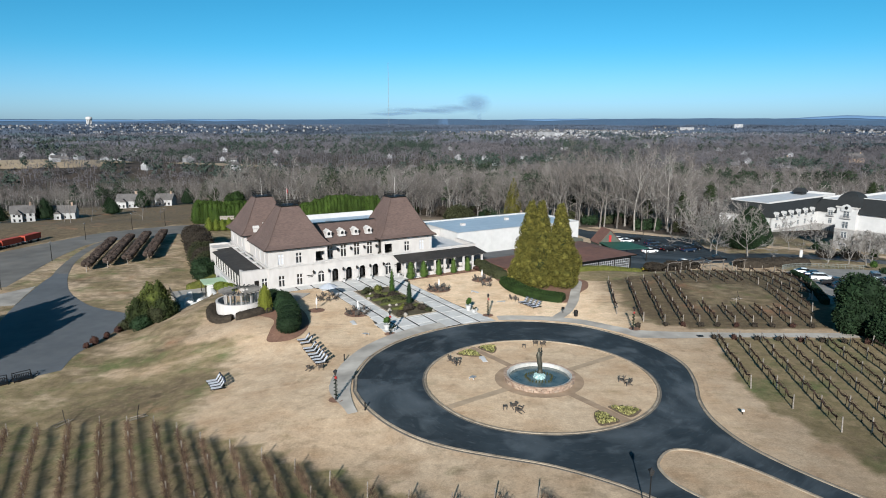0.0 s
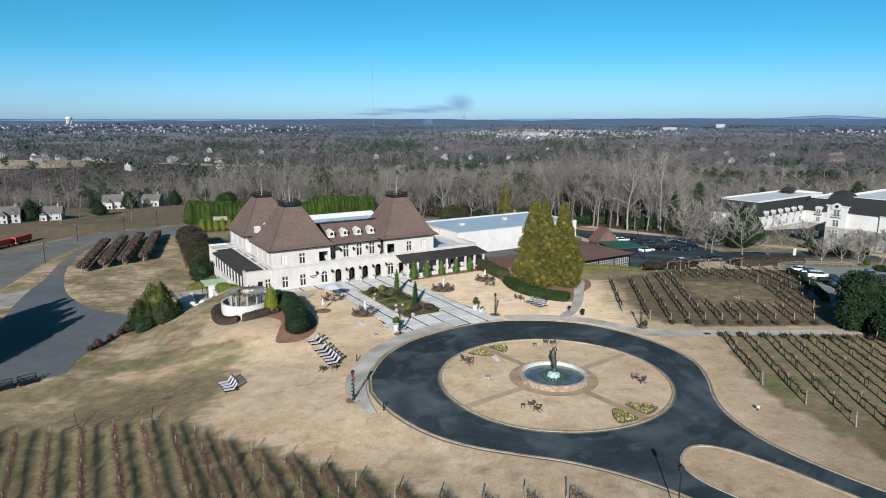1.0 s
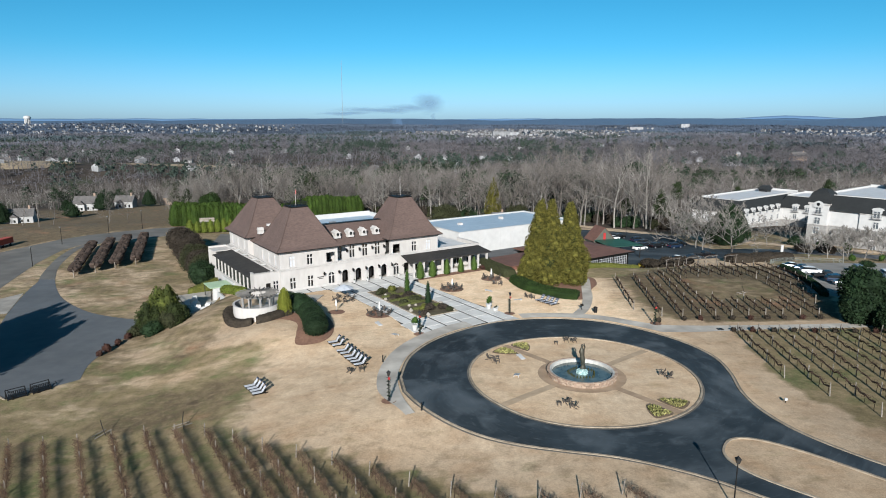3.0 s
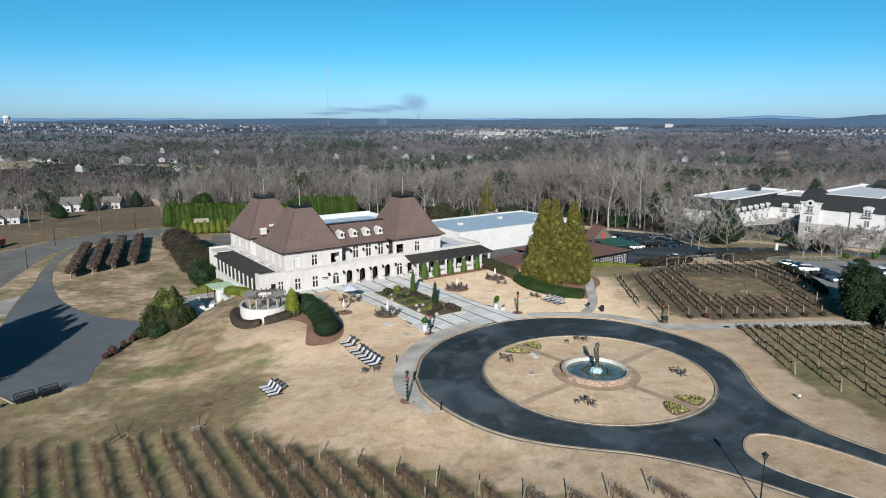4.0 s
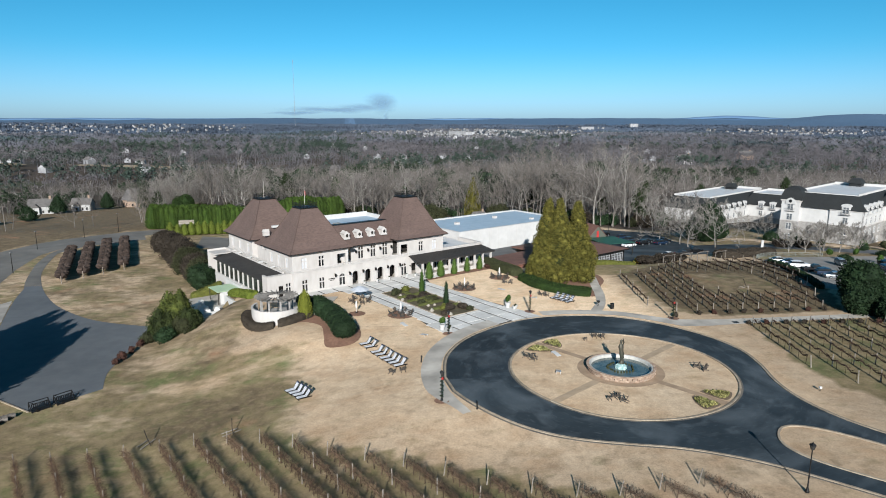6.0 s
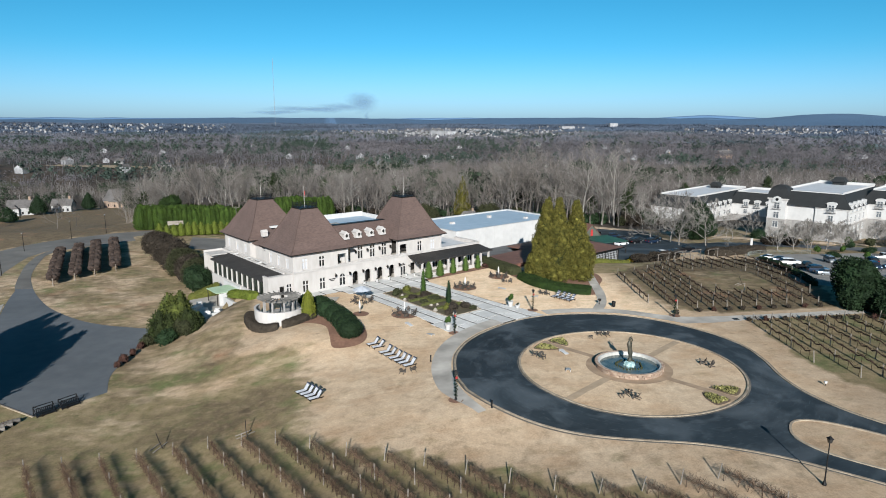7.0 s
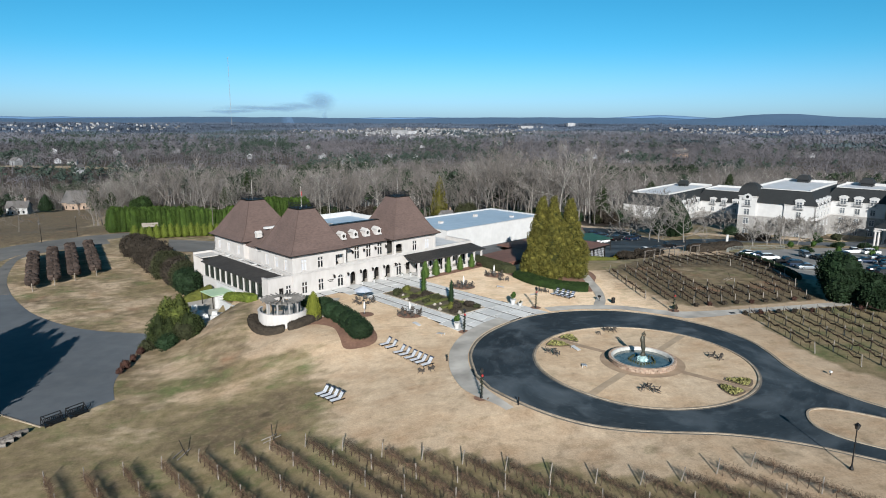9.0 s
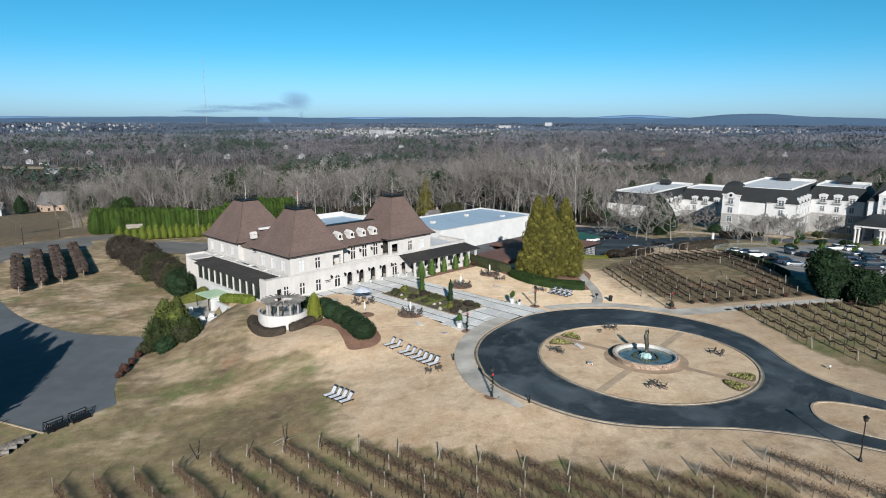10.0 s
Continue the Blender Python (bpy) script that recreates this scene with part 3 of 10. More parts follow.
xs, ys = axis(-4300, 4700, -112, 118, 1.6, 130), axis(-700, 4960, 26, 190, 1.6, 110)
land = Shape()
tint = []
for yy in ys:
    for xx in xs:
        land.v.append((xx, yy, ground(xx, yy)))
        # The fourth value grows with distance and drives the painted haze.
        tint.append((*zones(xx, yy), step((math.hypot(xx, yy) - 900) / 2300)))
W = len(xs)
land.f = [(j * W + i, j * W + i + 1, (j + 1) * W + i + 1, (j + 1) * W + i) for j in range(len(ys) - 1) for i in range(W - 1)]

GRASS = bpy.data.materials.new("dormant_lawn")
GRASS.use_nodes = True
gt = GRASS.node_tree
gn, gk = gt.nodes, gt.links
gb = gn["Principled BSDF"]
gb.inputs["Roughness"].default_value, gb.inputs["Specular IOR Level"].default_value = 0.95, 0.15
gtc = gn.new("ShaderNodeTexCoord")


def g_noise(scale, detail=4, lo=0.35, hi=0.65, stretch=None):
    t = gn.new("ShaderNodeTexNoise")
    t.inputs["Scale"].default_value, t.inputs["Detail"].default_value = scale, detail
    if stretch:
        mp = gn.new("ShaderNodeMapping")
        mp.inputs["Scale"].default_value = stretch
        mp.inputs["Rotation"].default_value = (0, 0, radians(20))
        gk.new(gtc.outputs["Object"], mp.inputs["Vector"])
        gk.new(mp.outputs["Vector"], t.inputs["Vector"])
    else:
        gk.new(gtc.outputs["Object"], t.inputs["Vector"])
    r = gn.new("ShaderNodeMapRange")
    r.inputs["From Min"].default_value, r.inputs["From Max"].default_value = lo, hi
    gk.new(t.outputs["Fac"], r.inputs["Value"])
    return r.outputs["Result"]


def g_mix(fac, a, b):
    m = gn.new("ShaderNodeMix")
    m.data_type = "RGBA"
    for src, key in ((fac, "Factor"), (a, "A"), (b, "B")):
        if isinstance(src, tuple):
            m.inputs[key].default_value = (*src, 1)
        elif isinstance(src, float):
            m.inputs[key].default_value = src
        else:
            gk.new(src, m.inputs[key])
    return m.outputs["Result"]


def g_mul(a, b):
    m = gn.new("ShaderNodeMath")
    m.operation = "MULTIPLY"
    for i, s in enumerate((a, b)):
        if isinstance(s, float):
            m.inputs[i].default_value = s
        else:
            gk.new(s, m.inputs[i])
    return m.outputs[0]


def g_attr(name):
    a = gn.new("ShaderNodeAttribute")
    a.attribute_name = name
    return a


zone = gn.new("ShaderNodeSeparateColor")
zone_attr = g_attr("zone")
gk.new(zone_attr.outputs["Color"], zone.inputs["Color"])
straw = g_mix(g_noise(0.09, 5, 0.3, 0.7), (0.463, 0.362, 0.250), (0.393, 0.288, 0.184))
straw = g_mix(g_mul(g_noise(0.22, 6, 0.46, 0.72), 0.75), straw, (0.330, 0.222, 0.130))
straw = g_mix(g_mul(g_noise(1.6, 6, 0.4, 0.7), 0.22), straw, (0.300, 0.220, 0.135))
straw = g_mix(g_mul(g_noise(0.5, 5, 0.5, 0.8, (0.25, 2.0, 1)), 0.35), straw, (0.482, 0.392, 0.277))
grn = g_mix(g_noise(0.6, 5), (0.146, 0.120, 0.057), (0.215, 0.168, 0.092))
grn = g_mix(g_noise(0.16, 4, 0.51, 0.70), grn, (0.088, 0.110, 0.036))
brown = g_mix(g_noise(0.7, 6), (0.140, 0.105, 0.060), (0.078, 0.058, 0.036))
brown = g_mix(g_noise(0.11, 5, 0.60, 0.72), brown, (0.225, 0.125, 0.072))
# Woodland floor colour darkened to carry the shade among the trunks.
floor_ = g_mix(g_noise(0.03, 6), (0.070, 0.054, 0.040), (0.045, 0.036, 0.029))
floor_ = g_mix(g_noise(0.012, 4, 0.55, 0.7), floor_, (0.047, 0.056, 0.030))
# Haze painted into the floor colour: far ground turns blue.
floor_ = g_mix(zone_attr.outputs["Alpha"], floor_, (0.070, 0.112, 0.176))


def g_patch(amount, scale, wide, stretch=None):
    """Ragged patches whose cover follows the amount."""
    a = gn.new("ShaderNodeMath")
    a.operation = "MULTIPLY_ADD"
    a.inputs[1].default_value = wide
    gk.new(g_noise(scale, 8, 0.25, 0.75, stretch), a.inputs[0])
    gk.new(amount, a.inputs[2])
    r = gn.new("ShaderNodeMapRange")
    r.inputs["From Min"].default_value, r.inputs["From Max"].default_value = wide * 0.5 + 0.12, wide * 0.5 + 0.72
    gk.new(a.outputs[0], r.inputs["Value"])
    return r.outputs["Result"]


col = g_mix(g_mul(g_patch(zone.outputs["Red"], 0.42, 0.8, (0.7, 1.3, 1)), 0.92), straw, grn)
col = g_mix(g_mul(g_patch(zone.outputs["Green"], 0.55, 0.7), 0.92), col, brown)
tuft = g_mul(g_mul(g_noise(0.9, 7, 0.52, 0.64), g_noise(0.2, 3, 0.42, 0.6)), zone.outputs["Red"])
col = g_mix(g_mul(tuft, 0.6), col, (0.105, 0.095, 0.045))
worn = g_mul(g_noise(1.1, 9, 0.50, 0.68), zone.outputs["Red"])
col = g_mix(g_mul(worn, 0.25), col, (0.36, 0.27, 0.17))
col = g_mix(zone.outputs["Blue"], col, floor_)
blade = gn.new("ShaderNodeHueSaturation")
fleck = gn.new("ShaderNodeMapRange")
fleck.inputs["To Min"].default_value, fleck.inputs["To Max"].default_value = 0.90, 1.10
gk.new(g_noise(1.3, 10, 0.3, 0.7), fleck.inputs["Value"])
gk.new(fleck.outputs["Result"], blade.inputs["Value"])
gk.new(col, blade.inputs["Color"])
col = blade.outputs["Color"]
for scale_, amount_ in ((0.35, 0.09), (4.5, 0.13), (13.0, 0.15)):
    grain = gn.new("ShaderNodeHueSaturation")
    grain_v = gn.new("ShaderNodeMapRange")
    grain_v.inputs["To Min"].default_value, grain_v.inputs["To Max"].default_value = 1 - amount_, 1 + amount_
    gk.new(g_noise(scale_, 4, 0.3, 0.7), grain_v.inputs["Value"])
    gk.new(grain_v.outputs["Result"], grain.inputs["Value"])
    gk.new(col, grain.inputs["Color"])
    col = grain.outputs["Color"]
gbump = gn.new("ShaderNodeBump")
gbump.inputs["Strength"].default_value, gbump.inputs["Distance"].default_value = 0.25, 0.05
gk.new(g_noise(2.5, 6, 0, 1), gbump.inputs["Height"])
gk.new(gbump.outputs["Normal"], gb.inputs["Normal"])

tone_hsv = gn.new("ShaderNodeHueSaturation")
gk.new(g_attr("lawn_tone").outputs["Fac"], tone_hsv.inputs["Value"])
gk.new(col, tone_hsv.inputs["Color"])
gk.new(tone_hsv.outputs["Color"], gb.inputs["Base Color"])

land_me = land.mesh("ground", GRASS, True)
tone_at = land_me.attributes.new("lawn_tone", "FLOAT", "POINT")
tone_at.data.foreach_set("value", np.array([lawn_tone(x, y) for x, y, z in land.v], dtype=np.float32))
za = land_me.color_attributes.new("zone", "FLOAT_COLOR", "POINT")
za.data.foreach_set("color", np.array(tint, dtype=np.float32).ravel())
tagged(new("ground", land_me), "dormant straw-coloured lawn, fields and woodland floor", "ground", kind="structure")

# ---- roads, kerbs and paving ----
INNER = [ring_point(15.3, 360 * i / 96) for i in range(96)]
OUTER = smooth_line([ring_point(24.6, a) for a in (178, 160, 142, 124)] + [ring_point(25.2, 106), ring_point(25.2, 88), (21.5, 104.2), (27.4, 99.8), (32.0, 93.2), (34.0, 86.5), (33.3, 80), (31.6, 74), (31.2, 68.5), (32.6, 62.5), (36.5, 56), (43, 48.5), (56, 37)], 6)
OUTER += smooth_line([(44, 30), (33, 38.5), (26, 46), (21.5, 50.8), (16.9, 55.2), (11.1, 58.9), (5.5, 61.3), (1.0, 63.4), (-3.2, 66), (-6.9, 69.3), (-9.6, 73), (-11.3, 77)], 6)
MEDIAN = smooth_line([(22.3, 60.2), (24.2, 61.9), (27.0, 61.3), (30.6, 58.0), (35, 52.4), (42, 44), (46, 38.5), (41, 38), (33, 44.5), (27, 50), (22.8, 54.7), (21.6, 58)], 5, True)
tagged(solid("road", draped(OUTER, 0.03, [INNER, MEDIAN]), ASPHALT, "smooth black sealed asphalt turning circle and drive", "road", kind="structure"))
for line, name, lab in ((INNER, "kerb", "low concrete kerb round the fountain lawn"), (MEDIAN, "kerb", "low concrete kerb round the drive's median")):
    solid(name, band(line, 0.0, 0.26, -0.1, 0.13, True), KERBSTONE, lab, "kerb", kind="structure")
solid("kerb", band(OUTER[:int(len(OUTER) / 2) + 8], 0.0, -0.26, -0.1, 0.12), KERBSTONE, "low concrete kerb outside the turning circle", "kerb", kind="structure")
solid("kerb", band(OUTER[int(len(OUTER) / 2) + 14:] + [OUTER[0]], 0.0, -0.26, -0.1, 0.12), KERBSTONE, "low concrete kerb beside the front vines", "kerb", kind="structure")

solid("gutter", band(INNER, -0.24, -0.004, -0.1, 0.042, True), GUTTER, "concrete gutter round the fountain lawn", "gutter", kind="structure")
solid("gutter", band(OUTER[:int(len(OUTER) / 2) + 8], 0.004, 0.24, -0.1, 0.042), GUTTER, "concrete gutter inside the turning circle's kerb", "gutter", kind="structure")
solid("gutter", band(OUTER[int(len(OUTER) / 2) + 14:] + [OUTER[0]], 0.004, 0.24, -0.1, 0.042), GUTTER, "concrete gutter beside the front kerb", "gutter", kind="structure")

walk_in = [ring_point(24.9, a) for a in range(203, 118, -3)]
walk_out = [ring_point(27.7 - 1.6 * step((a - 185) / 18), a) for a in range(203, 118, -3)]
solid("pavement", draped(walk_in + walk_out[::-1], 0.118), CONCRETE, "curved concrete footway beside the turning circle", "pavement", kind="structure")
east_walk = smooth_line([ring_point(25.75, 97), ring_point(25.75, 84), (22.6, 104.5), (27.9, 100.4), (31, 97.2)], 5) + smooth_line([(36, 96.8), (50, 97.4), (66.5, 97.3), (68, 99.3), (50, 99.6), (37, 100.2), (31, 101.6), (24.5, 106.3), (19, 108.3), (13, 109), ring_point(28.2, 97)], 5)
solid("pavement", draped(east_walk, 0.09), CONCRETE, "narrow concrete footway along the vineyard", "pavement", kind="structure")
tree_walk = smooth_line([(19, 108), (20.5, 107.2), (23.2, 111.5), (25.7, 118), (27.5, 125), (29.5, 133), (28, 133.5), (25.8, 126), (24, 119), (22, 113)], 4, True)
solid("pavement", draped(tree_walk, 0.07), CONCRETE, "narrow concrete path past the cedar bed", "pavement", kind="structure")

drive = draped(WEST_DRIVE, 0.03)
solid("road", drive, OLD_ASPHALT, "aged grey asphalt service drive", "road", kind="structure")
solid("road", draped(UPPER_DRIVE, 0.034), LOT_ASPHALT, "older pale asphalt service road past the vines", "road", kind="structure")
solid("pavement", draped(APRON, 0.05), CONCRETE, "pale concrete apron beside the service drive", "pavement", kind="structure")
solid("kerb", band([(-82, 108), (-78, 101), (-74.1, 94.7), (-67.5, 89.5)], 0.0, -0.2, -0.1, 0.14), KERBSTONE, "pale kerb at the drive's end", "kerb", kind="structure")
solid("parking_lot", draped(WEST_LOT, 0.03, cell=4), LOT_ASPHALT, "weathered pale asphalt overflow parking lot", "parking lot", kind="structure")
solid("parking_lot", draped(FAR_LOT, 0.03, cell=3), ASPHALT, "dark asphalt parking lot behind the tasting room", "parking lot", kind="structure")
solid("parking_lot", draped(EAST_LOT, 0.03, cell=3), mat("bleached_lot_asphalt", (0.31, 0.295, 0.27), (0.24, 0.228, 0.21), 0.25, 0.9, 0.1, big=0.15, bigscale=0.06), "weathered grey asphalt hotel parking lot", "parking lot", kind="structure")
solid("road", draped(HOTEL_DRIVE, 0.035, cell=3), OLD_ASPHALT, "asphalt drive in front of the hotel", "road", kind="structure")
solid("parking_lot", draped([(-71, 206), (-56, 200), (-47, 204), (-47, 222), (-57, 225.5), (-74, 230)], 0.03, cell=3), LOT_ASPHALT, "pale grey asphalt yard below the tall hedge", "parking lot", kind="structure")
rear_lot = [(-20, 232), (40, 226), (48, 252), (10, 268), (-28, 262)]
solid("parking_lot", draped(rear_lot, 0.03, cell=4), LOT_ASPHALT, "pale parking lot behind the chateau", "parking lot", kind="structure")
field_line = smooth_line([(60, 256), (72, 240), (86, 226), (100, 214), (116, 200), (130, 190), (150, 182)], 5)
solid("verge", band(field_line, -3.2, 3.2, -0.5, 0.05), mat("straw_verge", (0.62, 0.48, 0.33), (0.50, 0.37, 0.24), 0.4, 0.95, 0.2, big=0.2), "straw-coloured grass verge below the woods", "verge", kind="structure")

# the court in front of the chateau: slabs with dark joints
COURT = [on_chateau(*p) for p in ((-1.0, 0.6), (-1.0, -2.4), (9.0, -2.4), (10.6, -6), (10.8, -26), (9.6, -32), (10.5, -36.5))]
COURT += [ring_point(25.05, a) for a in range(139, 99, -3)]
COURT += [on_chateau(*p) for p in ((28.6, -33.5), (27.8, -27), (27.6, -8), (29, -5.2), (33, -4.7), (33, 0.6))]
solid("court", draped(COURT, 0.05), JOINT, "dark joints and bedding of the entrance court", "pavement", kind="structure")
court = bpy.data.objects["court"]


def slab_piece(poly):
    s = Shape()
    n = len(poly)
    s.v = [(x, y, ground(x, y) + 0.02) for x, y in poly] + [(x, y, ground(x, y) + 0.10) for x, y in poly]
    s.f = [tuple(range(n, 2 * n))] + [(i, (i + 1) % n, n + (i + 1) % n, n + i) for i in range(n)]
    return s


LEFT_EDGE = lambda v: (-1.0 if v > -2.4 else 9.0 + 1.6 * step((-2.4 - v) / 4) - 1.2 * step((-26 - v) / 8))
RIGHT_EDGE = lambda v: (33.0 if v > -4.7 else 27.7 + 1.0 * step((-27 - v) / 6))
rows_v = [0.6, -2.4, -5.2, -8.6, -12.2, -15.8, -19.4, -23.0, -26.6, -30.2, -33.8, -37.4, -41.0]
cols_u = [-1.0, 2.6, 5.8, 9.0, 12.6, 15.9, 19.25, 22.6, 25.9, 29.5, 33.0]
J, JV = 0.36, 0.15
for a, b in zip(rows_v, rows_v[1:]):
    for c, d in zip(cols_u, cols_u[1:]):
        mid = 0.5 * (a + b)
        lo, hi = LEFT_EDGE(mid), RIGHT_EDGE(mid)
        u0, u1 = max(c, lo) + J / 2, min(d, hi) - J / 2
        if u1 - u0 < 0.3:
            continue
        poly = [on_chateau(u0, b + JV / 2), on_chateau(u1, b + JV / 2), on_chateau(u1, a - JV / 2), on_chateau(u0, a - JV / 2)]
        far = [math.hypot(x - C0[0], y - C0[1]) for x, y in poly]
        if max(far) < 25.4:
            continue
        if min(far) < 25.4:
            dense = [(p[0] + (q[0] - p[0]) * t / 6, p[1] + (q[1] - p[1]) * t / 6) for p, q in zip(poly, poly[1:] + poly[:1]) for t in range(6)]
            poly = []
            for x, y in dense:
                l = math.hypot(x - C0[0], y - C0[1])
                q = (x, y) if l >= 25.2 else (C0[0] + (x - C0[0]) * 25.2 / l, C0[1] + (y - C0[1]) * 25.2 / l)
                if not poly or math.hypot(q[0] - poly[-1][0], q[1] - poly[-1][1]) > 0.05:
                    poly.append(q)
        if len(poly) > 2:
            part("slab", slab_piece(poly), COURTSLAB, court)

# ---- the chateau ----
def wall_with(x0, x1, z0, z1, y0, y1, holes):
    """A wall along x with real openings: (x0, x1, z0, z1, arched)."""
    s = Shape()
    cuts_x = sorted({x0, x1, *[h[0] for h in holes], *[h[1] for h in holes]})
    for a, b in zip(cuts_x, cuts_x[1:]):
        spans = sorted((h[2], h[3]) for h in holes if h[0] <= a + 1e-6 and h[1] >= b - 1e-6)
        z = z0
        for lo, hi in spans + [(z1, z1)]:
            if lo - z > 1e-4:
                s.box(a, y0, z, b, y1, lo)
            z = max(z, hi)
    for h in holes:
        if len(h) > 4 and h[4]:
            c, r = 0.5 * (h[0] + h[1]), 0.5 * (h[1] - h[0])
            zs = h[3] - r
            for i in range(8):
                a, b = math.pi * i / 8, math.pi * (i + 1) / 8
                xa, za, xb, zb = c + r * math.cos(a), zs + r * math.sin(a), c + r * math.cos(b), zs + r * math.sin(b)
                s.add([(xa, y0, za), (xb, y0, zb), (xb, y0, h[3]), (xa, y0, h[3]), (xa, y1, za), (xb, y1, zb), (xb, y1, h[3]), (xa, y1, h[3])],
                      [(0, 3, 2, 1), (4, 5, 6, 7), (0, 1, 5, 4)])
    return s


chateau = thing("chateau", "cream stucco chateau with steep brown hipped tower roofs", "building", CH)
WZ = -4.5
ARCHES = [19.25 + d for d in (-4.65, -1.55, 1.55, 4.65)]
ARCHWIN = [11.5, 27.0]
TOWERWIN = [3.1, 6.85, 31.65, 35.4]
front_holes = [(c - 0.72, c + 0.72, 0.06, 2.95, True) for c in ARCHES] + [(c - 0.72, c + 0.72, 0.12, 2.9, True) for c in ARCHWIN]
front_holes += [(c - 0.62, c + 0.62, 0.1, 2.75) for c in TOWERWIN[:2]]
front_holes += [(c - 0.75, c + 0.75, 0.5, 2.7) for c in (32.6, 36.2, 39.8, 43.4, 47.0)]
front_holes += [(29.0, 30.3, 0.06, 2.6)]
part("front_wall", wall_with(0.5, 49.8, WZ, 4.9, 0.5, 0.85, front_holes), STUCCO, chateau)
upper_holes = [(c - 0.62, c + 0.62, 5.0, 7.2) for c in TOWERWIN] + [(10.45, 12.55, 4.95, 7.05), (25.95, 28.05, 4.95, 7.05)]
part("tower_wall", wall_with(0.5, 12.9, 4.9, 8.35, 0.5, 0.85, [h for h in upper_holes if h[0] < 13]), STUCCO, chateau)
part("tower_wall", wall_with(25.6, 37.9, 4.9, 8.35, 0.5, 0.85, [h for h in upper_holes if h[0] > 25]), STUCCO, chateau)
REC = [17.55, 20.65, 23.7, 14.5]
part("recessed_wall", wall_with(12.9, 25.6, 4.3, 8.2, 3.0, 3.3, [(c - 0.65, c + 0.65, 4.75, 7.5) for c in REC]), STUCCO, chateau)
turn = pose(0.5, 0, 0, 0, 0, 90)
side = Shape()
for s0, s1, z1, holes in ((0.85, 12.6, 8.35, [(c - 0.62, c + 0.62, 5.0, 7.2) for c in (3.0, 6.6, 10.2)]), (20.0, 33.8, 8.35, [(c - 0.62, c + 0.62, 5.2, 7.2) for c in (22.4, 26.9, 31.4)])):
    w = wall_with(s0, s1, WZ, z1, -0.35, 0.0, holes)
    side.add([(0.5 - y, x, z) for x, y, z in w.v], [tuple(reversed(f)) for f in w.f])
side.box(1.6, 12.6, WZ, 1.95, 20.0, 7.6)
pieces("side_wall", side, STUCCO, chateau)
rest = Shape()
rest.box(12.55, 3.3, 4.9, 12.9, 12.6, 8.35).box(12.55, 0.85, 4.9, 12.9, 1.2, 8.35).box(25.6, 3.3, 4.9, 25.95, 12.6, 8.35).box(25.6, 0.85, 4.9, 25.95, 1.2, 8.35)
rest.box(37.55, 0.85, 0, 37.9, 12.6, 8.35).box(0.85, 12.25, WZ, 12.9, 12.6, 8.35).box(25.6, 12.25, WZ, 37.55, 12.6, 8.35)
rest.box(12.55, 20.0, WZ, 12.9, 33.8, 8.35).box(0.5, 33.45, WZ, 12.55, 33.8, 8.35).box(0.85, 20.0, WZ, 12.55, 20.35, 8.35)
rest.box(12.9, 33.45, WZ, 50.2, 33.8, 8.0)
part("rear_wall", rest, STUCCO, chateau)
# Near-black sheets behind the openings paint the shade inside the rooms.
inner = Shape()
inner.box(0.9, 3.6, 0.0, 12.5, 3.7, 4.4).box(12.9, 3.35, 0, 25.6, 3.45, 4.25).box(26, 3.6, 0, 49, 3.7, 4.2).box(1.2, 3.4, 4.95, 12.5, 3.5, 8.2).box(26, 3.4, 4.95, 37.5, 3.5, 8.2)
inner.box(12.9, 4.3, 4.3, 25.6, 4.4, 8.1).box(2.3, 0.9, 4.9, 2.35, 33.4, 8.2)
part("interior_shade", inner, DARKROOM, chateau)
floors = Shape()
floors.box(0.85, 0.85, -0.3, 49, 12, 0.05).box(0.85, 0.85, 4.25, 37.5, 12, 4.45)
part("floor_slab", floors, CONCRETE, chateau)
# cornices, belt course and base
trim = Shape()
for z0, z1, o in ((4.42, 4.62, 0.16), (4.62, 4.74, 0.26)):
    trim.box(0.5 - o, 0.5 - o, z0, 49.8, 0.498, z1).box(0.5 - o, 0.498, z0, 0.498, 33.8, z1)
part("belt_course", trim, TRIM, chateau)
corn = Shape()
for a, b in ((0.5, 12.9), (25.6, 37.9)):
    for z0, z1, o in ((7.85, 8.02, 0.12), (8.02, 8.24, 0.30)):
        corn.box(a - o, 0.5 - o, z0, b + o, 0.498, z1)
        corn.box(a - o, 0.498, z0, a - 0.002, 12.6, z1).box(b + 0.002, 0.498, z0, b + o, 12.6, z1)
for z0, z1, o in ((7.85, 8.02, 0.12), (8.02, 8.24, 0.30)):
    corn.box(0.5 - o, 19.7, z0, 0.498, 33.8, z1)
    corn.box(12.9 + 0.3, 2.998 - o, z0 - 0.1, 25.6 - 0.3, 2.998, z1 - 0.1)
pieces("cornice", corn, TRIM, chateau)
base = Shape()
base.box(0.42, 0.42, -0.4, 13.6, 0.498, 0.55).box(25.0, 0.42, -0.4, 28.8, 0.498, 0.1)
pieces("plinth", base, TRIM, chateau)
quoin = Shape()
for c in (0.5, 12.9, 25.6, 37.9):
    quoin.box(c - (0.04 if c in (0.5, 25.6) else 0.55), 0.45, 4.92, c + (0.55 if c in (0.5, 25.6) else 0.04), 0.498, 7.84)
pieces("corner_pilaster", quoin, TRIM, chateau)


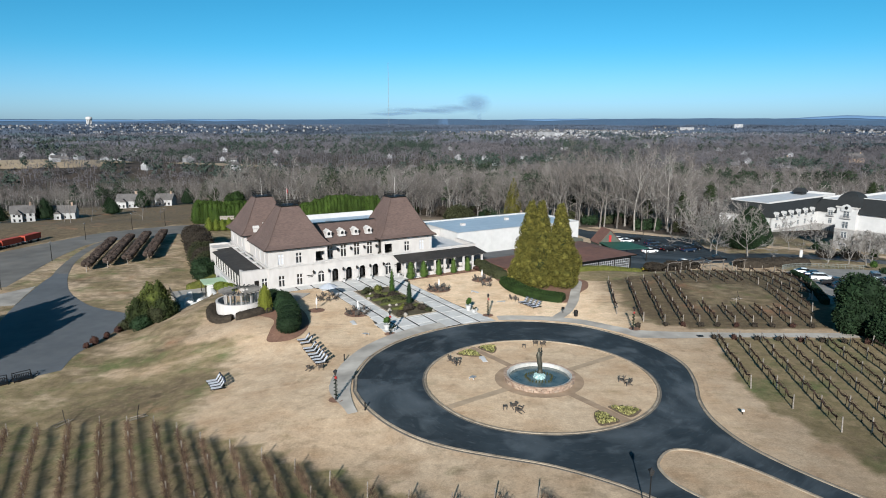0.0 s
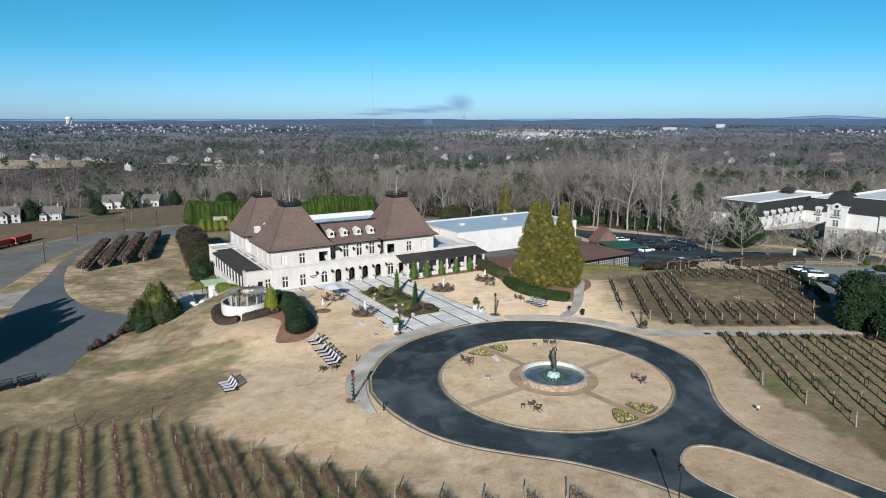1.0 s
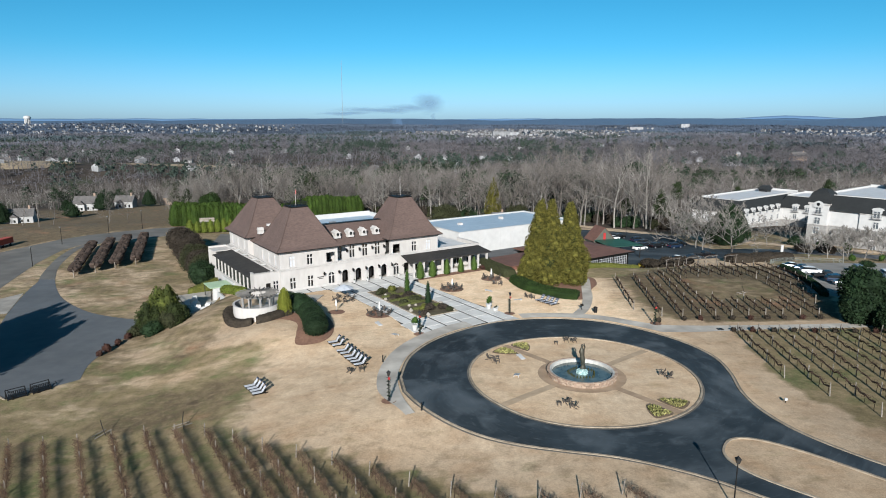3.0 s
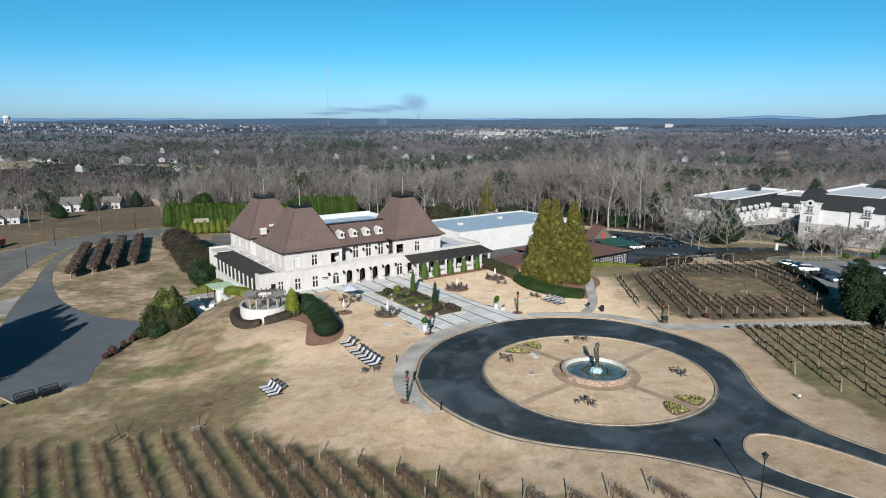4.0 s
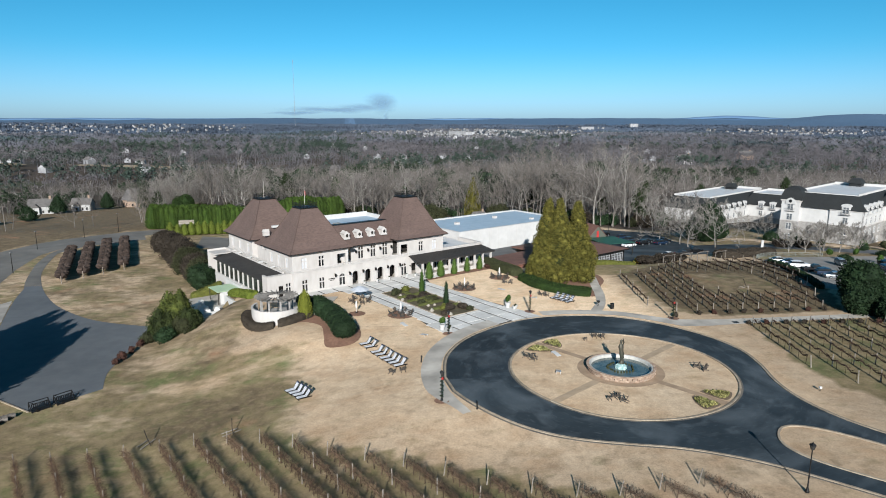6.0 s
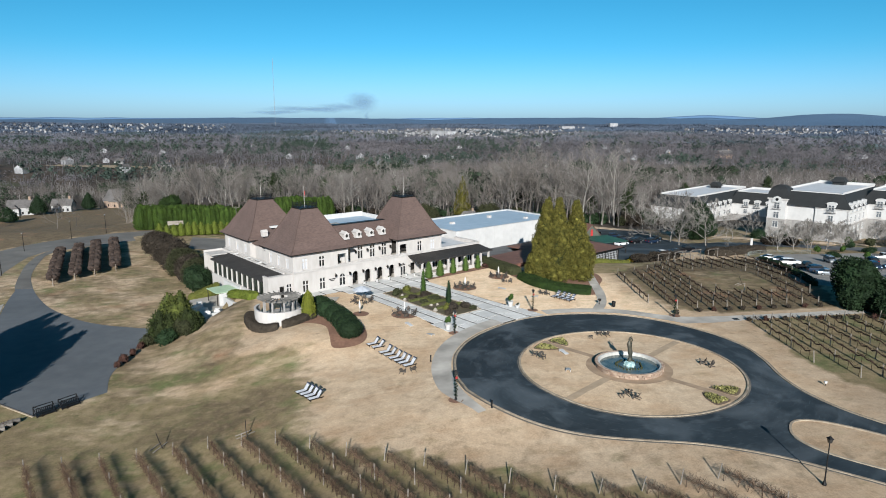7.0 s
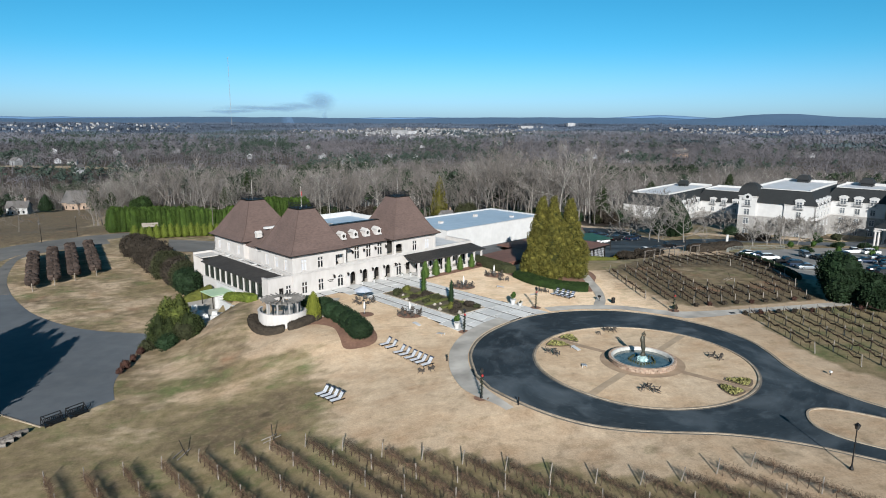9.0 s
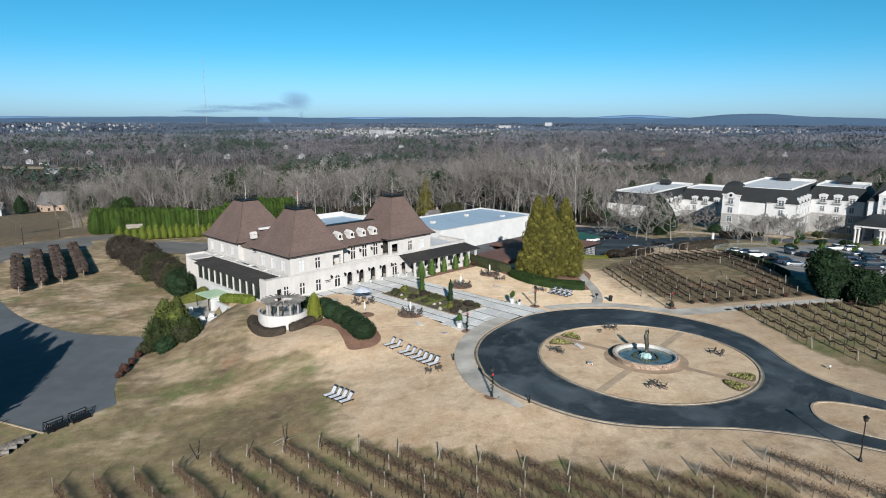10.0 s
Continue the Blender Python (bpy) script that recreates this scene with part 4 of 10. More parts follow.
def window(x, z0, w, h, y, parent=chateau, turned=False, blind=False, arched=False):
    """A window of four lights with a pale frame set in the reveal."""
    m = pose(x, y, 0)
    if turned:
        m = pose(y, x, 0, 0, 0, -90)
    win = part("window", Shape(), TRIM, parent, m=m)
    fr = Shape()
    t, d = 0.09, 0.12
    top = z0 + h
    zr = top - w / 2 if arched else top
    fr.box(-w / 2, 0, z0, -w / 2 + t, d, zr).box(w / 2 - t, 0, z0, w / 2, d, zr).box(-w / 2 + t, 0, z0, w / 2 - t, d, z0 + t)
    cut = zr if arched else z0 + h * 0.68
    fr.box(-w / 2 + t, 0, cut - 0.12, w / 2 - t, d, cut + 0.08).box(-0.10, 0, z0 + t, 0.10, d, cut - 0.12)
    if arched:
        r = w / 2
        for i in range(8):
            a, b = math.pi * i / 8, math.pi * (i + 1) / 8
            q = [(r * math.cos(a), zr + r * math.sin(a)), (r * math.cos(b), zr + r * math.sin(b)), ((r - t) * math.cos(b), zr + (r - t) * math.sin(b)), ((r - t) * math.cos(a), zr + (r - t) * math.sin(a))]
            fr.add([(p, 0, z) for p, z in q] + [(p, d, z) for p, z in q], [(0, 1, 2, 3), (3, 2, 6, 7)])
        fr.box(-0.05, 0, zr + 0.08, 0.05, d, top - t)
    else:
        fr.box(-w / 2 + t, 0, top - t, w / 2 - t, d, top).box(-0.10, 0, cut + 0.08, 0.10, d, top - t)
    part("frame", fr, TRIM, win)
    g = SLING if blind else GLASS
    for a, b in ((-w / 2 + t, -0.10), (0.10, w / 2 - t)):
        part("pane", Shape().box(a, 0.05, z0 + t, b, 0.07, cut - 0.12), g, win)
        if not arched:
            part("pane", Shape().box(a, 0.05, cut + 0.08, b, 0.07, top - t), g, win)
    if arched:
        fan = [(r * 0.92 * math.cos(math.pi * i / 10), zr + r * 0.92 * math.sin(math.pi * i / 10)) for i in range(11)]
        part("pane", Shape().add([(p, 0.05, z) for p, z in fan], [tuple(range(11))[::-1]]), g, win)
    part("sill", Shape().slab(-w / 2 - 0.08, -0.22, z0 - 0.14, w / 2 + 0.08, -0.0, z0 - 0.01), TRIM, win)
    return win


for i, c in enumerate(TOWERWIN):
    window(c, 5.0, 1.24, 2.2, 0.62, blind=(i == 0 or i == 3))
    if i < 2:
        window(c, 0.1, 1.24, 2.65, 0.62)
for c in ARCHWIN:
    window(c, 0.12, 1.44, 2.78, 0.62, arched=True)
for c in REC:
    window(c, 4.75, 1.3, 2.75, 3.1)
for c in (3.0, 6.6, 10.2):
    window(c, 5.0, 1.24, 2.2, 0.62, turned=True, blind=True)
for c in (22.4, 26.9, 31.4):
    window(c, 5.2, 1.24, 2.0, 0.62, turned=True, blind=True)
for c in (32.6, 36.2, 39.8, 43.4, 47.0):
    window(c, 0.5, 1.5, 2.2, 0.62)

# arcade doors and the piers between them
for c in ARCHES:
    d = part("door", Shape(), DARKMETAL, chateau, m=pose(c, 1.7, 0))
    leaf_shape = Shape().slab(-0.70, 0.0, 0.06, -0.02, 0.08, 2.3).slab(0.02, 0.0, 0.06, 0.70, 0.08, 2.3)
    part("door_leaf", leaf_shape, DARKMETAL, d)
    part("pane", Shape().box(-0.55, -0.02, 0.5, -0.12, -0.003, 2.1).box(0.12, -0.02, 0.5, 0.55, -0.003, 2.1), GLASS, d)
pier = Shape()
for c in (12.95, 16.15, 19.25, 22.35, 25.55):
    pier.box(c - 0.42, 0.30, 0.0, c + 0.42, 0.498, 2.1).box(c - 0.48, 0.22, 2.1, c + 0.48, 0.498, 2.28).box(c - 0.48, 0.22, -0.1, c + 0.48, 0.299, 0.3)
pieces("arcade_pier", pier, TRIM, chateau)
hood = Shape()
for c, z in [(c, 2.23) for c in ARCHES] + [(c, 2.18) for c in ARCHWIN]:
    for i in range(10):
        a, b = math.pi * i / 10, math.pi * (i + 1) / 10
        q = [(0.74 * math.cos(a), 0.74 * math.sin(a)), (0.74 * math.cos(b), 0.74 * math.sin(b)), (0.92 * math.cos(b), 0.92 * math.sin(b)), (0.92 * math.cos(a), 0.92 * math.sin(a))]
        hood.add([(c + p, 0.44, z + r) for p, r in q] + [(c + p, 0.498, z + r) for p, r in q], [(0, 3, 2, 1), (2, 3, 7, 6), (1, 5, 4, 0)])
pieces("arch_moulding", hood, TRIM, chateau)

# balustrade over the arcade: a rail, a foot and separate balusters
rail = Shape().box(10.0, 0.34, 4.95, 28.5, 0.60, 5.07)
part("balustrade_rail", rail, TRIM, chateau)
bal_me = Shape().lathe([(0.05, 0), (0.07, 0.04), (0.045, 0.07), (0.085, 0.14), (0.05, 0.21)], 6).mesh("baluster", TRIM)
screen = Shape()
for k in range(5):
    c = 10.2 + k * 4.5
    screen.box(c - 0.18, 0.36, 4.745, c + 0.18, 0.58, 4.95)
pieces("balustrade_post", screen, TRIM, chateau)
for k in range(46):
    c = 10.55 + 0.39 * k
    part("baluster", bal_me, TRIM, chateau, m=pose(c, 0.44, 4.743))


def lantern(x, y, z):
    l = part("wall_lantern", Shape(), BLACKIRON, chateau, m=pose(x, y, z))
    part("bracket", Shape().tube([(0, 0, 0.55), (0, -0.2, 0.7), (0, -0.42, 0.6)], 0.03, 5), BLACKIRON, l)
    part("lantern_body", Shape().frustum((-0.12, -0.54, 0.12, -0.30), 0.0, (-0.18, -0.60, 0.18, -0.24), 0.45).frustum((-0.2, -0.62, 0.2, -0.22), 0.45, (-0.04, -0.46, 0.04, -0.38), 0.65), DARKMETAL, l)


for c in (12.95, 16.15, 19.25, 22.35, 25.55):
    lantern(c, 0.3, 2.5)
for c in (16.1, 19.1, 22.2, 25.1):
    lantern(c, 3.0, 6.2)
lantern(9.7, 0.5, 2.5)
# bars in place of the small lettering on the wall
for x0 in (8.3, 28.4):
    part("wall_lettering", Shape().box(x0, 0.47, 2.05, x0 + 1.5, 0.497, 2.22).box(x0 + 0.3, 0.47, 1.75, x0 + 1.3, 0.497, 1.90), DARKMETAL, chateau)

# steep tower roofs with bell-cast eaves
def tower_roof(cx, cy, hx, hy, top, parent, flag=False):
    r = part("tower_roof", Shape(), SHINGLE, parent, m=pose(cx, cy, 0))
    s = Shape()
    prof = [(0.85, 8.24), (0.85, 8.36), (0.0, 8.95), (-0.75, 9.95), (-1.6, 11.4)]
    rings = [(hx + o, hy + o, z) for o, z in prof] + [(1.75, 1.75, top)]
    for a, b, z in rings:
        s.v += [(-a, -b, z), (a, -b, z), (a, b, z), (-a, b, z)]
    for i in range(len(rings) - 1):
        for j in range(4):
            k = (j + 1) % 4
            s.f.append((4 * i + j, 4 * i + k, 4 * i + 4 + k, 4 * i + 4 + j))
    s.f.append((3, 2, 1, 0))
    part("shingles", s, SHINGLE, r)
    ridges = Shape()
    for sx, sy in ((1, 1), (1, -1), (-1, 1), (-1, -1)):
        ridges.tube([(sx * a, sy * b, z + 0.02) for a, b, z in rings[1:]], 0.11, 5)
    part("hip_cap", ridges, mat_hip, r)
    gut = Shape()
    a, b = hx + 0.85, hy + 0.85
    gut.box(-a - 0.08, -b - 0.08, 8.20, a + 0.08, -b + 0.02, 8.33).box(-a - 0.08, b - 0.02, 8.20, a + 0.08, b + 0.08, 8.33)
    gut.box(-a - 0.08, -b + 0.02, 8.20, -a + 0.02, b - 0.02, 8.33).box(a - 0.02, -b + 0.02, 8.20, a + 0.08, b - 0.02, 8.33)
    part("gutter", gut, DARKMETAL, r)
    part("roof_deck", Shape().slab(-1.95, -1.95, top - 0.12, 1.95, 1.95, top + 0.1, 0.03), DARKMETAL, r)
    c = Shape()
    for sx in (-1.8, 1.8):
        for z in (0.35, 0.85):
            c.box(sx - 0.03, -1.8, top + z, sx + 0.03, 1.8, top + z + 0.06).box(-1.8, sx - 0.03, top + z, 1.8, sx + 0.03, top + z + 0.06)
        for k in range(13):
            o = -1.8 + 0.3 * k
            c.box(sx - 0.025, o - 0.025, top + 0.1, sx + 0.025, o + 0.025, top + 1.0).box(o - 0.025, sx - 0.025, top + 0.1, o + 0.025, sx + 0.025, top + 1.0)
    for sx in (-1.8, 1.8):
        for sy in (-1.8, 1.8):
            c.tube([(sx, sy, top + 0.1), (sx, sy, top + 1.35)], 0.06, 5)
    part("iron_cresting", c, BLACKIRON, r)
    pole = part("flagpole", Shape().tube([(0, 0, top), (0, 0, top + 2.4), (0, 0, top + 4.3)], [0.05, 0.04, 0.025], 5), TRIM, r)
    if flag:
        fl = Shape()
        for i in range(5):
            fl.v += [(0.03 + 0.045 * i, 0.07 * math.sin(1.4 * i), top + 3.6 - 0.14 * i), (0.03 + 0.04 * i, 0.07 * math.sin(1.4 * i + 0.3), top + 2.5 - 0.04 * i)]
        fl.f = [(2 * i, 2 * i + 1, 2 * i + 3, 2 * i + 2) for i in range(4)]
        part("flag", fl, REDPAINT, pole, "red flag hanging limp")


mat_hip = mat("dark_hip_cap", (0.12, 0.082, 0.068), (0.095, 0.065, 0.055), 3, 0.9)
tower_roof(6.7, 6.55, 6.2, 6.05, 16.35, chateau, True)
tower_roof(31.75, 6.55, 6.15, 6.05, 16.75, chateau)
tower_roof(6.7, 26.9, 6.2, 6.9, 16.2, chateau)
# middle roof with four oval-lit dormers
mid = Shape()
mid.add([(11.5, 2.1, 7.95), (27.0, 2.1, 7.95), (27.0, 7.4, 11.65), (11.5, 7.4, 11.65), (27.0, 8.6, 11.65), (11.5, 8.6, 11.65), (11.5, 8.6, 8), (27, 8.6, 8), (11.5, 2.1, 7.8), (27, 2.1, 7.8)],
        [(0, 1, 2, 3), (3, 2, 4, 5), (5, 4, 7, 6), (1, 0, 8, 9)])
part("middle_roof", mid, SHINGLE, chateau)
part("ridge_cap", Shape().box(11.5, 7.35, 11.64, 27.0, 8.7, 11.78), DARKMETAL, chateau)
part("gutter", Shape().box(13.3, 1.95, 7.78, 25.2, 2.12, 7.92), DARKMETAL, chateau)
for c in (14.45, 17.5, 20.65, 23.75):
    d = part("dormer", Shape(), TRIM, chateau, m=pose(c, 3.3, 9.2))
    outline = [(-0.75, 0), (0.75, 0), (0.75, 0.3), (0.58, 0.45), (0.58, 1.05), (0.72, 1.2), (0.3, 1.45), (0, 1.75), (-0.3, 1.45), (-0.72, 1.2), (-0.58, 1.05), (-0.58, 0.45), (-0.75, 0.3)]
    s = Shape()
    n = len(outline)
    s.add([(x, 0, z) for x, z in outline] + [(x, 1.9, z) for x, z in outline], [tuple(range(n)), tuple(range(2 * n - 1, n - 1, -1))] + [(i, n + i, n + (i + 1) % n, (i + 1) % n) for i in range(n)])
    part("dormer_body", s, TRIM, d)
    oval = [(0.33 * math.cos(2 * math.pi * i / 16), 0.80 + 0.36 * math.sin(2 * math.pi * i / 16)) for i in range(16)]
    part("oval_pane", Shape().add([(x, -0.02, z) for x, z in oval] + [(x, 0.02, z) for x, z in oval], [tuple(range(16))] + [(i, 16 + i, 16 + (i + 1) % 16, (i + 1) % 16) for i in range(16)]), GLASS, d)
    rim = [(0.45 * math.cos(2 * math.pi * i / 16), 0.80 + 0.48 * math.sin(2 * math.pi * i / 16)) for i in range(16)]
    part("oval_frame", Shape().add([(x, -0.06, z) for x, z in oval] + [(x, -0.06, z) for x, z in rim] + [(x, 0.0, z) for x, z in rim], [(i, (i + 1) % 16, 16 + (i + 1) % 16, 16 + i) for i in range(16)] + [(16 + i, 16 + (i + 1) % 16, 32 + (i + 1) % 16, 32 + i) for i in range(16)]), TRIM, d)
back_dormer = part("dormer", Shape(), TRIM, chateau, m=pose(1.9, 16.9, 9.4, 0, 0, -90))
part("dormer_body", Shape().box(-0.45, 0, 0, 0.45, 1.2, 0.9).frustum((-0.6, -0.1, 0.6, 1.2), 0.9, (-0.1, -0.1, 0.1, 1.2), 1.4), TRIM, back_dormer)
# link roof between the two western towers
link = Shape()
link.add([(1.0, 12.4, 7.6), (1.0, 20.2, 7.6), (5.6, 20.2, 10.9), (5.6, 12.4, 10.9), (10, 12.4, 10.9), (10, 20.2, 10.9), (1.0, 12.4, 7.45), (1.0, 20.2, 7.45)], [(0, 3, 2, 1), (3, 4, 5, 2), (0, 1, 7, 6)])
part("link_roof", link, SHINGLE, chateau)
part("downpipe", Shape().tube([(0.3, 14.0, 8.0), (0.35, 14.0, 7.4), (1.5, 14.0, 7.0), (1.5, 14.0, 4.7)], 0.09, 6), TRIM, chateau)
# flat roofs behind
flat = Shape().box(12.9, 8.6, 8.4, 25.6, 33.4, 8.6).box(25.6, 12.6, 8.4, 37.9, 33.4, 8.6)
part("flat_roof", flat, MEMBRANE, chateau)
par = Shape().box(12.9, 8.62, 8.6, 13.2, 33.4, 9.6).box(37.6, 12.7, 8.3, 37.9, 33.8, 9.6).box(12.9, 33.1, 8.6, 37.9, 33.45, 9.8)
part("roof_parapet", par, WHITE_WALL, chateau)
unit = Shape()
for x, y in ((14.6, 13), (17.2, 14.2), (18.6, 15.5)):
    unit.slab(x, y, 8.6, x + 1.6, y + 1.4, 10.6, 0.08)
part("roof_unit", unit, GREY_WALL, chateau)
part("skylight", Shape().slab(4.2, 17.2, 10.9, 9, 17.9, 11.3, 0.05), WHITEPAINT, chateau)
# east wing: parapet, flat roof, veranda
wing = Shape().box(37.9, 0.85, 3.9, 49.8, 18, 4.1)
part("wing_roof", wing, WHITE_ROOF, chateau)
part("wing_wall", Shape().box(49.45, 0.85, -1, 49.8, 9.0, 4.9).box(37.9, 17.7, 3, 50, 18, 6.0), STUCCO, chateau)
part("parapet_cap", Shape().box(37.95, 0.42, 4.9, 49.9, 0.92, 4.98).box(49.38, 0.92, 4.9, 49.9, 9.0, 4.98), TRIM, chateau)
ver = part("veranda", Shape(), TRIM, chateau)
vr = Shape().add([(28.2, 0.45, 4.42), (49.6, 0.45, 4.42), (49.9, -4.3, 3.62), (27.6, -4.3, 3.62), (28.2, 0.45, 4.25), (49.6, 0.45, 4.25), (49.9, -4.3, 3.40), (27.6, -4.3, 3.40)],
                 [(0, 3, 2, 1), (4, 5, 6, 7), (0, 4, 7, 3), (3, 7, 6, 2), (2, 6, 5, 1)])
part("veranda_roof", vr, AWNING, ver)
seams = Shape()
for k in range(44):
    x = 28.2 + 0.49 * k
    xo = 27.6 + 0.507 * k
    seams.add([(x - 0.02, 0.45, 4.45), (x + 0.02, 0.45, 4.45), (xo + 0.02, -4.3, 3.66), (xo - 0.02, -4.3, 3.66)], [(0, 3, 2, 1)])
part("roof_seams", seams, DARKMETAL, ver)
post_me = Shape().box(-0.19, -0.19, 0, 0.19, 0.19, 3.42).box(-0.25, -0.25, 0, 0.25, 0.25, 0.25).box(-0.24, -0.24, 3.2, 0.24, 0.24, 3.38).mesh("veranda_post", TRIM)
for k in range(9):
    part("veranda_post", post_me, TRIM, ver, m=pose(28.9 + 2.5 * k, -3.8, 0))
low = Shape()
for k in range(1, 8):
    low.box(28.9 + 2.5 * k + 0.26, -3.88, -0.6, 28.9 + 2.5 * (k + 1) - 0.26, -3.72, 0.8)
part("low_wall", low, STUCCO, ver)
part("veranda_floor", Shape().box(28, -4.0, -0.6, 49.6, 0.49, 0.04), CONCRETE, ver)
# west sun room: lean-to roof, columns, glazing, end block
sunroom = part("sun_room", Shape(), TRIM, chateau)
sr = Shape().add([(-0.5, 3.0, 4.15), (-4.9, 3.0, 3.42), (-4.9, 29.4, 3.42), (-0.5, 29.4, 4.15), (-0.5, 3.0, 3.95), (-4.9, 3.0, 3.22), (-4.9, 29.4, 3.22), (-0.5, 29.4, 3.95)],
                 [(0, 3, 2, 1), (4, 5, 6, 7), (1, 2, 6, 5), (2, 3, 7, 6), (0, 1, 5, 4)])
part("lean_to_roof", sr, AWNING, sunroom)
part("parapet", Shape().box(-0.5, 3.0, WZ, -0.1, 30.0, 4.4).box(-0.5, 29.4, WZ, 0.5, 34, 4.6).box(-4.6, 33.6, WZ, 0.5, 34, 4.6).box(-4.6, 29.4, 4.0, -0.5, 33.6, 4.2), STUCCO, sunroom)
part("glazing", Shape().box(-4.3, 3.0, 0.2, -4.25, 29.2, 3.2).box(-4.3, 29.15, 0.2, -0.5, 29.2, 3.4), mat("green_tinted_glass", (0.025, 0.035, 0.028), (0.035, 0.045, 0.036), 0.5, 0.25, spec=0.3), sunroom)
col_me = Shape().box(-0.09, -0.13, WZ, 0.13, 0.13, 3.25).mesh("column", TRIM)
for k in range(11):
    part("column", col_me, TRIM, sunroom, m=pose(-4.45, 3.2 + 2.58 * k, 0))
part("sun_room_base", Shape().box(-4.7, 3.0, WZ, -4.2, 29.3, 0.25), TRIM, sunroom)
mull = Shape()
for k in range(30):
    mull.box(-4.36, 3.3 + 0.86 * k, 0.25, -4.31, 3.36 + 0.86 * k, 3.2)
pieces("mullion", mull, DARKMETAL, sunroom)
endb = wall_with(-4.7, 0.5, WZ, 4.35, 0.75, 1.05, [(-2.4, -1.4, 0.05, 2.3), (-0.9, 0.2, 0.3, 2.6)])
endb.box(-4.7, 1.05, WZ, -4.35, 3.0, 4.35).box(-4.35, 1.05, 3.9, 0.2, 3.0, 4.1)
endb.box(-4.76, 0.69, 4.351, 0.5, 1.1, 4.45).box(-4.76, 1.1, 4.351, -4.3, 3.0, 4.45)
pieces("end_block", endb, STUCCO, chateau)
window(-0.35, 0.3, 1.1, 2.3, 0.85)
# The wide near-black box backs the end block's openings.
part("side_door", Shape().slab(-2.35, 0.92, 0.05, -1.45, 0.98, 2.25).box(-4.3, 2.6, 0, 0.4, 2.7, 3.8), DARKMETAL, chateau)
# scuppers on the parapet
sc = Shape()
for v in (8, 14, 20, 26):
    sc.box(-0.75, v, 4.4, 0.3, v + 0.3, 4.62)
part("scupper", sc, WHITEPAINT, chateau)

# ---- white warehouse behind the east wing ----
winery = thing("warehouse", "white flat-roofed winery warehouse with pale blue roof", "building", CH @ pose(50.2, 0, 0))
ww = Shape().box(0, 9.2, -4, 39.8, 9.6, 6.0).box(39.4, 9.6, -6, 39.8, 30, 6.0).box(0, 9.6, -4, 0.4, 30, 6.0).box(0, 29.6, -6, 39.8, 30, 6.0)
part("wall", ww, WHITE_WALL, winery)
part("flat_roof", Shape().box(0.4, 9.6, 5.5, 39.4, 29.6, 5.75), MEMBRANE, winery)
part("roof_edge", Shape().box(-0.08, 9.12, 6.0, 39.88, 9.66, 6.10).box(39.34, 9.66, 6.0, 39.88, 30.08, 6.10).box(-0.08, 9.66, 6.0, 0.46, 30.08, 6.1).box(0.46, 29.54, 6.0, 39.34, 30.08, 6.1), WHITEPAINT, winery)
seam = Shape()
for k in range(1, 12):
    seam.box(0.4 + 3.3 * k, 9.59, -1, 0.43 + 3.3 * k, 9.61, 5.9)
    seam.box(0.4 + 3.3 * k, 9.185, -3, 0.44 + 3.3 * k, 9.2, 6.0)
part("panel_joint", seam, TRIM, winery)
part("roof_vent", Shape().slab(8, 20, 5.75, 9.2, 21, 6.3, 0.05).slab(24, 22, 5.75, 25, 23, 6.4, 0.05).slab(31, 14, 5.75, 32, 15, 6.2, 0.05), TRIM, winery)

# ---- tasting room with the red roof and lattice windows ----
tasting = thing("tasting_room", "low tasting room with rust-red roof and white lattice windows", "building", CH @ pose(4.4, 6.3, -1.4))
RED_BRICK = mat("red_brick", (0.22, 0.10, 0.07), (0.17, 0.075, 0.055), 2, 0.9, rand=0.1)
part("brick_wall", Shape().box(46.8, -16.6, -1.5, 47.2, -7.2, 2.3).box(47.2, -16.6, -1.5, 60.4, -16.2, 2.3).box(60.4, -20.6, -1.5, 60.8, -12.0, 2.4).box(81.4, -20.2, -4, 81.8, -2, 2.4), RED_BRICK, tasting)
part("roof", Shape().add([(60.0, -21.8, 2.7), (82.6, -21.8, 2.7), (82.6, -1.4, 2.7), (60.0, -1.4, 2.7), (66, -12, 3.7), (76.5, -12, 3.7), (60.0, -21.8, 2.45), (82.6, -21.8, 2.45), (82.6, -1.4, 2.45), (60.0, -1.4, 2.45)],
                         [(0, 1, 5, 4), (1, 2, 5), (2, 3, 4, 5), (3, 0, 4), (0, 6, 7, 1), (1, 7, 8, 2), (2, 8, 9, 3), (3, 9, 6, 0), (6, 9, 8, 7)]), RED_ROOF, tasting)
part("low_roof", Shape().add([(46.4, -17.0, 2.5), (59.97, -17.0, 2.68), (59.97, -7.0, 2.68), (46.4, -7.0, 2.5), (46.4, -17.0, 2.3), (59.97, -17.0, 2.48), (59.97, -7.0, 2.48), (46.4, -7.0, 2.3)],
                             [(0, 1, 2, 3), (7, 6, 5, 4), (0, 4, 5, 1), (1, 5, 6, 2), (2, 6, 7, 3), (3, 7, 4, 0)]), RED_ROOF, tasting)
part("rear_flat_roof", Shape().box(46.4, -6.98, -3, 59.9, 2.75, 1.7).box(59.9, -1.38, -3, 83.5, 2.75, 1.7), mat("grey_felt_roof", (0.13, 0.135, 0.14), (0.10, 0.105, 0.11), 0.6, 0.9), tasting)
part("fascia", Shape().box(59.96, -21.9, 2.42, 82.7, -21.81, 2.72).box(82.61, -21.81, 2.42, 82.7, -1.4, 2.72), DARKMETAL, tasting)
part("parapet_screen", Shape().box(83.5, -1.38, -3, 83.7, 2.75, 3.2), GREENGABLE, tasting)
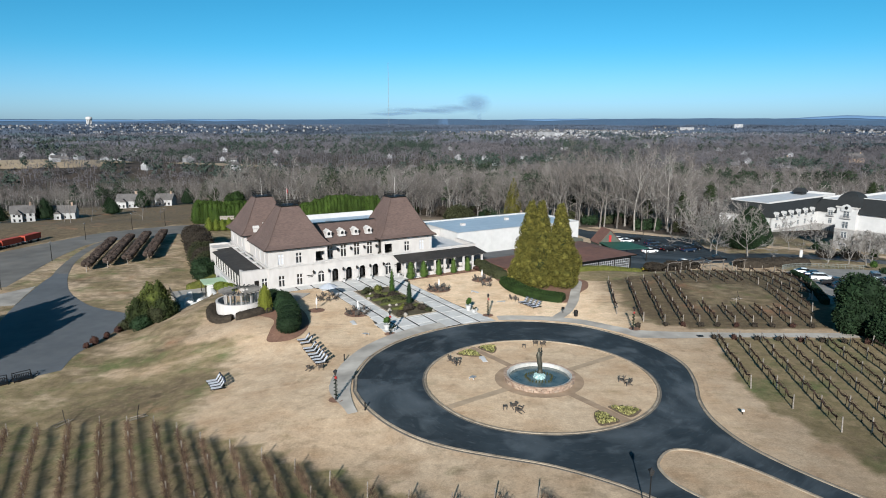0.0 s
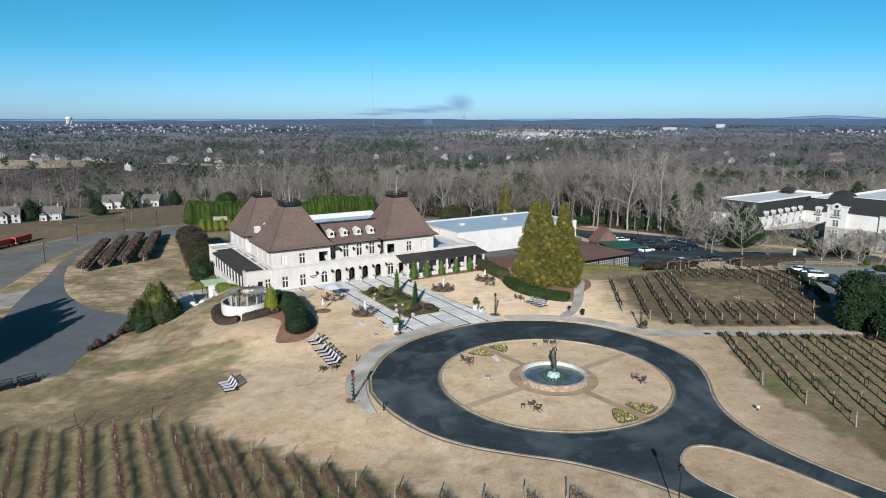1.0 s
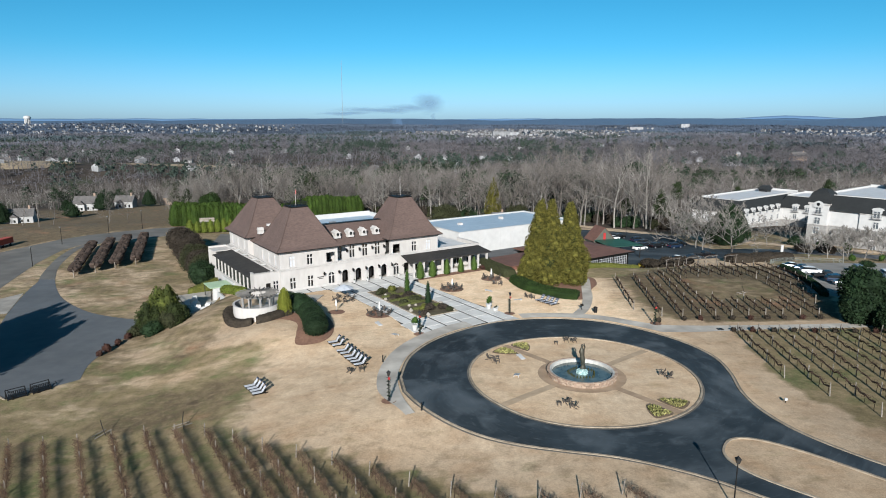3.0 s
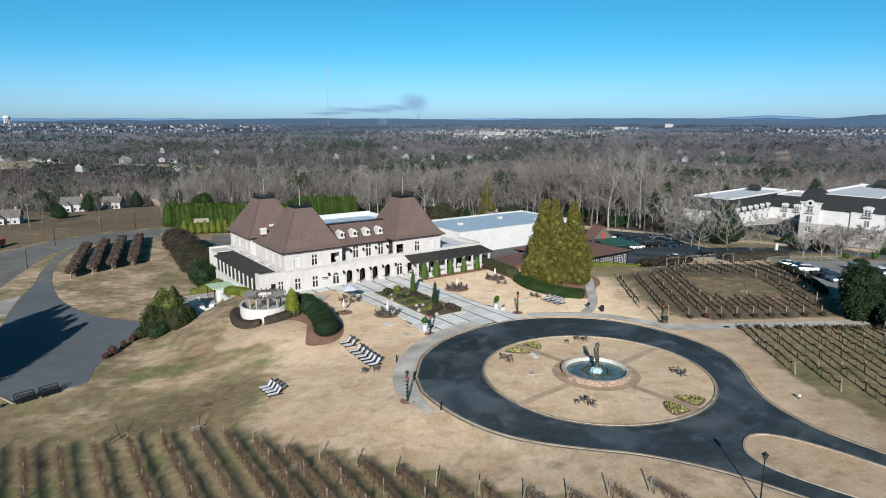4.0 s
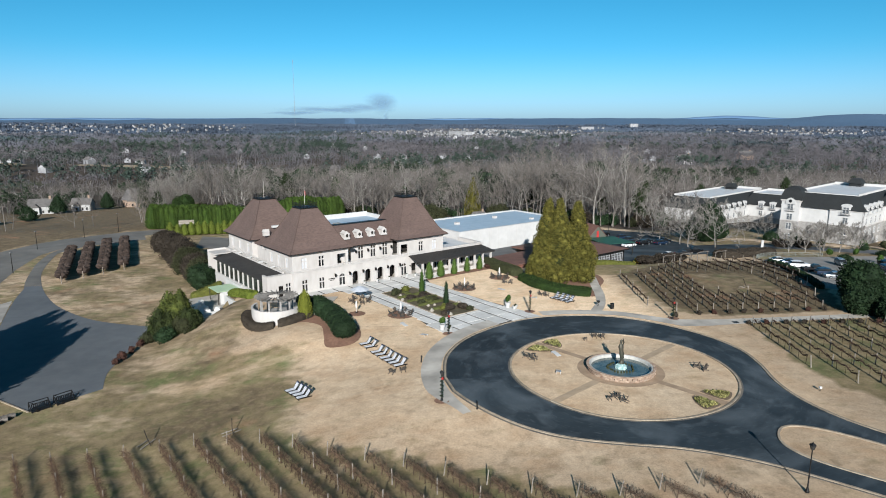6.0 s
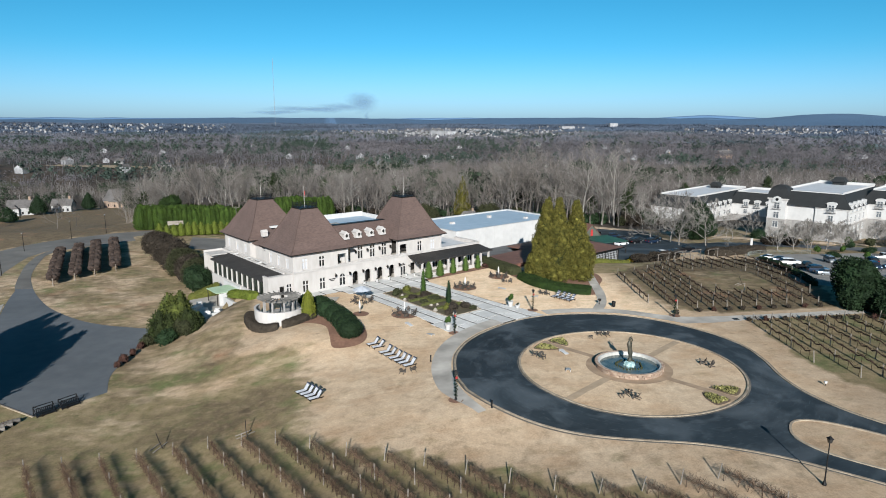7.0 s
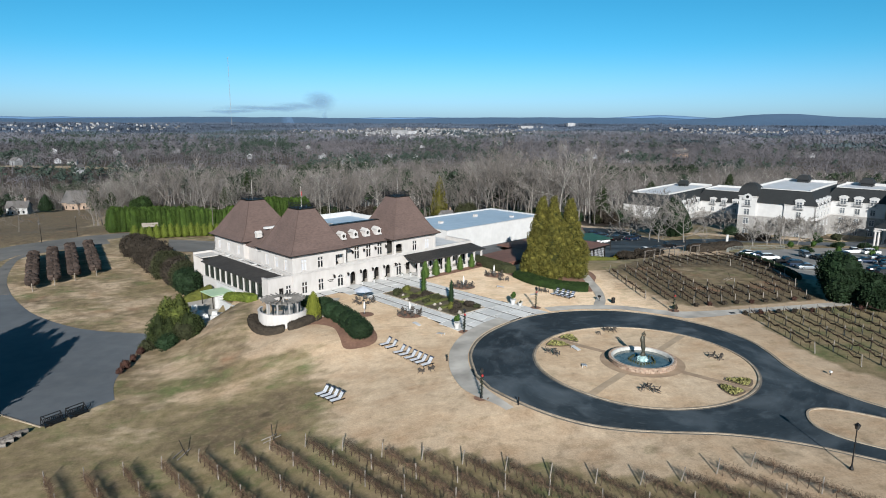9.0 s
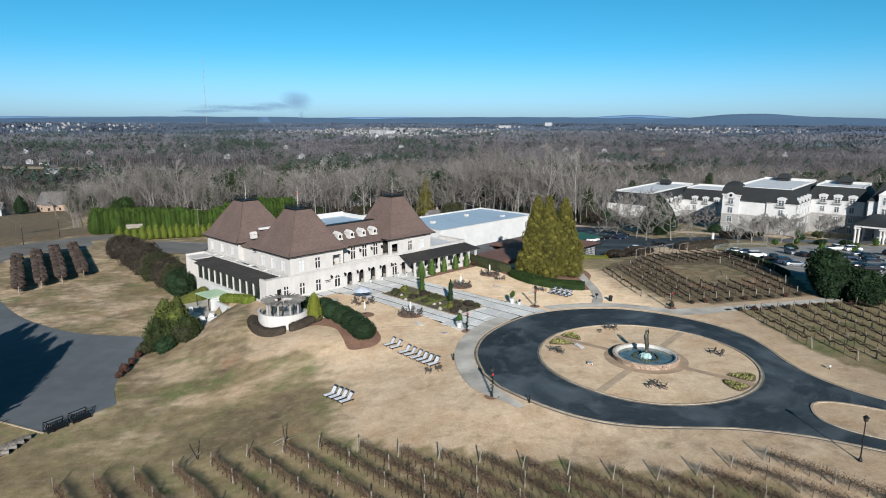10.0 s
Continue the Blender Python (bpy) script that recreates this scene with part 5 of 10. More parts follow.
# Room shade behind the lattice, given as near-black sheets.
part("interior_shade", Shape().box(60.8, -18.0, -1.5, 81.4, -17.8, 2.4).box(60.8, -20.2, -1.2, 81.4, -18.0, -0.9), DARKROOM, tasting)
LATTICE = mat("grey_white_lattice", (0.40, 0.41, 0.42), (0.34, 0.35, 0.36), 2, 0.7)
upright = Shape().box(-0.05, -0.05, -1.0, 0.05, 0.05, 2.42).mesh("lattice_upright", LATTICE)
for k in range(32):
    part("lattice_upright", upright, None, tasting, m=pose(60.9 + 0.66 * k, -20.52, 0))
for k in range(6):
    part("lattice_bar", Shape().box(60.8, -20.55, -0.9 + 0.62 * k - 0.045, 81.6, -20.45, -0.9 + 0.62 * k + 0.045), LATTICE, tasting)
part("glazing", Shape().box(60.8, -20.35, -0.9, 81.4, -20.32, 2.4), GLASS, tasting)
for x in (60.7, 65.9, 71.1, 76.3, 81.6):
    part("pilaster", Shape().box(x - 0.18, -20.7, -1.5, x + 0.18, -20.30, 2.43), DARKMETAL, tasting)
part("plinth", Shape().box(60.6, -20.75, -2.0, 81.9, -20.40, -0.95), GREY_WALL, tasting)
gab = thing("gatehouse", "small sage gabled entrance pavilion with green metal awning", "building", pose(44.8, 170.0, 0, 0, 0, 12))
part("gable_wall", Shape().add([(-3.1, 0, -5), (3.1, 0, -5), (3.1, 0, 1.5), (0, 0, 4.8), (-3.1, 0, 1.5), (-3.1, 5, -5), (3.1, 5, -5), (3.1, 5, 1.5), (0, 5, 4.8), (-3.1, 5, 1.5)], [(0, 1, 2, 3, 4), (5, 9, 8, 7, 6), (1, 6, 7, 2), (0, 4, 9, 5)]), GREENGABLE, gab)
part("gable_roof", Shape().add([(-3.4, -0.25, 1.3), (0, -0.25, 5.0), (0, 5.3, 5.0), (-3.4, 5.3, 1.3), (3.4, -0.25, 1.3), (3.4, 5.3, 1.3), (-3.4, -0.25, 1.15), (0, -0.25, 4.83), (3.4, -0.25, 1.15)], [(0, 1, 2, 3), (1, 4, 5, 2), (0, 6, 7, 1), (1, 7, 8, 4)]), RED_ROOF, gab)
part("red_panel", Shape().slab(-0.35, -0.08, 1.7, 0.35, -0.003, 3.5), REDPAINT, gab)
part("green_awning", Shape().add([(-3.2, -0.3, 1.75), (5.0, -0.3, 1.7), (8.6, -5.5, 0.7), (-1.2, -5.5, 0.7), (-3.2, -0.3, 1.6), (5.0, -0.3, 1.55), (8.6, -5.5, 0.55), (-1.2, -5.5, 0.55)], [(0, 3, 2, 1), (4, 5, 6, 7), (3, 7, 6, 2), (2, 6, 5, 1), (0, 1, 5, 4), (0, 4, 7, 3)]), GREENROOF, gab)
for x, y in ((-0.9, -5.2), (8.0, -5.2), (4.8, -0.6)):
    part("awning_post", Shape().tube([(x, y, -5), (x, y, 0.7 if y < -3 else 1.6)], 0.12, 6), DARKMETAL, gab)
hyd = thing("cart", "small yellow covered cart beside the tasting room", "cart", pose(50.8, 157.2, ground(50.8, 157.2)))
part("body", Shape().slab(-0.9, -0.5, 0.35, 0.9, 0.5, 1.0, 0.12), YELLOW, hyd)
part("hood", Shape().slab(-0.5, -0.5, 1.0, 0.5, 0.5, 1.7, 0.2), YELLOW, hyd)
for x, y in ((-0.6, -0.5), (0.6, -0.5), (-0.6, 0.5), (0.6, 0.5)):
    part("wheel", Shape().lathe([(0.1, -0.1), (0.28, -0.1), (0.28, 0.1), (0.1, 0.1)], 10, pose(0, 0, 0, 90, 0, 0)), DARKMETAL, hyd, m=pose(x, y, 0.28))

# ---- planting helpers ----
def rand_dir(rng):
    a, z = rng.uniform(0, 2 * math.pi), rng.uniform(-1, 1)
    r = math.sqrt(1 - z * z)
    return Vector((r * math.cos(a), r * math.sin(a), z))


def leaves_on(s, p, n, rng, ln, w, spread=0.8):
    d = (n + rand_dir(rng) * spread).normalized()
    s.leaf(p, d, rand_dir(rng), ln * rng.uniform(0.7, 1.3), w * rng.uniform(0.7, 1.3))


def hedge_shape(line, width, height, rng, density=22, ln=0.22, lump=0.10, closed=False):
    """A clipped hedge along a line: a rounded body and a skin of small leaves."""
    s = Shape()
    prof = [(-1, 0.0), (-1.0, 0.55), (-0.88, 0.86), (-0.5, 1.0), (0, 1.03), (0.5, 1.0), (0.88, 0.86), (1.0, 0.55), (1, 0.0)]
    n, k = len(line), len(prof)
    rows = []
    for i, p in enumerate(line):
        a = Vector(line[(i - 1) % n] if closed else line[max(i - 1, 0)])
        b = Vector(line[(i + 1) % n] if closed else line[min(i + 1, n - 1)])
        d = (b - a).normalized()
        row = []
        for o, z in prof:
            e = 1 + lump * noise.noise((p[0] * 0.7 + o * 2, p[1] * 0.7, z * 2))
            tip = 0.72 if (not closed and i in (0, n - 1)) else 1.0
            x, y = p[0] - d.y * o * width / 2 * e * tip, p[1] + d.x * o * width / 2 * e * tip
            row.append(Vector((x, y, ground(p[0], p[1]) - 0.1 + z * height * e * (0.9 if tip < 1 else 1))))
        rows.append(row)
    for row in rows:
        s.v += [tuple(q) for q in row]
    for i in range(n if closed else n - 1):
        for j in range(k - 1):
            a, b = i * k + j, ((i + 1) % n) * k + j
            s.f.append((a, b, b + 1, a + 1))
    if not closed:
        s.f += [tuple(range(k)), tuple(range((n - 1) * k, n * k))[::-1]]
    for i in range(n if closed else n - 1):
        r0, r1 = rows[i], rows[(i + 1) % n]
        for j in range(k - 1):
            a, b, c, d = r0[j], r1[j], r1[j + 1], r0[j + 1]
            nn = (b - a).cross(d - a)
            area = nn.length
            if area < 1e-6:
                continue
            nn = nn.normalized()
            mid = (a + b + c + d) / 4
            if nn.dot(mid - Vector((line[i][0], line[i][1], mid.z - height * 0.3))) < 0:
                nn = -nn
            for _ in range(int(area * density + rng.random())):
                u, v = rng.random(), rng.random()
                leaves_on(s, a * (1 - u) * (1 - v) + b * u * (1 - v) + c * u * v + d * (1 - u) * v, nn, rng, ln, ln * 0.3)
    return s


def bush_shape(rng, r, h, clumps=9, density=26, ln=0.22, wild=0.25):
    """A rounded shrub of several clumps with leaves."""
    s = Shape()
    for i in range(clumps):
        a = rng.uniform(0, 2 * math.pi)
        q = r * 0.55 * math.sqrt(rng.random())
        cr = r * rng.uniform(0.38, 0.6)
        c = Vector((q * math.cos(a), q * math.sin(a), h * rng.uniform(0.3, 0.62)))
        sq = min(1.3, h * 0.42 / cr)
        s.blob(c, cr * 0.92, rng, 0.15, sq)
        for _ in range(int(4 * math.pi * cr * cr * density * 0.7)):
            d = rand_dir(rng)
            p = c + Vector((d.x * cr, d.y * cr, d.z * cr * sq)) * rng.uniform(0.85, 1.0 + wild * 0.4)
            if p.z > 0.02:
                leaves_on(s, p, d, rng, ln, ln * 0.32)
    return s


def cone_shape(rng, r, h, density=30, ln=0.22, power=0.8, base=0.05, ragged=0.12):
    """A narrow evergreen: a tapering body clad in sprays."""
    s = Shape()
    prof = []
    for i in range(9):
        t = i / 8
        prof.append((max(0.02, r * (1 - t ** 1.6) ** power * (0.75 + 0.25 * min(1, t * 6 + 0.2))), base * h + t * h * (1 - base)))
    s.lathe([(a * 0.92, z) for a, z in prof], 12)
    for i in range(8):
        (r0, z0), (r1, z1) = prof[i], prof[i + 1]
        area = math.pi * (r0 + r1) * math.hypot(z1 - z0, r1 - r0)
        for _ in range(int(area * density)):
            t, a = rng.random(), rng.uniform(0, 2 * math.pi)
            q = (r0 + (r1 - r0) * t) * (1 + ragged * rng.uniform(-0.5, 1) * noise.noise((3 * math.cos(a), 3 * math.sin(a), z0 * 1.3)) * 2)
            leaves_on(s, Vector((q * math.cos(a), q * math.sin(a), z0 + (z1 - z0) * t)), Vector((math.cos(a), math.sin(a), 0.7)), rng, ln, ln * 0.28, 0.5)
    return s


def at(x, y, rz=0, dz=0.0):
    return pose(x, y, ground(x, y) + dz, 0, 0, rz)


def plant(name, shape, material, label, category, m, group="", trunk=None, trunk_mat=None):
    """A shrub or tree: stem and foliage."""
    t = thing(name, label, category, m, group)
    if trunk:
        part("trunk", trunk, trunk_mat or BARK, t)
    part("crown" if trunk else "foliage", shape, material, t)
    return t


def short_stem(h=0.5, r=0.06):
    return Shape().tube([(0, 0, -0.1), (0, 0, h)], [r, r * 0.8], 6)


rng = random.Random(11)
# ---- terrace rotunda with pergola ----
rot = thing("rotunda_terrace", "round white terrace wall with a ring pergola", "terrace", pose(-36.9, 113.4, 0))
arc = [(4.3 * math.cos(radians(a)), 4.3 * math.sin(radians(a))) for a in range(150, 351, 8)]
def arc_wall(k0, k1, z0, z1):
    """A curved wall along the arc, between two radii."""
    w, n = Shape(), len(arc)
    for x, y in arc:
        w.v += [(x * k0, y * k0, z0), (x * k0, y * k0, z1), (x * k1, y * k1, z1), (x * k1, y * k1, z0)]
    for a in range(0, 4 * (n - 1), 4):
        w.f += [(a, a + 4, a + 5, a + 1), (a + 1, a + 5, a + 6, a + 2), (a + 2, a + 6, a + 7, a + 3)]
    w.f += [(0, 1, 2, 3), (4 * n - 1, 4 * n - 2, 4 * n - 3, 4 * n - 4)]
    return w


ws = arc_wall(1.0, 0.94, -2.5, 1.75)
part("curved_wall", ws, STUCCO, rot)
part("terrace_floor", Shape().lathe([(4.1, -2), (4.1, 0.15)], 40), GREY_WALL, rot)
part("terrace_link", Shape().prism([(0.5, 3.0), (7.5, -1.5), (10.5, 10.5), (-0.5, 11.2)], -1.5, 0.12), CONCRETE, rot)
cap = arc_wall(1.015, 0.925, 1.755, 1.85)
part("wall_cap", cap, TRIM, rot)
rot_post = Shape().box(-0.14, -0.14, 0.15, 0.14, 0.14, 3.25).box(-0.2, -0.2, 0.15, 0.2, 0.2, 0.4).box(-0.2, -0.2, 3.05, 0.2, 0.2, 3.2).mesh("pergola_post", GREY_WALL)
for i in range(9):
    a = radians(40 * i + 10)
    part("pergola_post", rot_post, TRIM, rot, m=pose(2.75 * math.cos(a), 2.75 * math.sin(a), 0, 0, 0, 40 * i + 10))
for r in (2.2, 3.0):
    rr = Shape()
    for i in range(36):
        a, b = 2 * math.pi * i / 36, 2 * math.pi * (i + 1) / 36
        q = [((r + w) * math.cos(c), (r + w) * math.sin(c)) for c in (a, b) for w in (0, 0.16)]
        rr.add([(q[0][0], q[0][1], 3.25), (q[1][0], q[1][1], 3.25), (q[3][0], q[3][1], 3.25), (q[2][0], q[2][1], 3.25), (q[0][0], q[0][1], 3.5), (q[1][0], q[1][1], 3.5), (q[3][0], q[3][1], 3.5), (q[2][0], q[2][1], 3.5)],
               [(0, 3, 2, 1), (4, 5, 6, 7), (0, 4, 7, 3), (1, 2, 6, 5)])
    part("ring_beam", rr, mat("weathered_grey_timber_%s" % r, (0.20, 0.19, 0.175), (0.13, 0.124, 0.115), 3, 0.9), rot)
raft = Shape().box(1.5, -0.06, 3.5, 3.8, 0.06, 3.68).mesh("rafter", bpy.data.materials["weathered_grey_timber_3.0"])
for i in range(26):
    part("rafter", raft, None, rot, m=pose(0, 0, 0.012 * (i % 3), 0, 0, 360 / 26 * i + 2.5 * math.sin(7 * i)))
hl = [(-36.9 + 5.15 * math.cos(radians(a)), 113.4 + 5.15 * math.sin(radians(a))) for a in range(165, 346, 7)]
solid("hedge", hedge_shape(hl[:16], 1.7, 1.15, rng, 40, 0.16), BROWNHEDGE, "brown winter hedge round the terrace wall", "hedge", group="terrace hedges")
solid("hedge", hedge_shape(hl[16:] + [(-31.0, 110.8)], 1.7, 1.25, rng, 40, 0.16), BROWNHEDGE, "brown winter hedge beside the conical shrub", "hedge", group="terrace hedges")
plant("conical_shrub", cone_shape(rng, 1.2, 5.0, 60, 0.2, 0.55), GOLDCONE, "bright green clipped conical evergreen by the terrace", "shrub", at(-31.9, 111.4), trunk=short_stem())
bed_line = smooth_line([(-35, 113.6), (-31.5, 117), (-28.5, 116.5), (-25.0, 111.5), (-22.8, 105), (-22.6, 99.5), (-24.2, 96.9), (-27.8, 97.2), (-28.4, 101), (-29, 106), (-31.5, 108.5), (-34.5, 109)], 5, True)
solid("mulch_bed", draped(bed_line, 0.06, cell=1.2), MULCH, "curved red mulch bed under the large hedge", "flower bed")
def ball_hedge(points, r, h):
    """A row of rounded clipped shrubs grown together."""
    s = Shape()
    for x, y in points:
        c = Vector((x, y, ground(x, y) + h * 0.46))
        sq = h * 0.56 / r
        s.blob(c, r * 0.97, rng, 0.05, sq, 14, 9)
        for _ in range(int(4 * math.pi * r * r * 42)):
            d = rand_dir(rng)
            q = c + Vector((d.x * r, d.y * r, d.z * r * sq)) * rng.uniform(0.94, 1.04)
            if q.z > ground(x, y):
                leaves_on(s, q, d, rng, 0.17, 0.055)
    return s


line_ = smooth_line([(-29.9, 115.2), (-28.6, 112.2), (-27.3, 109.2), (-26.3, 106), (-25.6, 103), (-25.2, 100.6)], 2)
solid("hedge", ball_hedge(line_[::2], 1.95, 2.75), DARKLEAF, "scalloped dark green hedge of rounded evergreens", "hedge", group="rounded hedges")
solid("hedge", ball_hedge([(-32.6, 119.6), (-31.6, 117.6), (-30.8, 116.4)], 1.4, 2.0), DARKLEAF, "low dark green end of the rounded hedge", "hedge", group="rounded hedges")

# ---- formal bed on the court ----
BOXHEDGE = mat("clipped_box", (0.115, 0.125, 0.04), (0.07, 0.08, 0.025), 1.5, 0.9, island=0.3)
BEDSOIL = mat("mossy_bed_soil", (0.115, 0.105, 0.05), (0.085, 0.06, 0.04), 0.8, 0.95, big=0.3, bigscale=0.5)
bed = [on_chateau(*p) for p in ((14.6, -29.3), (22.3, -29.3), (22.5, -9.0), (14.8, -9.0))]
solid("flower_bed", draped(bed, 0.13, cell=1.5), BEDSOIL, "green-brown formal planting bed edged in stone", "flower bed")
solid("bed_edging", band(bed, -0.05, 0.25, -0.02, 0.2, True), KERBSTONE, "low stone edging of the formal bed", "edging", kind="structure")
for a, b in (((15.2, -14.2), (22, -14.2)), ((15.2, -17.4), (22, -17.4)), ((15.2, -20.8), (22, -20.8)), ((18.6, -11), (18.6, -14)), ((18.6, -17.8), (18.6, -20.5)), ((15.3, -24.3), (22, -24.3))):
    solid("box_hedge", hedge_shape([on_chateau(a[0] + (b[0] - a[0]) * t / 5, a[1] + (b[1] - a[1]) * t / 5) for t in range(6)], 0.7, 0.6, rng, 60, 0.12), BOXHEDGE, "low clipped olive-green box hedge in the formal bed", "hedge", group="box hedges in the bed")
for u, v, h in ((20.6, -14.6, 5.2), (20.3, -22.6, 4.5)):
    plant("cypress", cone_shape(rng, 0.46, h, 70, 0.18, 0.6), DARKLEAF if h < 5 else HEDGE, "slender dark green cypress in the formal bed", "tree", at(*on_chateau(u, v)), "cypresses in the bed", short_stem())
for i, (u, v, r, h, m_, lab) in enumerate(((17.2, -10.6, 1.1, 1.1, OLIVESHRUB, "olive shrub"), (19.2, -11.2, 1.1, 1.3, YELLOWSHRUB, "yellow-green shrub"), (15.8, -12, 0.9, 0.9, OLIVESHRUB, "olive shrub"), (17, -16, 1.1, 0.8, BROWNHEDGE, "brown shrub"), (20, -16, 1.4, 0.9, BROWNHEDGE, "brown shrub"),
                                           (17, -19.2, 0.9, 0.7, OLIVESHRUB, "olive shrub"), (19.6, -19.4, 1.3, 0.85, OLIVESHRUB, "olive shrub"), (18.4, -25.8, 1.5, 1.1, BROWNHEDGE, "brown shrub"), (20.6, -26.6, 1.3, 1.1, BROWNHEDGE, "brown shrub"), (17.4, -25.4, 0.9, 1.2, YELLOWSHRUB, "yellow-green shrub"), (21.4, -28.2, 0.8, 0.8, OLIVESHRUB, "olive shrub"), (16.2, -27.5, 1.0, 0.8, BROWNHEDGE, "brown shrub"))):
    plant("shrub", bush_shape(rng, r, h, 7, 40, 0.16), m_, "rounded low %s in the formal bed" % lab, "shrub", at(*on_chateau(u, v), dz=0.08), "shrubs in the bed")
for u, v, r in ((15.0, -16, 0.5), (15.1, -25, 0.55), (22.0, -12.5, 0.5), (22.1, -24.2, 0.6), (16.6, -13, 0.4), (16.6, -22, 0.45), (16.5, -28.6, 0.5), (22, -28.8, 0.4), (17.8, -22.3, 0.4)):
    r *= 0.75
    b = Shape().blob((0, 0, r * 0.7), r, rng, 0.22, 0.85, 8, 6)
    solid("boulder", b, BOULDER, "pale rounded boulder on the formal bed", "boulder", at(*on_chateau(u, v), dz=0.05), "boulders in the bed", smooth=False)

# ---- fountain ----
fountain = thing("fountain", "round stone-kerbed fountain with blue-green water", "fountain", pose(C0[0], C0[1], 0))
part("basin_floor", Shape().lathe([(4.2, -0.1), (4.2, 0.08)], 48), DARKMETAL, fountain)
part("rim_coping", Shape().lathe([(4.66, 0.60), (4.72, 0.70), (4.64, 0.75), (4.36, 0.75), (4.30, 0.70)], 64, caps=False), STONE, fountain)
part("inner_wall", Shape().lathe([(4.31, 0.72), (4.14, 0.70), (4.04, 0.66), (4.0, 0.05)], 64, caps=False), LINING, fountain, "pale plastered inner wall", True)
for i in range(44):
    for k in range(2):
        a0, a1 = 2 * math.pi * (i + 0.5 * k) / 44, 2 * math.pi * (i + 0.5 * k + 0.93) / 44
        ro = 4.62 + rng.uniform(-0.03, 0.05)
        z0, z1 = 0.02 + 0.30 * k, 0.30 * (k + 1)
        s = Shape()
        s.add([(r * math.cos(a), r * math.sin(a), z) for z in (z0, z1) for r, a in ((ro, a0), (ro, a1), (4.2, a1), (4.2, a0))], [(3, 2, 1, 0), (4, 5, 6, 7), (0, 1, 5, 4), (1, 2, 6, 5), (2, 3, 7, 6), (3, 0, 4, 7)])
        part("stone", s, STONE, fountain)
ripple = Shape()
for j in range(13):
    r = 4.05 * j / 12
    for i in range(36):
        a = 2 * math.pi * i / 36
        ripple.v.append((r * math.cos(a), r * math.sin(a), 0.26 + 0.015 * math.sin(r * 9 + 2 * math.sin(3 * a))))
ripple.f = [(j * 36 + i, j * 36 + (i + 1) % 36, (j + 1) * 36 + (i + 1) % 36, (j + 1) * 36 + i) for j in range(12) for i in range(36)]
part("water", ripple, WATER, fountain, "still dark blue-green water", True)
foam = Shape().lathe([(0.82, 0.2), (0.8, 0.45), (0.7, 0.66), (0.52, 0.82), (0.3, 0.92), (0.05, 0.95)], 26)
foam.v = [(x * k, y * k, z * (0.8 + 0.2 * k)) for x, y, z in foam.v for k in (rng.uniform(0.82, 1.12),)]
part("water_dome", foam, FOAM, fountain, "white-green bubbling water")
jet = Shape().tube([(0, 0, 0.2), (-0.05, 0, 0.52)], [0.16, 0.06], 5).mesh("nozzle", OLIVESHRUB)
for i in range(26):
    a = 2 * math.pi * i / 26
    r = 1.75 + 0.12 * math.sin(5 * a)
    part("nozzle", jet, None, fountain, m=pose(r * math.cos(a), r * math.sin(a), 0.0, 0, 0, math.degrees(a)))
st = Shape()
st.lathe([(0.42, 0.8), (0.46, 1.0), (0.30, 1.25), (0.24, 1.5), (0.30, 1.9), (0.36, 2.3), (0.30, 2.7), (0.33, 3.0), (0.38, 3.35), (0.24, 3.7), (0.13, 3.85), (0.19, 4.05), (0.20, 4.25), (0.05, 4.4)], 12)
st.tube([(0.25, 0, 3.4), (0.42, 0.05, 3.9), (0.2, 0.1, 4.5)], [0.13, 0.1, 0.05], 6)
st.v = [(x + 0.12 * math.sin(z * 1.3), y * 0.75 + 0.06 * math.sin(z * 2.1), z) for x, y, z in st.v]
solid("statue", st, BRONZE, "tall weathered bronze statue standing in the fountain", "statue", pose(C0[0], C0[1], 0), smooth=True)
solid("path_ring", draped([ring_point(5.9, 8 * i) for i in range(45)], 0.02, [[ring_point(4.4, 8 * i) for i in range(45)]], 1.2), DIRTPATH, "worn brown ring of paving round the fountain", "path", kind="structure")
for a in (125, 35, 215, 305):
    d = Vector((math.cos(radians(a)), math.sin(radians(a))))
    n = Vector((-d.y, d.x)) * 0.55
    c = Vector(C0)
    q = [tuple(c + d * 5.85 + n), tuple(c + d * 5.85 - n), tuple(c + d * 14.85 - n), tuple(c + d * 14.85 + n)]
    solid("path", draped(q, 0.022, cell=1.5), DIRTPATH if a in (125, 305) else mat("faded_path_%d" % a, (0.46, 0.355, 0.24), (0.39, 0.295, 0.19), 0.9, 0.95, big=0.15), "faded brown path across the fountain lawn", "path", kind="structure")
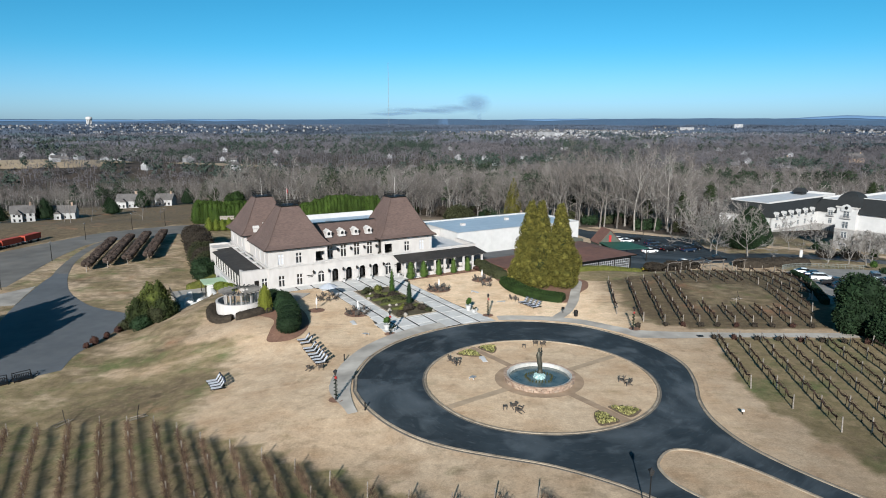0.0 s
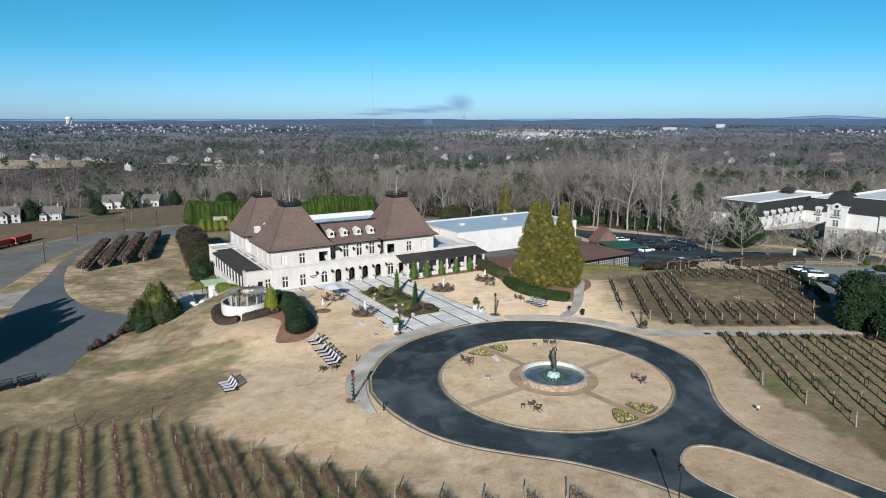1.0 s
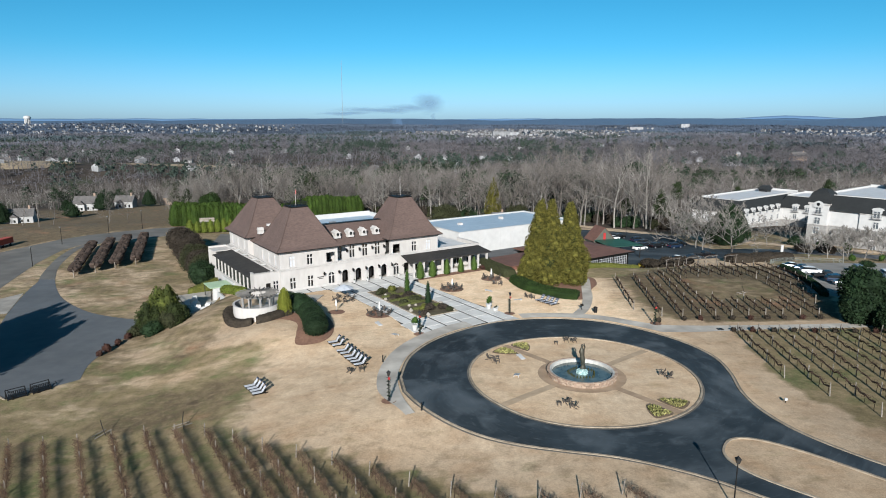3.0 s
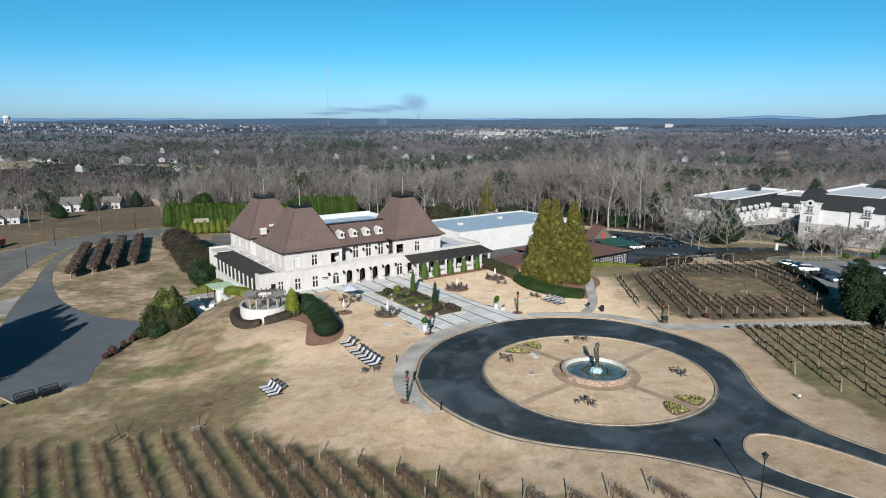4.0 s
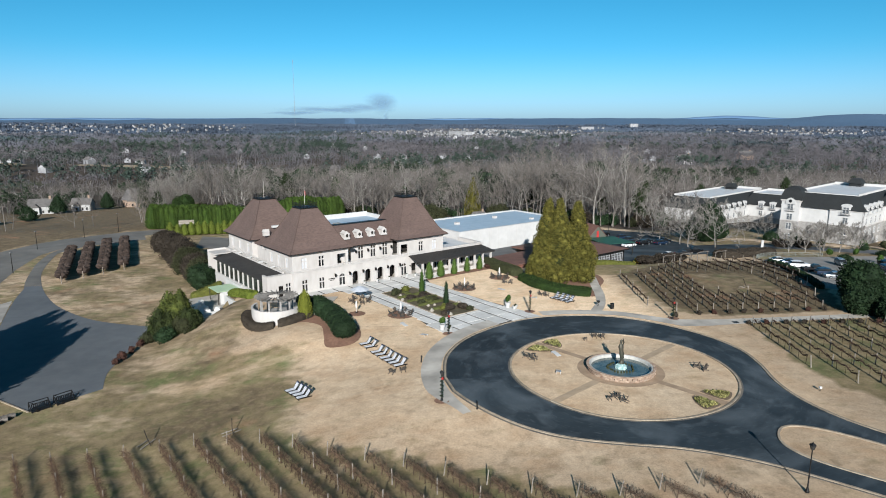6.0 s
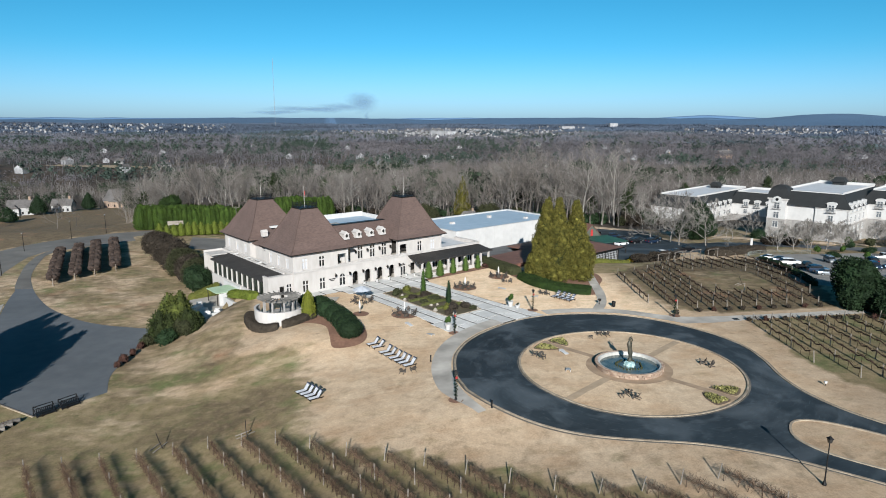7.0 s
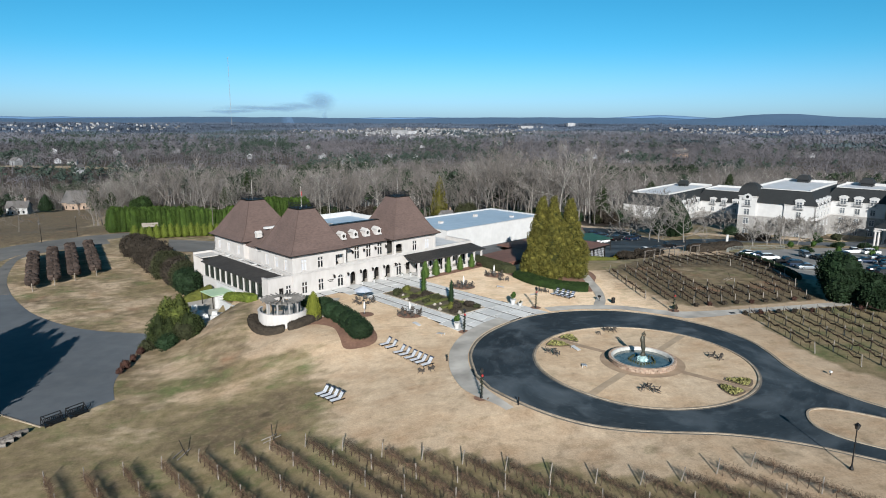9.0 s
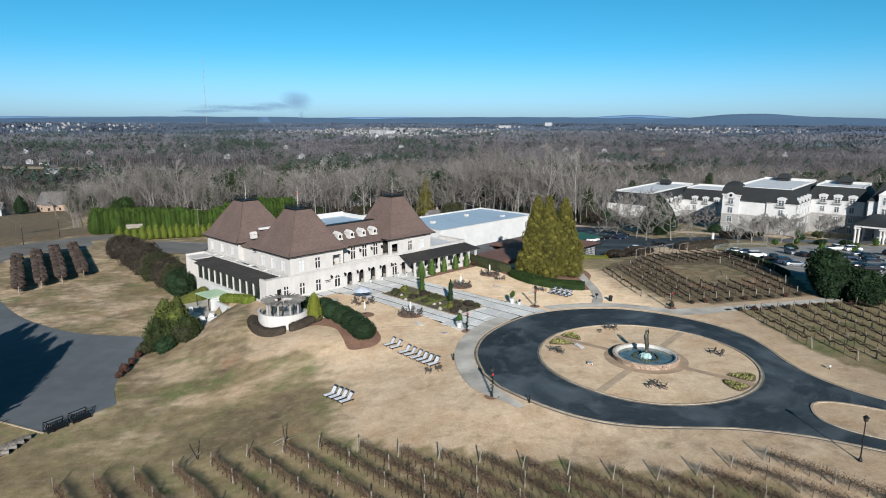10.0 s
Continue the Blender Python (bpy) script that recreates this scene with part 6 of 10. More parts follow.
for a, o in ((125, 1), (125, -1), (305, 1), (305, -1)):
    q = [ring_point(r, a + o * w) for r, w in ((14.4, 3.2), (14.4, 13.5), (13.6, 14.5), (12.0, 11.5), (11.0, 6.0), (11.6, 3.6))]
    q = smooth_line(q, 4, True)
    fb = thing("flower_bed", "small bed of pale yellow winter pansies edged with soil", "flower bed", group="fountain lawn beds")
    part("soil", draped(q, 0.05, cell=0.8), SOIL, fb)
    fl = Shape()
    cx, cy = sum(p[0] for p in q) / len(q), sum(p[1] for p in q) / len(q)
    for _ in range(2600):
        x, y = cx + rng.uniform(-3, 3), cy + rng.uniform(-3, 3)
        if inside(cx + (x - cx) * 1.2, cy + (y - cy) * 1.2, q):
            leaves_on(fl, Vector((x, y, ground(x, y) + 0.08)), Vector((0, 0, 1)), rng, 0.24, 0.09, 0.8)
    tagged(part("pansy_mass", fl, mat("pale_pansies_%d" % (a + o), (0.36, 0.33, 0.13), (0.13, 0.145, 0.045), 1.5, 0.9, island=0.6), fb), kind="stuff")

# ---- seats, tables, umbrellas ----
def adirondack():
    c = thing("garden_chair", "grey weathered wooden slat garden chair", "chair", pose(0, 0, -50))
    seat = Shape()
    for i in range(6):
        y = -0.32 + 0.105 * i
        z = 0.40 - 0.02 * i
        seat.slab(-0.27, y, z - 0.02, 0.27, y + 0.09, z, 0.004)
    pieces("seat_slat", seat, WOOD, c)
    for i in range(5):
        x = -0.22 + 0.11 * i
        h = 0.98 - 0.06 * abs(i - 2) ** 1.5
        part("back_slat", Shape().add([(x - 0.048, 0.22, 0.30), (x + 0.048, 0.22, 0.30), (x * 1.15 + 0.05, 0.52, h), (x * 1.15 - 0.05, 0.52, h), (x - 0.048, 0.25, 0.30), (x + 0.048, 0.25, 0.30), (x * 1.15 + 0.05, 0.55, h), (x * 1.15 - 0.05, 0.55, h)],
                                      [(0, 1, 2, 3), (7, 6, 5, 4), (0, 4, 5, 1), (1, 5, 6, 2), (2, 6, 7, 3), (3, 7, 4, 0)]), WOOD, c)
    for sx in (-1, 1):
        part("arm", Shape().slab(sx * 0.36 - 0.07, -0.38, 0.58, sx * 0.36 + 0.07, 0.36, 0.605, 0.004), WOOD, c)
        part("front_leg", Shape().box(sx * 0.33 - 0.035, -0.34, 0, sx * 0.33 + 0.035, -0.24, 0.58), WOOD, c)
        part("back_leg", Shape().add([(sx * 0.30 - 0.02, -0.3, 0.28), (sx * 0.30 + 0.02, -0.3, 0.28), (sx * 0.30 + 0.02, 0.6, 0), (sx * 0.30 - 0.02, 0.6, 0), (sx * 0.30 - 0.02, -0.3, 0.4), (sx * 0.30 + 0.02, -0.3, 0.4), (sx * 0.30 + 0.02, 0.6, 0.1), (sx * 0.30 - 0.02, 0.6, 0.1)], [(3, 2, 1, 0), (4, 5, 6, 7), (0, 1, 5, 4), (1, 2, 6, 5), (2, 3, 7, 6), (3, 0, 4, 7)]), WOOD, c)
    return c


CHAIR = adirondack()
chair_used = [False]


def put(src, used, m, label="", group=""):
    """The first use moves the pattern itself; later ones are copies."""
    if not used[0]:
        used[0] = True
        src.matrix_basis = m
        o = src
    else:
        o = copy_thing(src, m)
    return tagged(o, label, group=group)


def side_table(x, y):
    t = thing("side_table", "small weathered wooden side table on the lawn", "table", at(x, y), "side tables")
    top = Shape()
    for i in range(4):
        top.slab(-0.25 + 0.13 * i, -0.25, 0.46, -0.14 + 0.13 * i, 0.25, 0.49, 0.004)
    part("tabletop", top, WOOD, t)
    for sx in (-0.2, 0.2):
        for sy in (-0.2, 0.2):
            part("leg", Shape().box(sx - 0.03, sy - 0.03, 0, sx + 0.03, sy + 0.03, 0.46), WOOD, t)


for x, y, r in ((1.2, 87.2, 60), (1.9, 85.9, 40), (14.2, 94.2, 170), (15.3, 93.9, 190), (23.6, 80.1, 250), (24.1, 78.9, 280), (8.5, 72.2, 200), (9.0, 71.0, 230)):
    put(CHAIR, chair_used, at(x, y, r), group="chairs on the fountain lawn")
for x, y in ((12.3, 93.0), (7.4, 71.7), (2.3, 87.4)):
    side_table(x, y)
for x, y, r in ((-18.6, 85.0, 150), (-17.1, 85.2, 190), (8.4, 129.9, 20), (9.5, 129.3, 330), (13.2, 119.5, 40), (14.0, 118.6, 20)):
    put(CHAIR, chair_used, at(x, y, r), group="chairs on the lawn")


def closed_umbrella(x, y):
    u = thing("closed_umbrella", "furled white garden umbrella on a pole", "umbrella", at(x, y), "furled umbrellas")
    part("pole", Shape().tube([(0, 0, 0), (0, 0, 2.3)], 0.04, 6), WHITEPAINT, u)
    part("furled_canopy", Shape().lathe([(0.10, 0.9), (0.16, 1.05), (0.19, 1.4), (0.12, 1.95), (0.05, 2.2)], 10), WHITECLOTH, u)
    part("foot", Shape().lathe([(0.28, 0), (0.28, 0.06), (0.08, 0.12)], 12), DARKMETAL, u)


def seat_ring(x, y, n, r, name):
    solid("mulch_ring", draped([(x + (r + 0.7) * math.cos(0.4 * i), y + (r + 0.7) * math.sin(0.4 * i)) for i in range(16)], 0.035, cell=1.0), MULCH, "round mulch patch under the ring of chairs", "flower bed", kind="structure")
    t = thing("round_table", "low round dark wooden table with chairs round it", "table", at(x, y), "round tables")
    part("tabletop", Shape().lathe([(0.62, 0.42), (0.64, 0.45), (0.64, 0.48), (0.62, 0.5)], 16), WOOD, t)
    for i in range(4):
        a = math.pi / 2 * i + 0.4
        part("leg", Shape().box(-0.04, -0.04, 0, 0.04, 0.04, 0.42, pose(0.42 * math.cos(a), 0.42 * math.sin(a), 0)), WOOD, t)
    for i in range(n):
        a = 360 * i / n + 15
        put(CHAIR, chair_used, at(x + r * math.cos(radians(a)), y + r * math.sin(radians(a)), a - 90), group=name)


seat_ring(-15.2, 110.6, 7, 1.75, "chairs round a lawn table")
seat_ring(-0.9, 126.8, 8, 1.75, "chairs round a lawn table")
seat_ring(8.4, 134.8, 6, 1.6, "chairs round a lawn table")
for p in ((-15.2, 110.9), (-0.8, 127.0), (8.4, 135.0), (-23.0, 113.0)):
    closed_umbrella(*p)
solid("mulch_ring", draped([(-22.9 + 1.5 * math.cos(0.4 * i), 112.3 + 1.5 * math.sin(0.4 * i)) for i in range(16)], 0.035, cell=1.0), MULCH, "bare round mulch patch on the lawn", "flower bed", kind="structure")
for i in range(7):
    a = 360 * i / 7 + 25
    put(CHAIR, chair_used, at(-22.2 + 1.7 * math.cos(radians(a)), 120.0 + 1.7 * math.sin(radians(a)), a - 90), group="chairs round the open umbrella")
um = thing("open_umbrella", "open pale grey garden umbrella over a table", "umbrella", at(-22.2, 121.0))
part("pole", Shape().tube([(0, 0, 0), (0, 0, 2.75)], 0.04, 6), WOOD, um)
part("canopy", Shape().lathe([(1.85, 2.1), (1.83, 2.14), (0.9, 2.58), (0.06, 2.85)], 8), CANVAS, um)
for i in range(8):
    a = math.pi / 4 * i
    part("rib", Shape().tube([(0, 0, 2.7), (1.75 * math.cos(a), 1.75 * math.sin(a), 2.09)], 0.015, 4), WOOD, um)
part("foot", Shape().lathe([(0.32, 0), (0.32, 0.08), (0.08, 0.14)], 12), DARKMETAL, um)


def lounger(striped=False):
    l = thing("sun_lounger", "striped navy and white sun lounger with raised back" if striped else "white slatted sun lounger with raised back on the lawn", "lounger", pose(0, 0, -60))
    for sx in (-0.32, 0.32):
        part("side_rail", Shape().box(sx * 1.18 - 0.04, -1.05, 0.24, sx * 1.18 + 0.04, 0.95, 0.36), DARKMETAL, l)
        for y in (-0.85, 0.7):
            part("leg", Shape().box(sx - 0.03, y - 0.03, 0, sx + 0.03, y + 0.03, 0.26), DARKMETAL, l)
    for i in range(7):
        y = -0.98 + 0.185 * i
        part("slat", Shape().slab(-0.34, y, 0.33, 0.34, y + 0.16, 0.37, 0.008), NAVY if striped and i % 2 else SLING, l)
    for i in range(5):
        y, z = 0.30 + 0.115 * i, 0.38 + 0.165 * i
        part("back_slat", Shape().add([(-0.34, y, z), (0.34, y, z), (0.34, y + 0.105, z + 0.145), (-0.34, y + 0.105, z + 0.145), (-0.34, y + 0.04, z - 0.03), (0.34, y + 0.04, z - 0.03), (0.34, y + 0.145, z + 0.115), (-0.34, y + 0.145, z + 0.115)], [(0, 1, 2, 3), (7, 6, 5, 4), (0, 4, 5, 1), (1, 5, 6, 2), (2, 6, 7, 3), (3, 7, 4, 0)]), NAVY if striped and i % 2 else SLING, l)
    part("headrest", Shape().slab(-0.36, 0.80, 1.10, 0.36, 1.0, 1.22, 0.03), NAVY, l)
    part("back_prop", Shape().tube([(-0.37, 0.28, 0.36), (-0.37, 0.92, 1.24), (0.37, 0.92, 1.24), (0.37, 0.28, 0.36)], 0.035, 4), DARKMETAL, l)
    return l


L1, lu = lounger(), [False]
for x, y in ((-21.8, 96.2), (-21.1, 95.0), (-20.2, 92.9), (-19.6, 91.8), (-19.0, 90.5), (-18.4, 89.4), (-17.9, 88.3), (-17.3, 87.1)):
    put(L1, lu, at(x, y, -68 + rng.uniform(-4, 4)), group="sun loungers in a row")
for x, y in ((-32.1, 84.9), (-31.5, 83.9), (-30.9, 82.9), (-30.4, 81.8)):
    put(L1, lu, at(x, y, -66 + rng.uniform(-5, 5)), group="sun loungers in a foursome")
L2, lu2 = lounger(True), [False]
for x, y in ((15.2, 116.9), (15.9, 115.9), (16.5, 114.9), (17.1, 113.9)):
    put(L2, lu2, at(x, y, -62 + rng.uniform(-4, 4)), group="striped sun loungers")


def toss_board(x, y, rz):
    b = thing("toss_board", "white slanted lawn game board", "game board", at(x, y, rz), "lawn game boards")
    part("deck", Shape().add([(-0.35, -0.75, 0.06), (0.35, -0.75, 0.06), (0.35, 0.75, 0.34), (-0.35, 0.75, 0.34), (-0.35, -0.75, 0.02), (0.35, -0.75, 0.02), (0.35, 0.75, 0.30), (-0.35, 0.75, 0.30)], [(0, 1, 2, 3), (7, 6, 5, 4), (0, 4, 5, 1), (1, 5, 6, 2), (2, 6, 7, 3), (3, 7, 4, 0)]), WHITEPAINT, b)
    for sx in (-0.3, 0.3):
        part("leg", Shape().box(sx - 0.03, 0.6, 0, sx + 0.03, 0.68, 0.28), WHITEPAINT, b)


for x, y, r in ((5.8, 87.7, 20), (4.0, 81.2, 160), (-15.2, 104.6, 30), (-12.5, 99.0, 210), (6.4, 124.6, 70), (11.0, 117.6, 250)):
    toss_board(x, y, r)


# ---- lamps, bollards, planters ----
def street_lamp(x, y, h=3.9, festive=True, label="black iron post lamp wound with green garland and red bow"):
    l = thing("street_lamp", label, "lamp", at(x, y), "post lamps")
    part("base", Shape().lathe([(0.20, -0.2), (0.20, 0.12), (0.14, 0.3), (0.09, 0.5)], 10), BLACKIRON, l)
    part("pole", Shape().tube([(0, 0, 0.4), (0, 0, h - 0.55)], [0.07, 0.05], 8), BLACKIRON, l)
    lan = part("lantern", Shape().frustum((-0.12, -0.12, 0.12, 0.12), h - 0.55, (-0.2, -0.2, 0.2, 0.2), h - 0.12), GLASS, l)
    part("lantern_cap", Shape().frustum((-0.25, -0.25, 0.25, 0.25), h - 0.12, (-0.05, -0.05, 0.05, 0.05), h + 0.12).tube([(0, 0, h + 0.1), (0, 0, h + 0.25)], [0.03, 0.01], 5), BLACKIRON, lan)
    if festive:
        g = Shape()
        for i in range(260):
            t = i / 260
            a = t * 34
            leaves_on(g, Vector((0.1 * math.cos(a), 0.1 * math.sin(a), 0.5 + t * (h - 1.3))), Vector((math.cos(a), math.sin(a), 0)), rng, 0.17, 0.05)
        part("garland", g, DARKLEAF, l)
        part("bow", Shape().blob((0.06, -0.12, h - 0.85), 0.17, rng, 0.3, 1.0, 6, 4), REDPAINT, l)
    return l


for x, y in ((-13.2, 74.4), (-8.5, 99.0), (7.9, 109.1), (31.2, 101.2)):
    street_lamp(x, y)
street_lamp(17.7, 49.9, 4.9, False, "tall black iron post lamp beside the drive")
for x, y in ((-13.2, 74.4), (-8.5, 99.0), (7.9, 109.1), (31.6, 101.6)):
    solid("mulch_ring", draped([(x + 0.95 * math.cos(0.42 * i), y + 0.95 * math.sin(0.42 * i)) for i in range(15)], 0.11, cell=0.8), MULCH, "red mulch patch round a lamp base", "flower bed", kind="structure")
plant("shrub", bush_shape(rng, 0.55, 0.9, 5, 30, 0.18), BROWNHEDGE, "bare brown shrub beside the lamp", "shrub", at(32.4, 102.4))


def bollard(x, y, h=0.95):
    b = thing("bollard", "short black iron bollard by the kerb", "bollard", at(x, y), "bollards")
    part("post", Shape().lathe([(0.12, 0), (0.12, 0.1), (0.08, 0.16), (0.08, h - 0.1), (0.11, h - 0.08), (0.1, h), (0.02, h + 0.08)], 10), BLACKIRON, b)


for p in ((-9.3, 71.7), (-14.2, 87.8)):
    bollard(*p)


def planter(x, y, r, h, green=0.0):
    p = thing("planter", "white urn planter with a small clipped evergreen" if green else "white urn planter beside the court", "planter", at(x, y, dz=0.08), "white urn planters")
    part("urn", Shape().lathe([(r * 0.7, 0), (r * 0.72, 0.06), (r * 0.6, 0.12), (r * 0.85, h * 0.6), (r, h * 0.9), (r * 1.08, h), (r * 0.9, h), (r * 0.85, h - 0.08)], 14), WHITEPAINT, p)
    if green:
        part("plant", bush_shape(rng, green, green * 3.0, 7, 60, 0.14), HEDGE, p, m=pose(0, 0, h - 0.15))
    else:
        part("plant", bush_shape(rng, r * 0.7, 0.35, 4, 60, 0.1), OLIVESHRUB, p, m=pose(0, 0, h - 0.12))


for x, y, s in ((-9.2, 101.1, 1), (-8.2, 100.2, 0), (-7.9, 100.9, 0), (4.6, 112.2, 1), (5.9, 111.5, 0), (5.5, 110.9, 0)):
    planter(x, y, 0.55 if s else 0.38, 1.0 if s else 0.62, 0.62 if s else 0)
for c in (16.15, 19.25, 22.35, 27.0, 28.6):
    planter(*on_chateau(c, -0.55 - (0.9 if c > 28 else 0)), 0.3, 0.6)
for k, u in enumerate((29.6, 32.8, 36.6, 40.4, 44.2)):
    plant("conical_shrub", cone_shape(rng, 0.82 if k < 2 else 0.66, 3.8 - 0.12 * k, 60, 0.18, 0.6), VERANDAGREEN, "fresh green slim conical evergreen before the veranda", "shrub", at(*on_chateau(u, -5.2)), "evergreens along the veranda", short_stem())
vb = [on_chateau(u, v) for u, v in ((28.6, -6.2), (46, -6.4), (50, -6.8), (50, -4.3), (28.6, -4.2))]
solid("mulch_bed", draped(vb, 0.05, cell=1.5), MULCH, "narrow red-brown mulch bed before the veranda", "flower bed")
plant("shrub", bush_shape(rng, 1.2, 0.9, 8, 30, 0.18), REDSHRUB, "low russet shrub at the veranda's end", "shrub", at(*on_chateau(47, -5.4)))
bin_ = thing("litter_bin", "dark slatted litter bin beside the footway", "litter bin", at(23.4, 108.9))
part("drum", Shape().lathe([(0.30, 0), (0.33, 0.05), (0.36, 0.85), (0.38, 0.9)], 14), BLACKIRON, bin_)
part("lid", Shape().lathe([(0.39, 0.9), (0.36, 1.0), (0.12, 1.12)], 14), DARKMETAL, bin_)
bn = thing("bird_feeder", "small dark feeder box on a short post", "feeder", at(21.4, 110.6))
part("post", Shape().tube([(0, 0, 0), (0, 0, 0.8)], 0.05, 6), DARKMETAL, bn)
part("box", Shape().slab(-0.25, -0.2, 0.8, 0.25, 0.2, 1.15, 0.03), DARKMETAL, bn)

# ---- cedars and the hedge round them ----
def big_cedar(x, y, r, h, seed):
    q = random.Random(seed)
    s = Shape()
    for i in range(150):
        t = (i + 0.5) / 150
        z = h * (0.05 + 0.93 * t ** 1.12)
        reach = r * (1 - (z / h) ** 1.12) * (0.78 + 0.22 * min(1, z / 2.5)) * 1.06 + 0.10
        a = i * 2.39996
        rr = reach * q.uniform(0.70, 1.04)
        c = Vector((rr * 0.84 * math.cos(a), rr * 0.84 * math.sin(a), z))
        cr = max(0.30, 0.17 * reach + 0.36) * q.uniform(0.75, 1.25)
        out = Vector((math.cos(a), math.sin(a), 0))
        s.blob(c, cr * 0.75, q, 0.3, 1.05, 6, 4)
        for _ in range(int(4 * math.pi * cr * cr * 38)):
            d = rand_dir(q)
            if d.dot(out) < -0.2:
                continue
            leaves_on(s, c + Vector((d.x, d.y, d.z * 1.15)) * cr * q.uniform(0.8, 1.1), (d + Vector((0, 0, 0.5))).normalized(), q, 0.24, 0.075, 0.6)
    t = plant("cedar", s, CONIFER, "tall golden-green conical cedar on the lawn", "tree", at(x, y), "tall cedars", Shape().tube([(0, 0, -0.2), (0, 0, h * 0.7)], [0.45, 0.15], 8))
    # Dark core paints the shade that shows in gaps between the clumps.
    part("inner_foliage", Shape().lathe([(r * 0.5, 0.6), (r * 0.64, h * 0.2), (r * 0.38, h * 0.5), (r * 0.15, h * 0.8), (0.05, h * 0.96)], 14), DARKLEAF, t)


big_cedar(18.4, 132.4, 4.9, 17.6, 1)
big_cedar(20.2, 130.6, 4.6, 17.7, 2)
big_cedar(24.3, 130.8, 4.7, 17.2, 3)
solid("mulch_bed", draped(smooth_line([(11.5, 140), (12.2, 132), (14.5, 124.5), (19, 119.5), (24, 117.3), (27.5, 124.5), (30, 129), (30, 135), (22, 138)], 4, True), 0.05, cell=1.5), MULCH, "red pine-straw bed beneath the cedars", "flower bed")
solid("hedge", hedge_shape(smooth_line([(13.6, 133.2), (14.2, 128.4), (16.0, 124.0), (19.0, 120.6), (23.0, 118.4)], 5), 3.4, 1.45, rng, 40, 0.18), SCREEN, "curved clipped dark green hedge before the cedars", "hedge")
solid("hedge", hedge_shape(smooth_line([(8.4, 148.4), (9.6, 144), (11.4, 139.5), (13.0, 135.8)], 4), 3.0, 1.9, rng, 35, 0.18), OLIVESHRUB, "dull green clipped hedge by the tasting room", "hedge")
solid("hedge", hedge_shape(smooth_line([(30.5, 143.2), (37, 147), (43, 150.6), (48.4, 153.8)], 4), 1.6, 1.1, rng, 35, 0.16), YELLOWSHRUB, "low yellow-green hedge below the lattice windows", "hedge")

# ---- pool patio west of the chateau ----
patio = thing("sunken_patio", "sunken white-walled patio with pale green canopy", "patio", CH)
part("patio_floor", Shape().box(-15.5, 6.2, -4.4, -8.6, 22, -3.1).box(-8.6, 13.6, -4.4, -5.0, 22, -3.1), CONCRETE, patio)
part("retaining_wall", Shape().box(-15.9, 5.8, -5, -8.6, 6.2, -2.6).box(-8.6, 5.8, -5, -8.2, 13.2, -1.2).box(-8.6, 13.2, -5, -4.6, 13.6, -0.9).box(-5.0, 13.6, -5, -4.75, 22, 0.1), WHITEPAINT, patio)
part("coping_wall", Shape().slab(-13.9, 5.5, -4.6, -8.2, 5.9, -1.75, 0.05), WHITEPAINT, patio)
part("panel_wall", Shape().box(-9.3, 13.72, -3.1, -5.05, 13.86, -0.62), WHITEPAINT, patio)
part("canopy", Shape().box(-9.8, 13.8, -0.55, -5.1, 19.2, -0.42), PALEGREEN, patio)
for x, y in ((-9.6, 14.0), (-9.6, 19.0)):
    part("canopy_post", Shape().tube([(x, y, -3.1), (x, y, -0.55)], 0.09, 6), DARKMETAL, patio)
rail_ = Shape().box(-15.78, 6.2, -1.95, -15.70, 22, -1.88)
for i in range(20):
    rail_.tube([(-15.74, 6.3 + 0.82 * i, -3.2), (-15.74, 6.3 + 0.82 * i, -1.9)], 0.03, 4)
part("railing", rail_, DARKMETAL, patio)
for i, (u, v) in enumerate(((-13.8, 9), (-13.4, 11.4), (-14, 13.8), (-11.5, 9.2), (-12.5, 16))):
    w = thing("covered_table", "table stored under a white cover on the patio", "table", CH @ pose(u, v, -3.1, 0, 0, 20 * i), "covered patio tables")
    part("cover", Shape().frustum((-0.8, -0.6, 0.8, 0.6), 0, (-0.65, -0.45, 0.65, 0.45), 0.9).blob((0, 0, 0.85), 0.5, rng, 0.3, 0.4, 7, 4), WHITECLOTH, w)
for line, h, m_ in (([(-6.2, 3.8), (-6.6, 7), (-7.0, 10), (-7.0, 12.6)], 1.3, CYPRESS), ([(-12, 23.6), (-9, 23.6), (-5.6, 23.4)], 2.4, YELLOWSHRUB)):
    pts = smooth_line([on_chateau(*p) for p in line], 4)
    solid("hedge", hedge_shape(pts, 2.4, h, rng, 40, 0.18, 0.15), m_, "low bright green hedge over the sunken patio" if m_ is CYPRESS else "yellow-green hedge behind the patio canopy", "hedge", group="patio hedges")

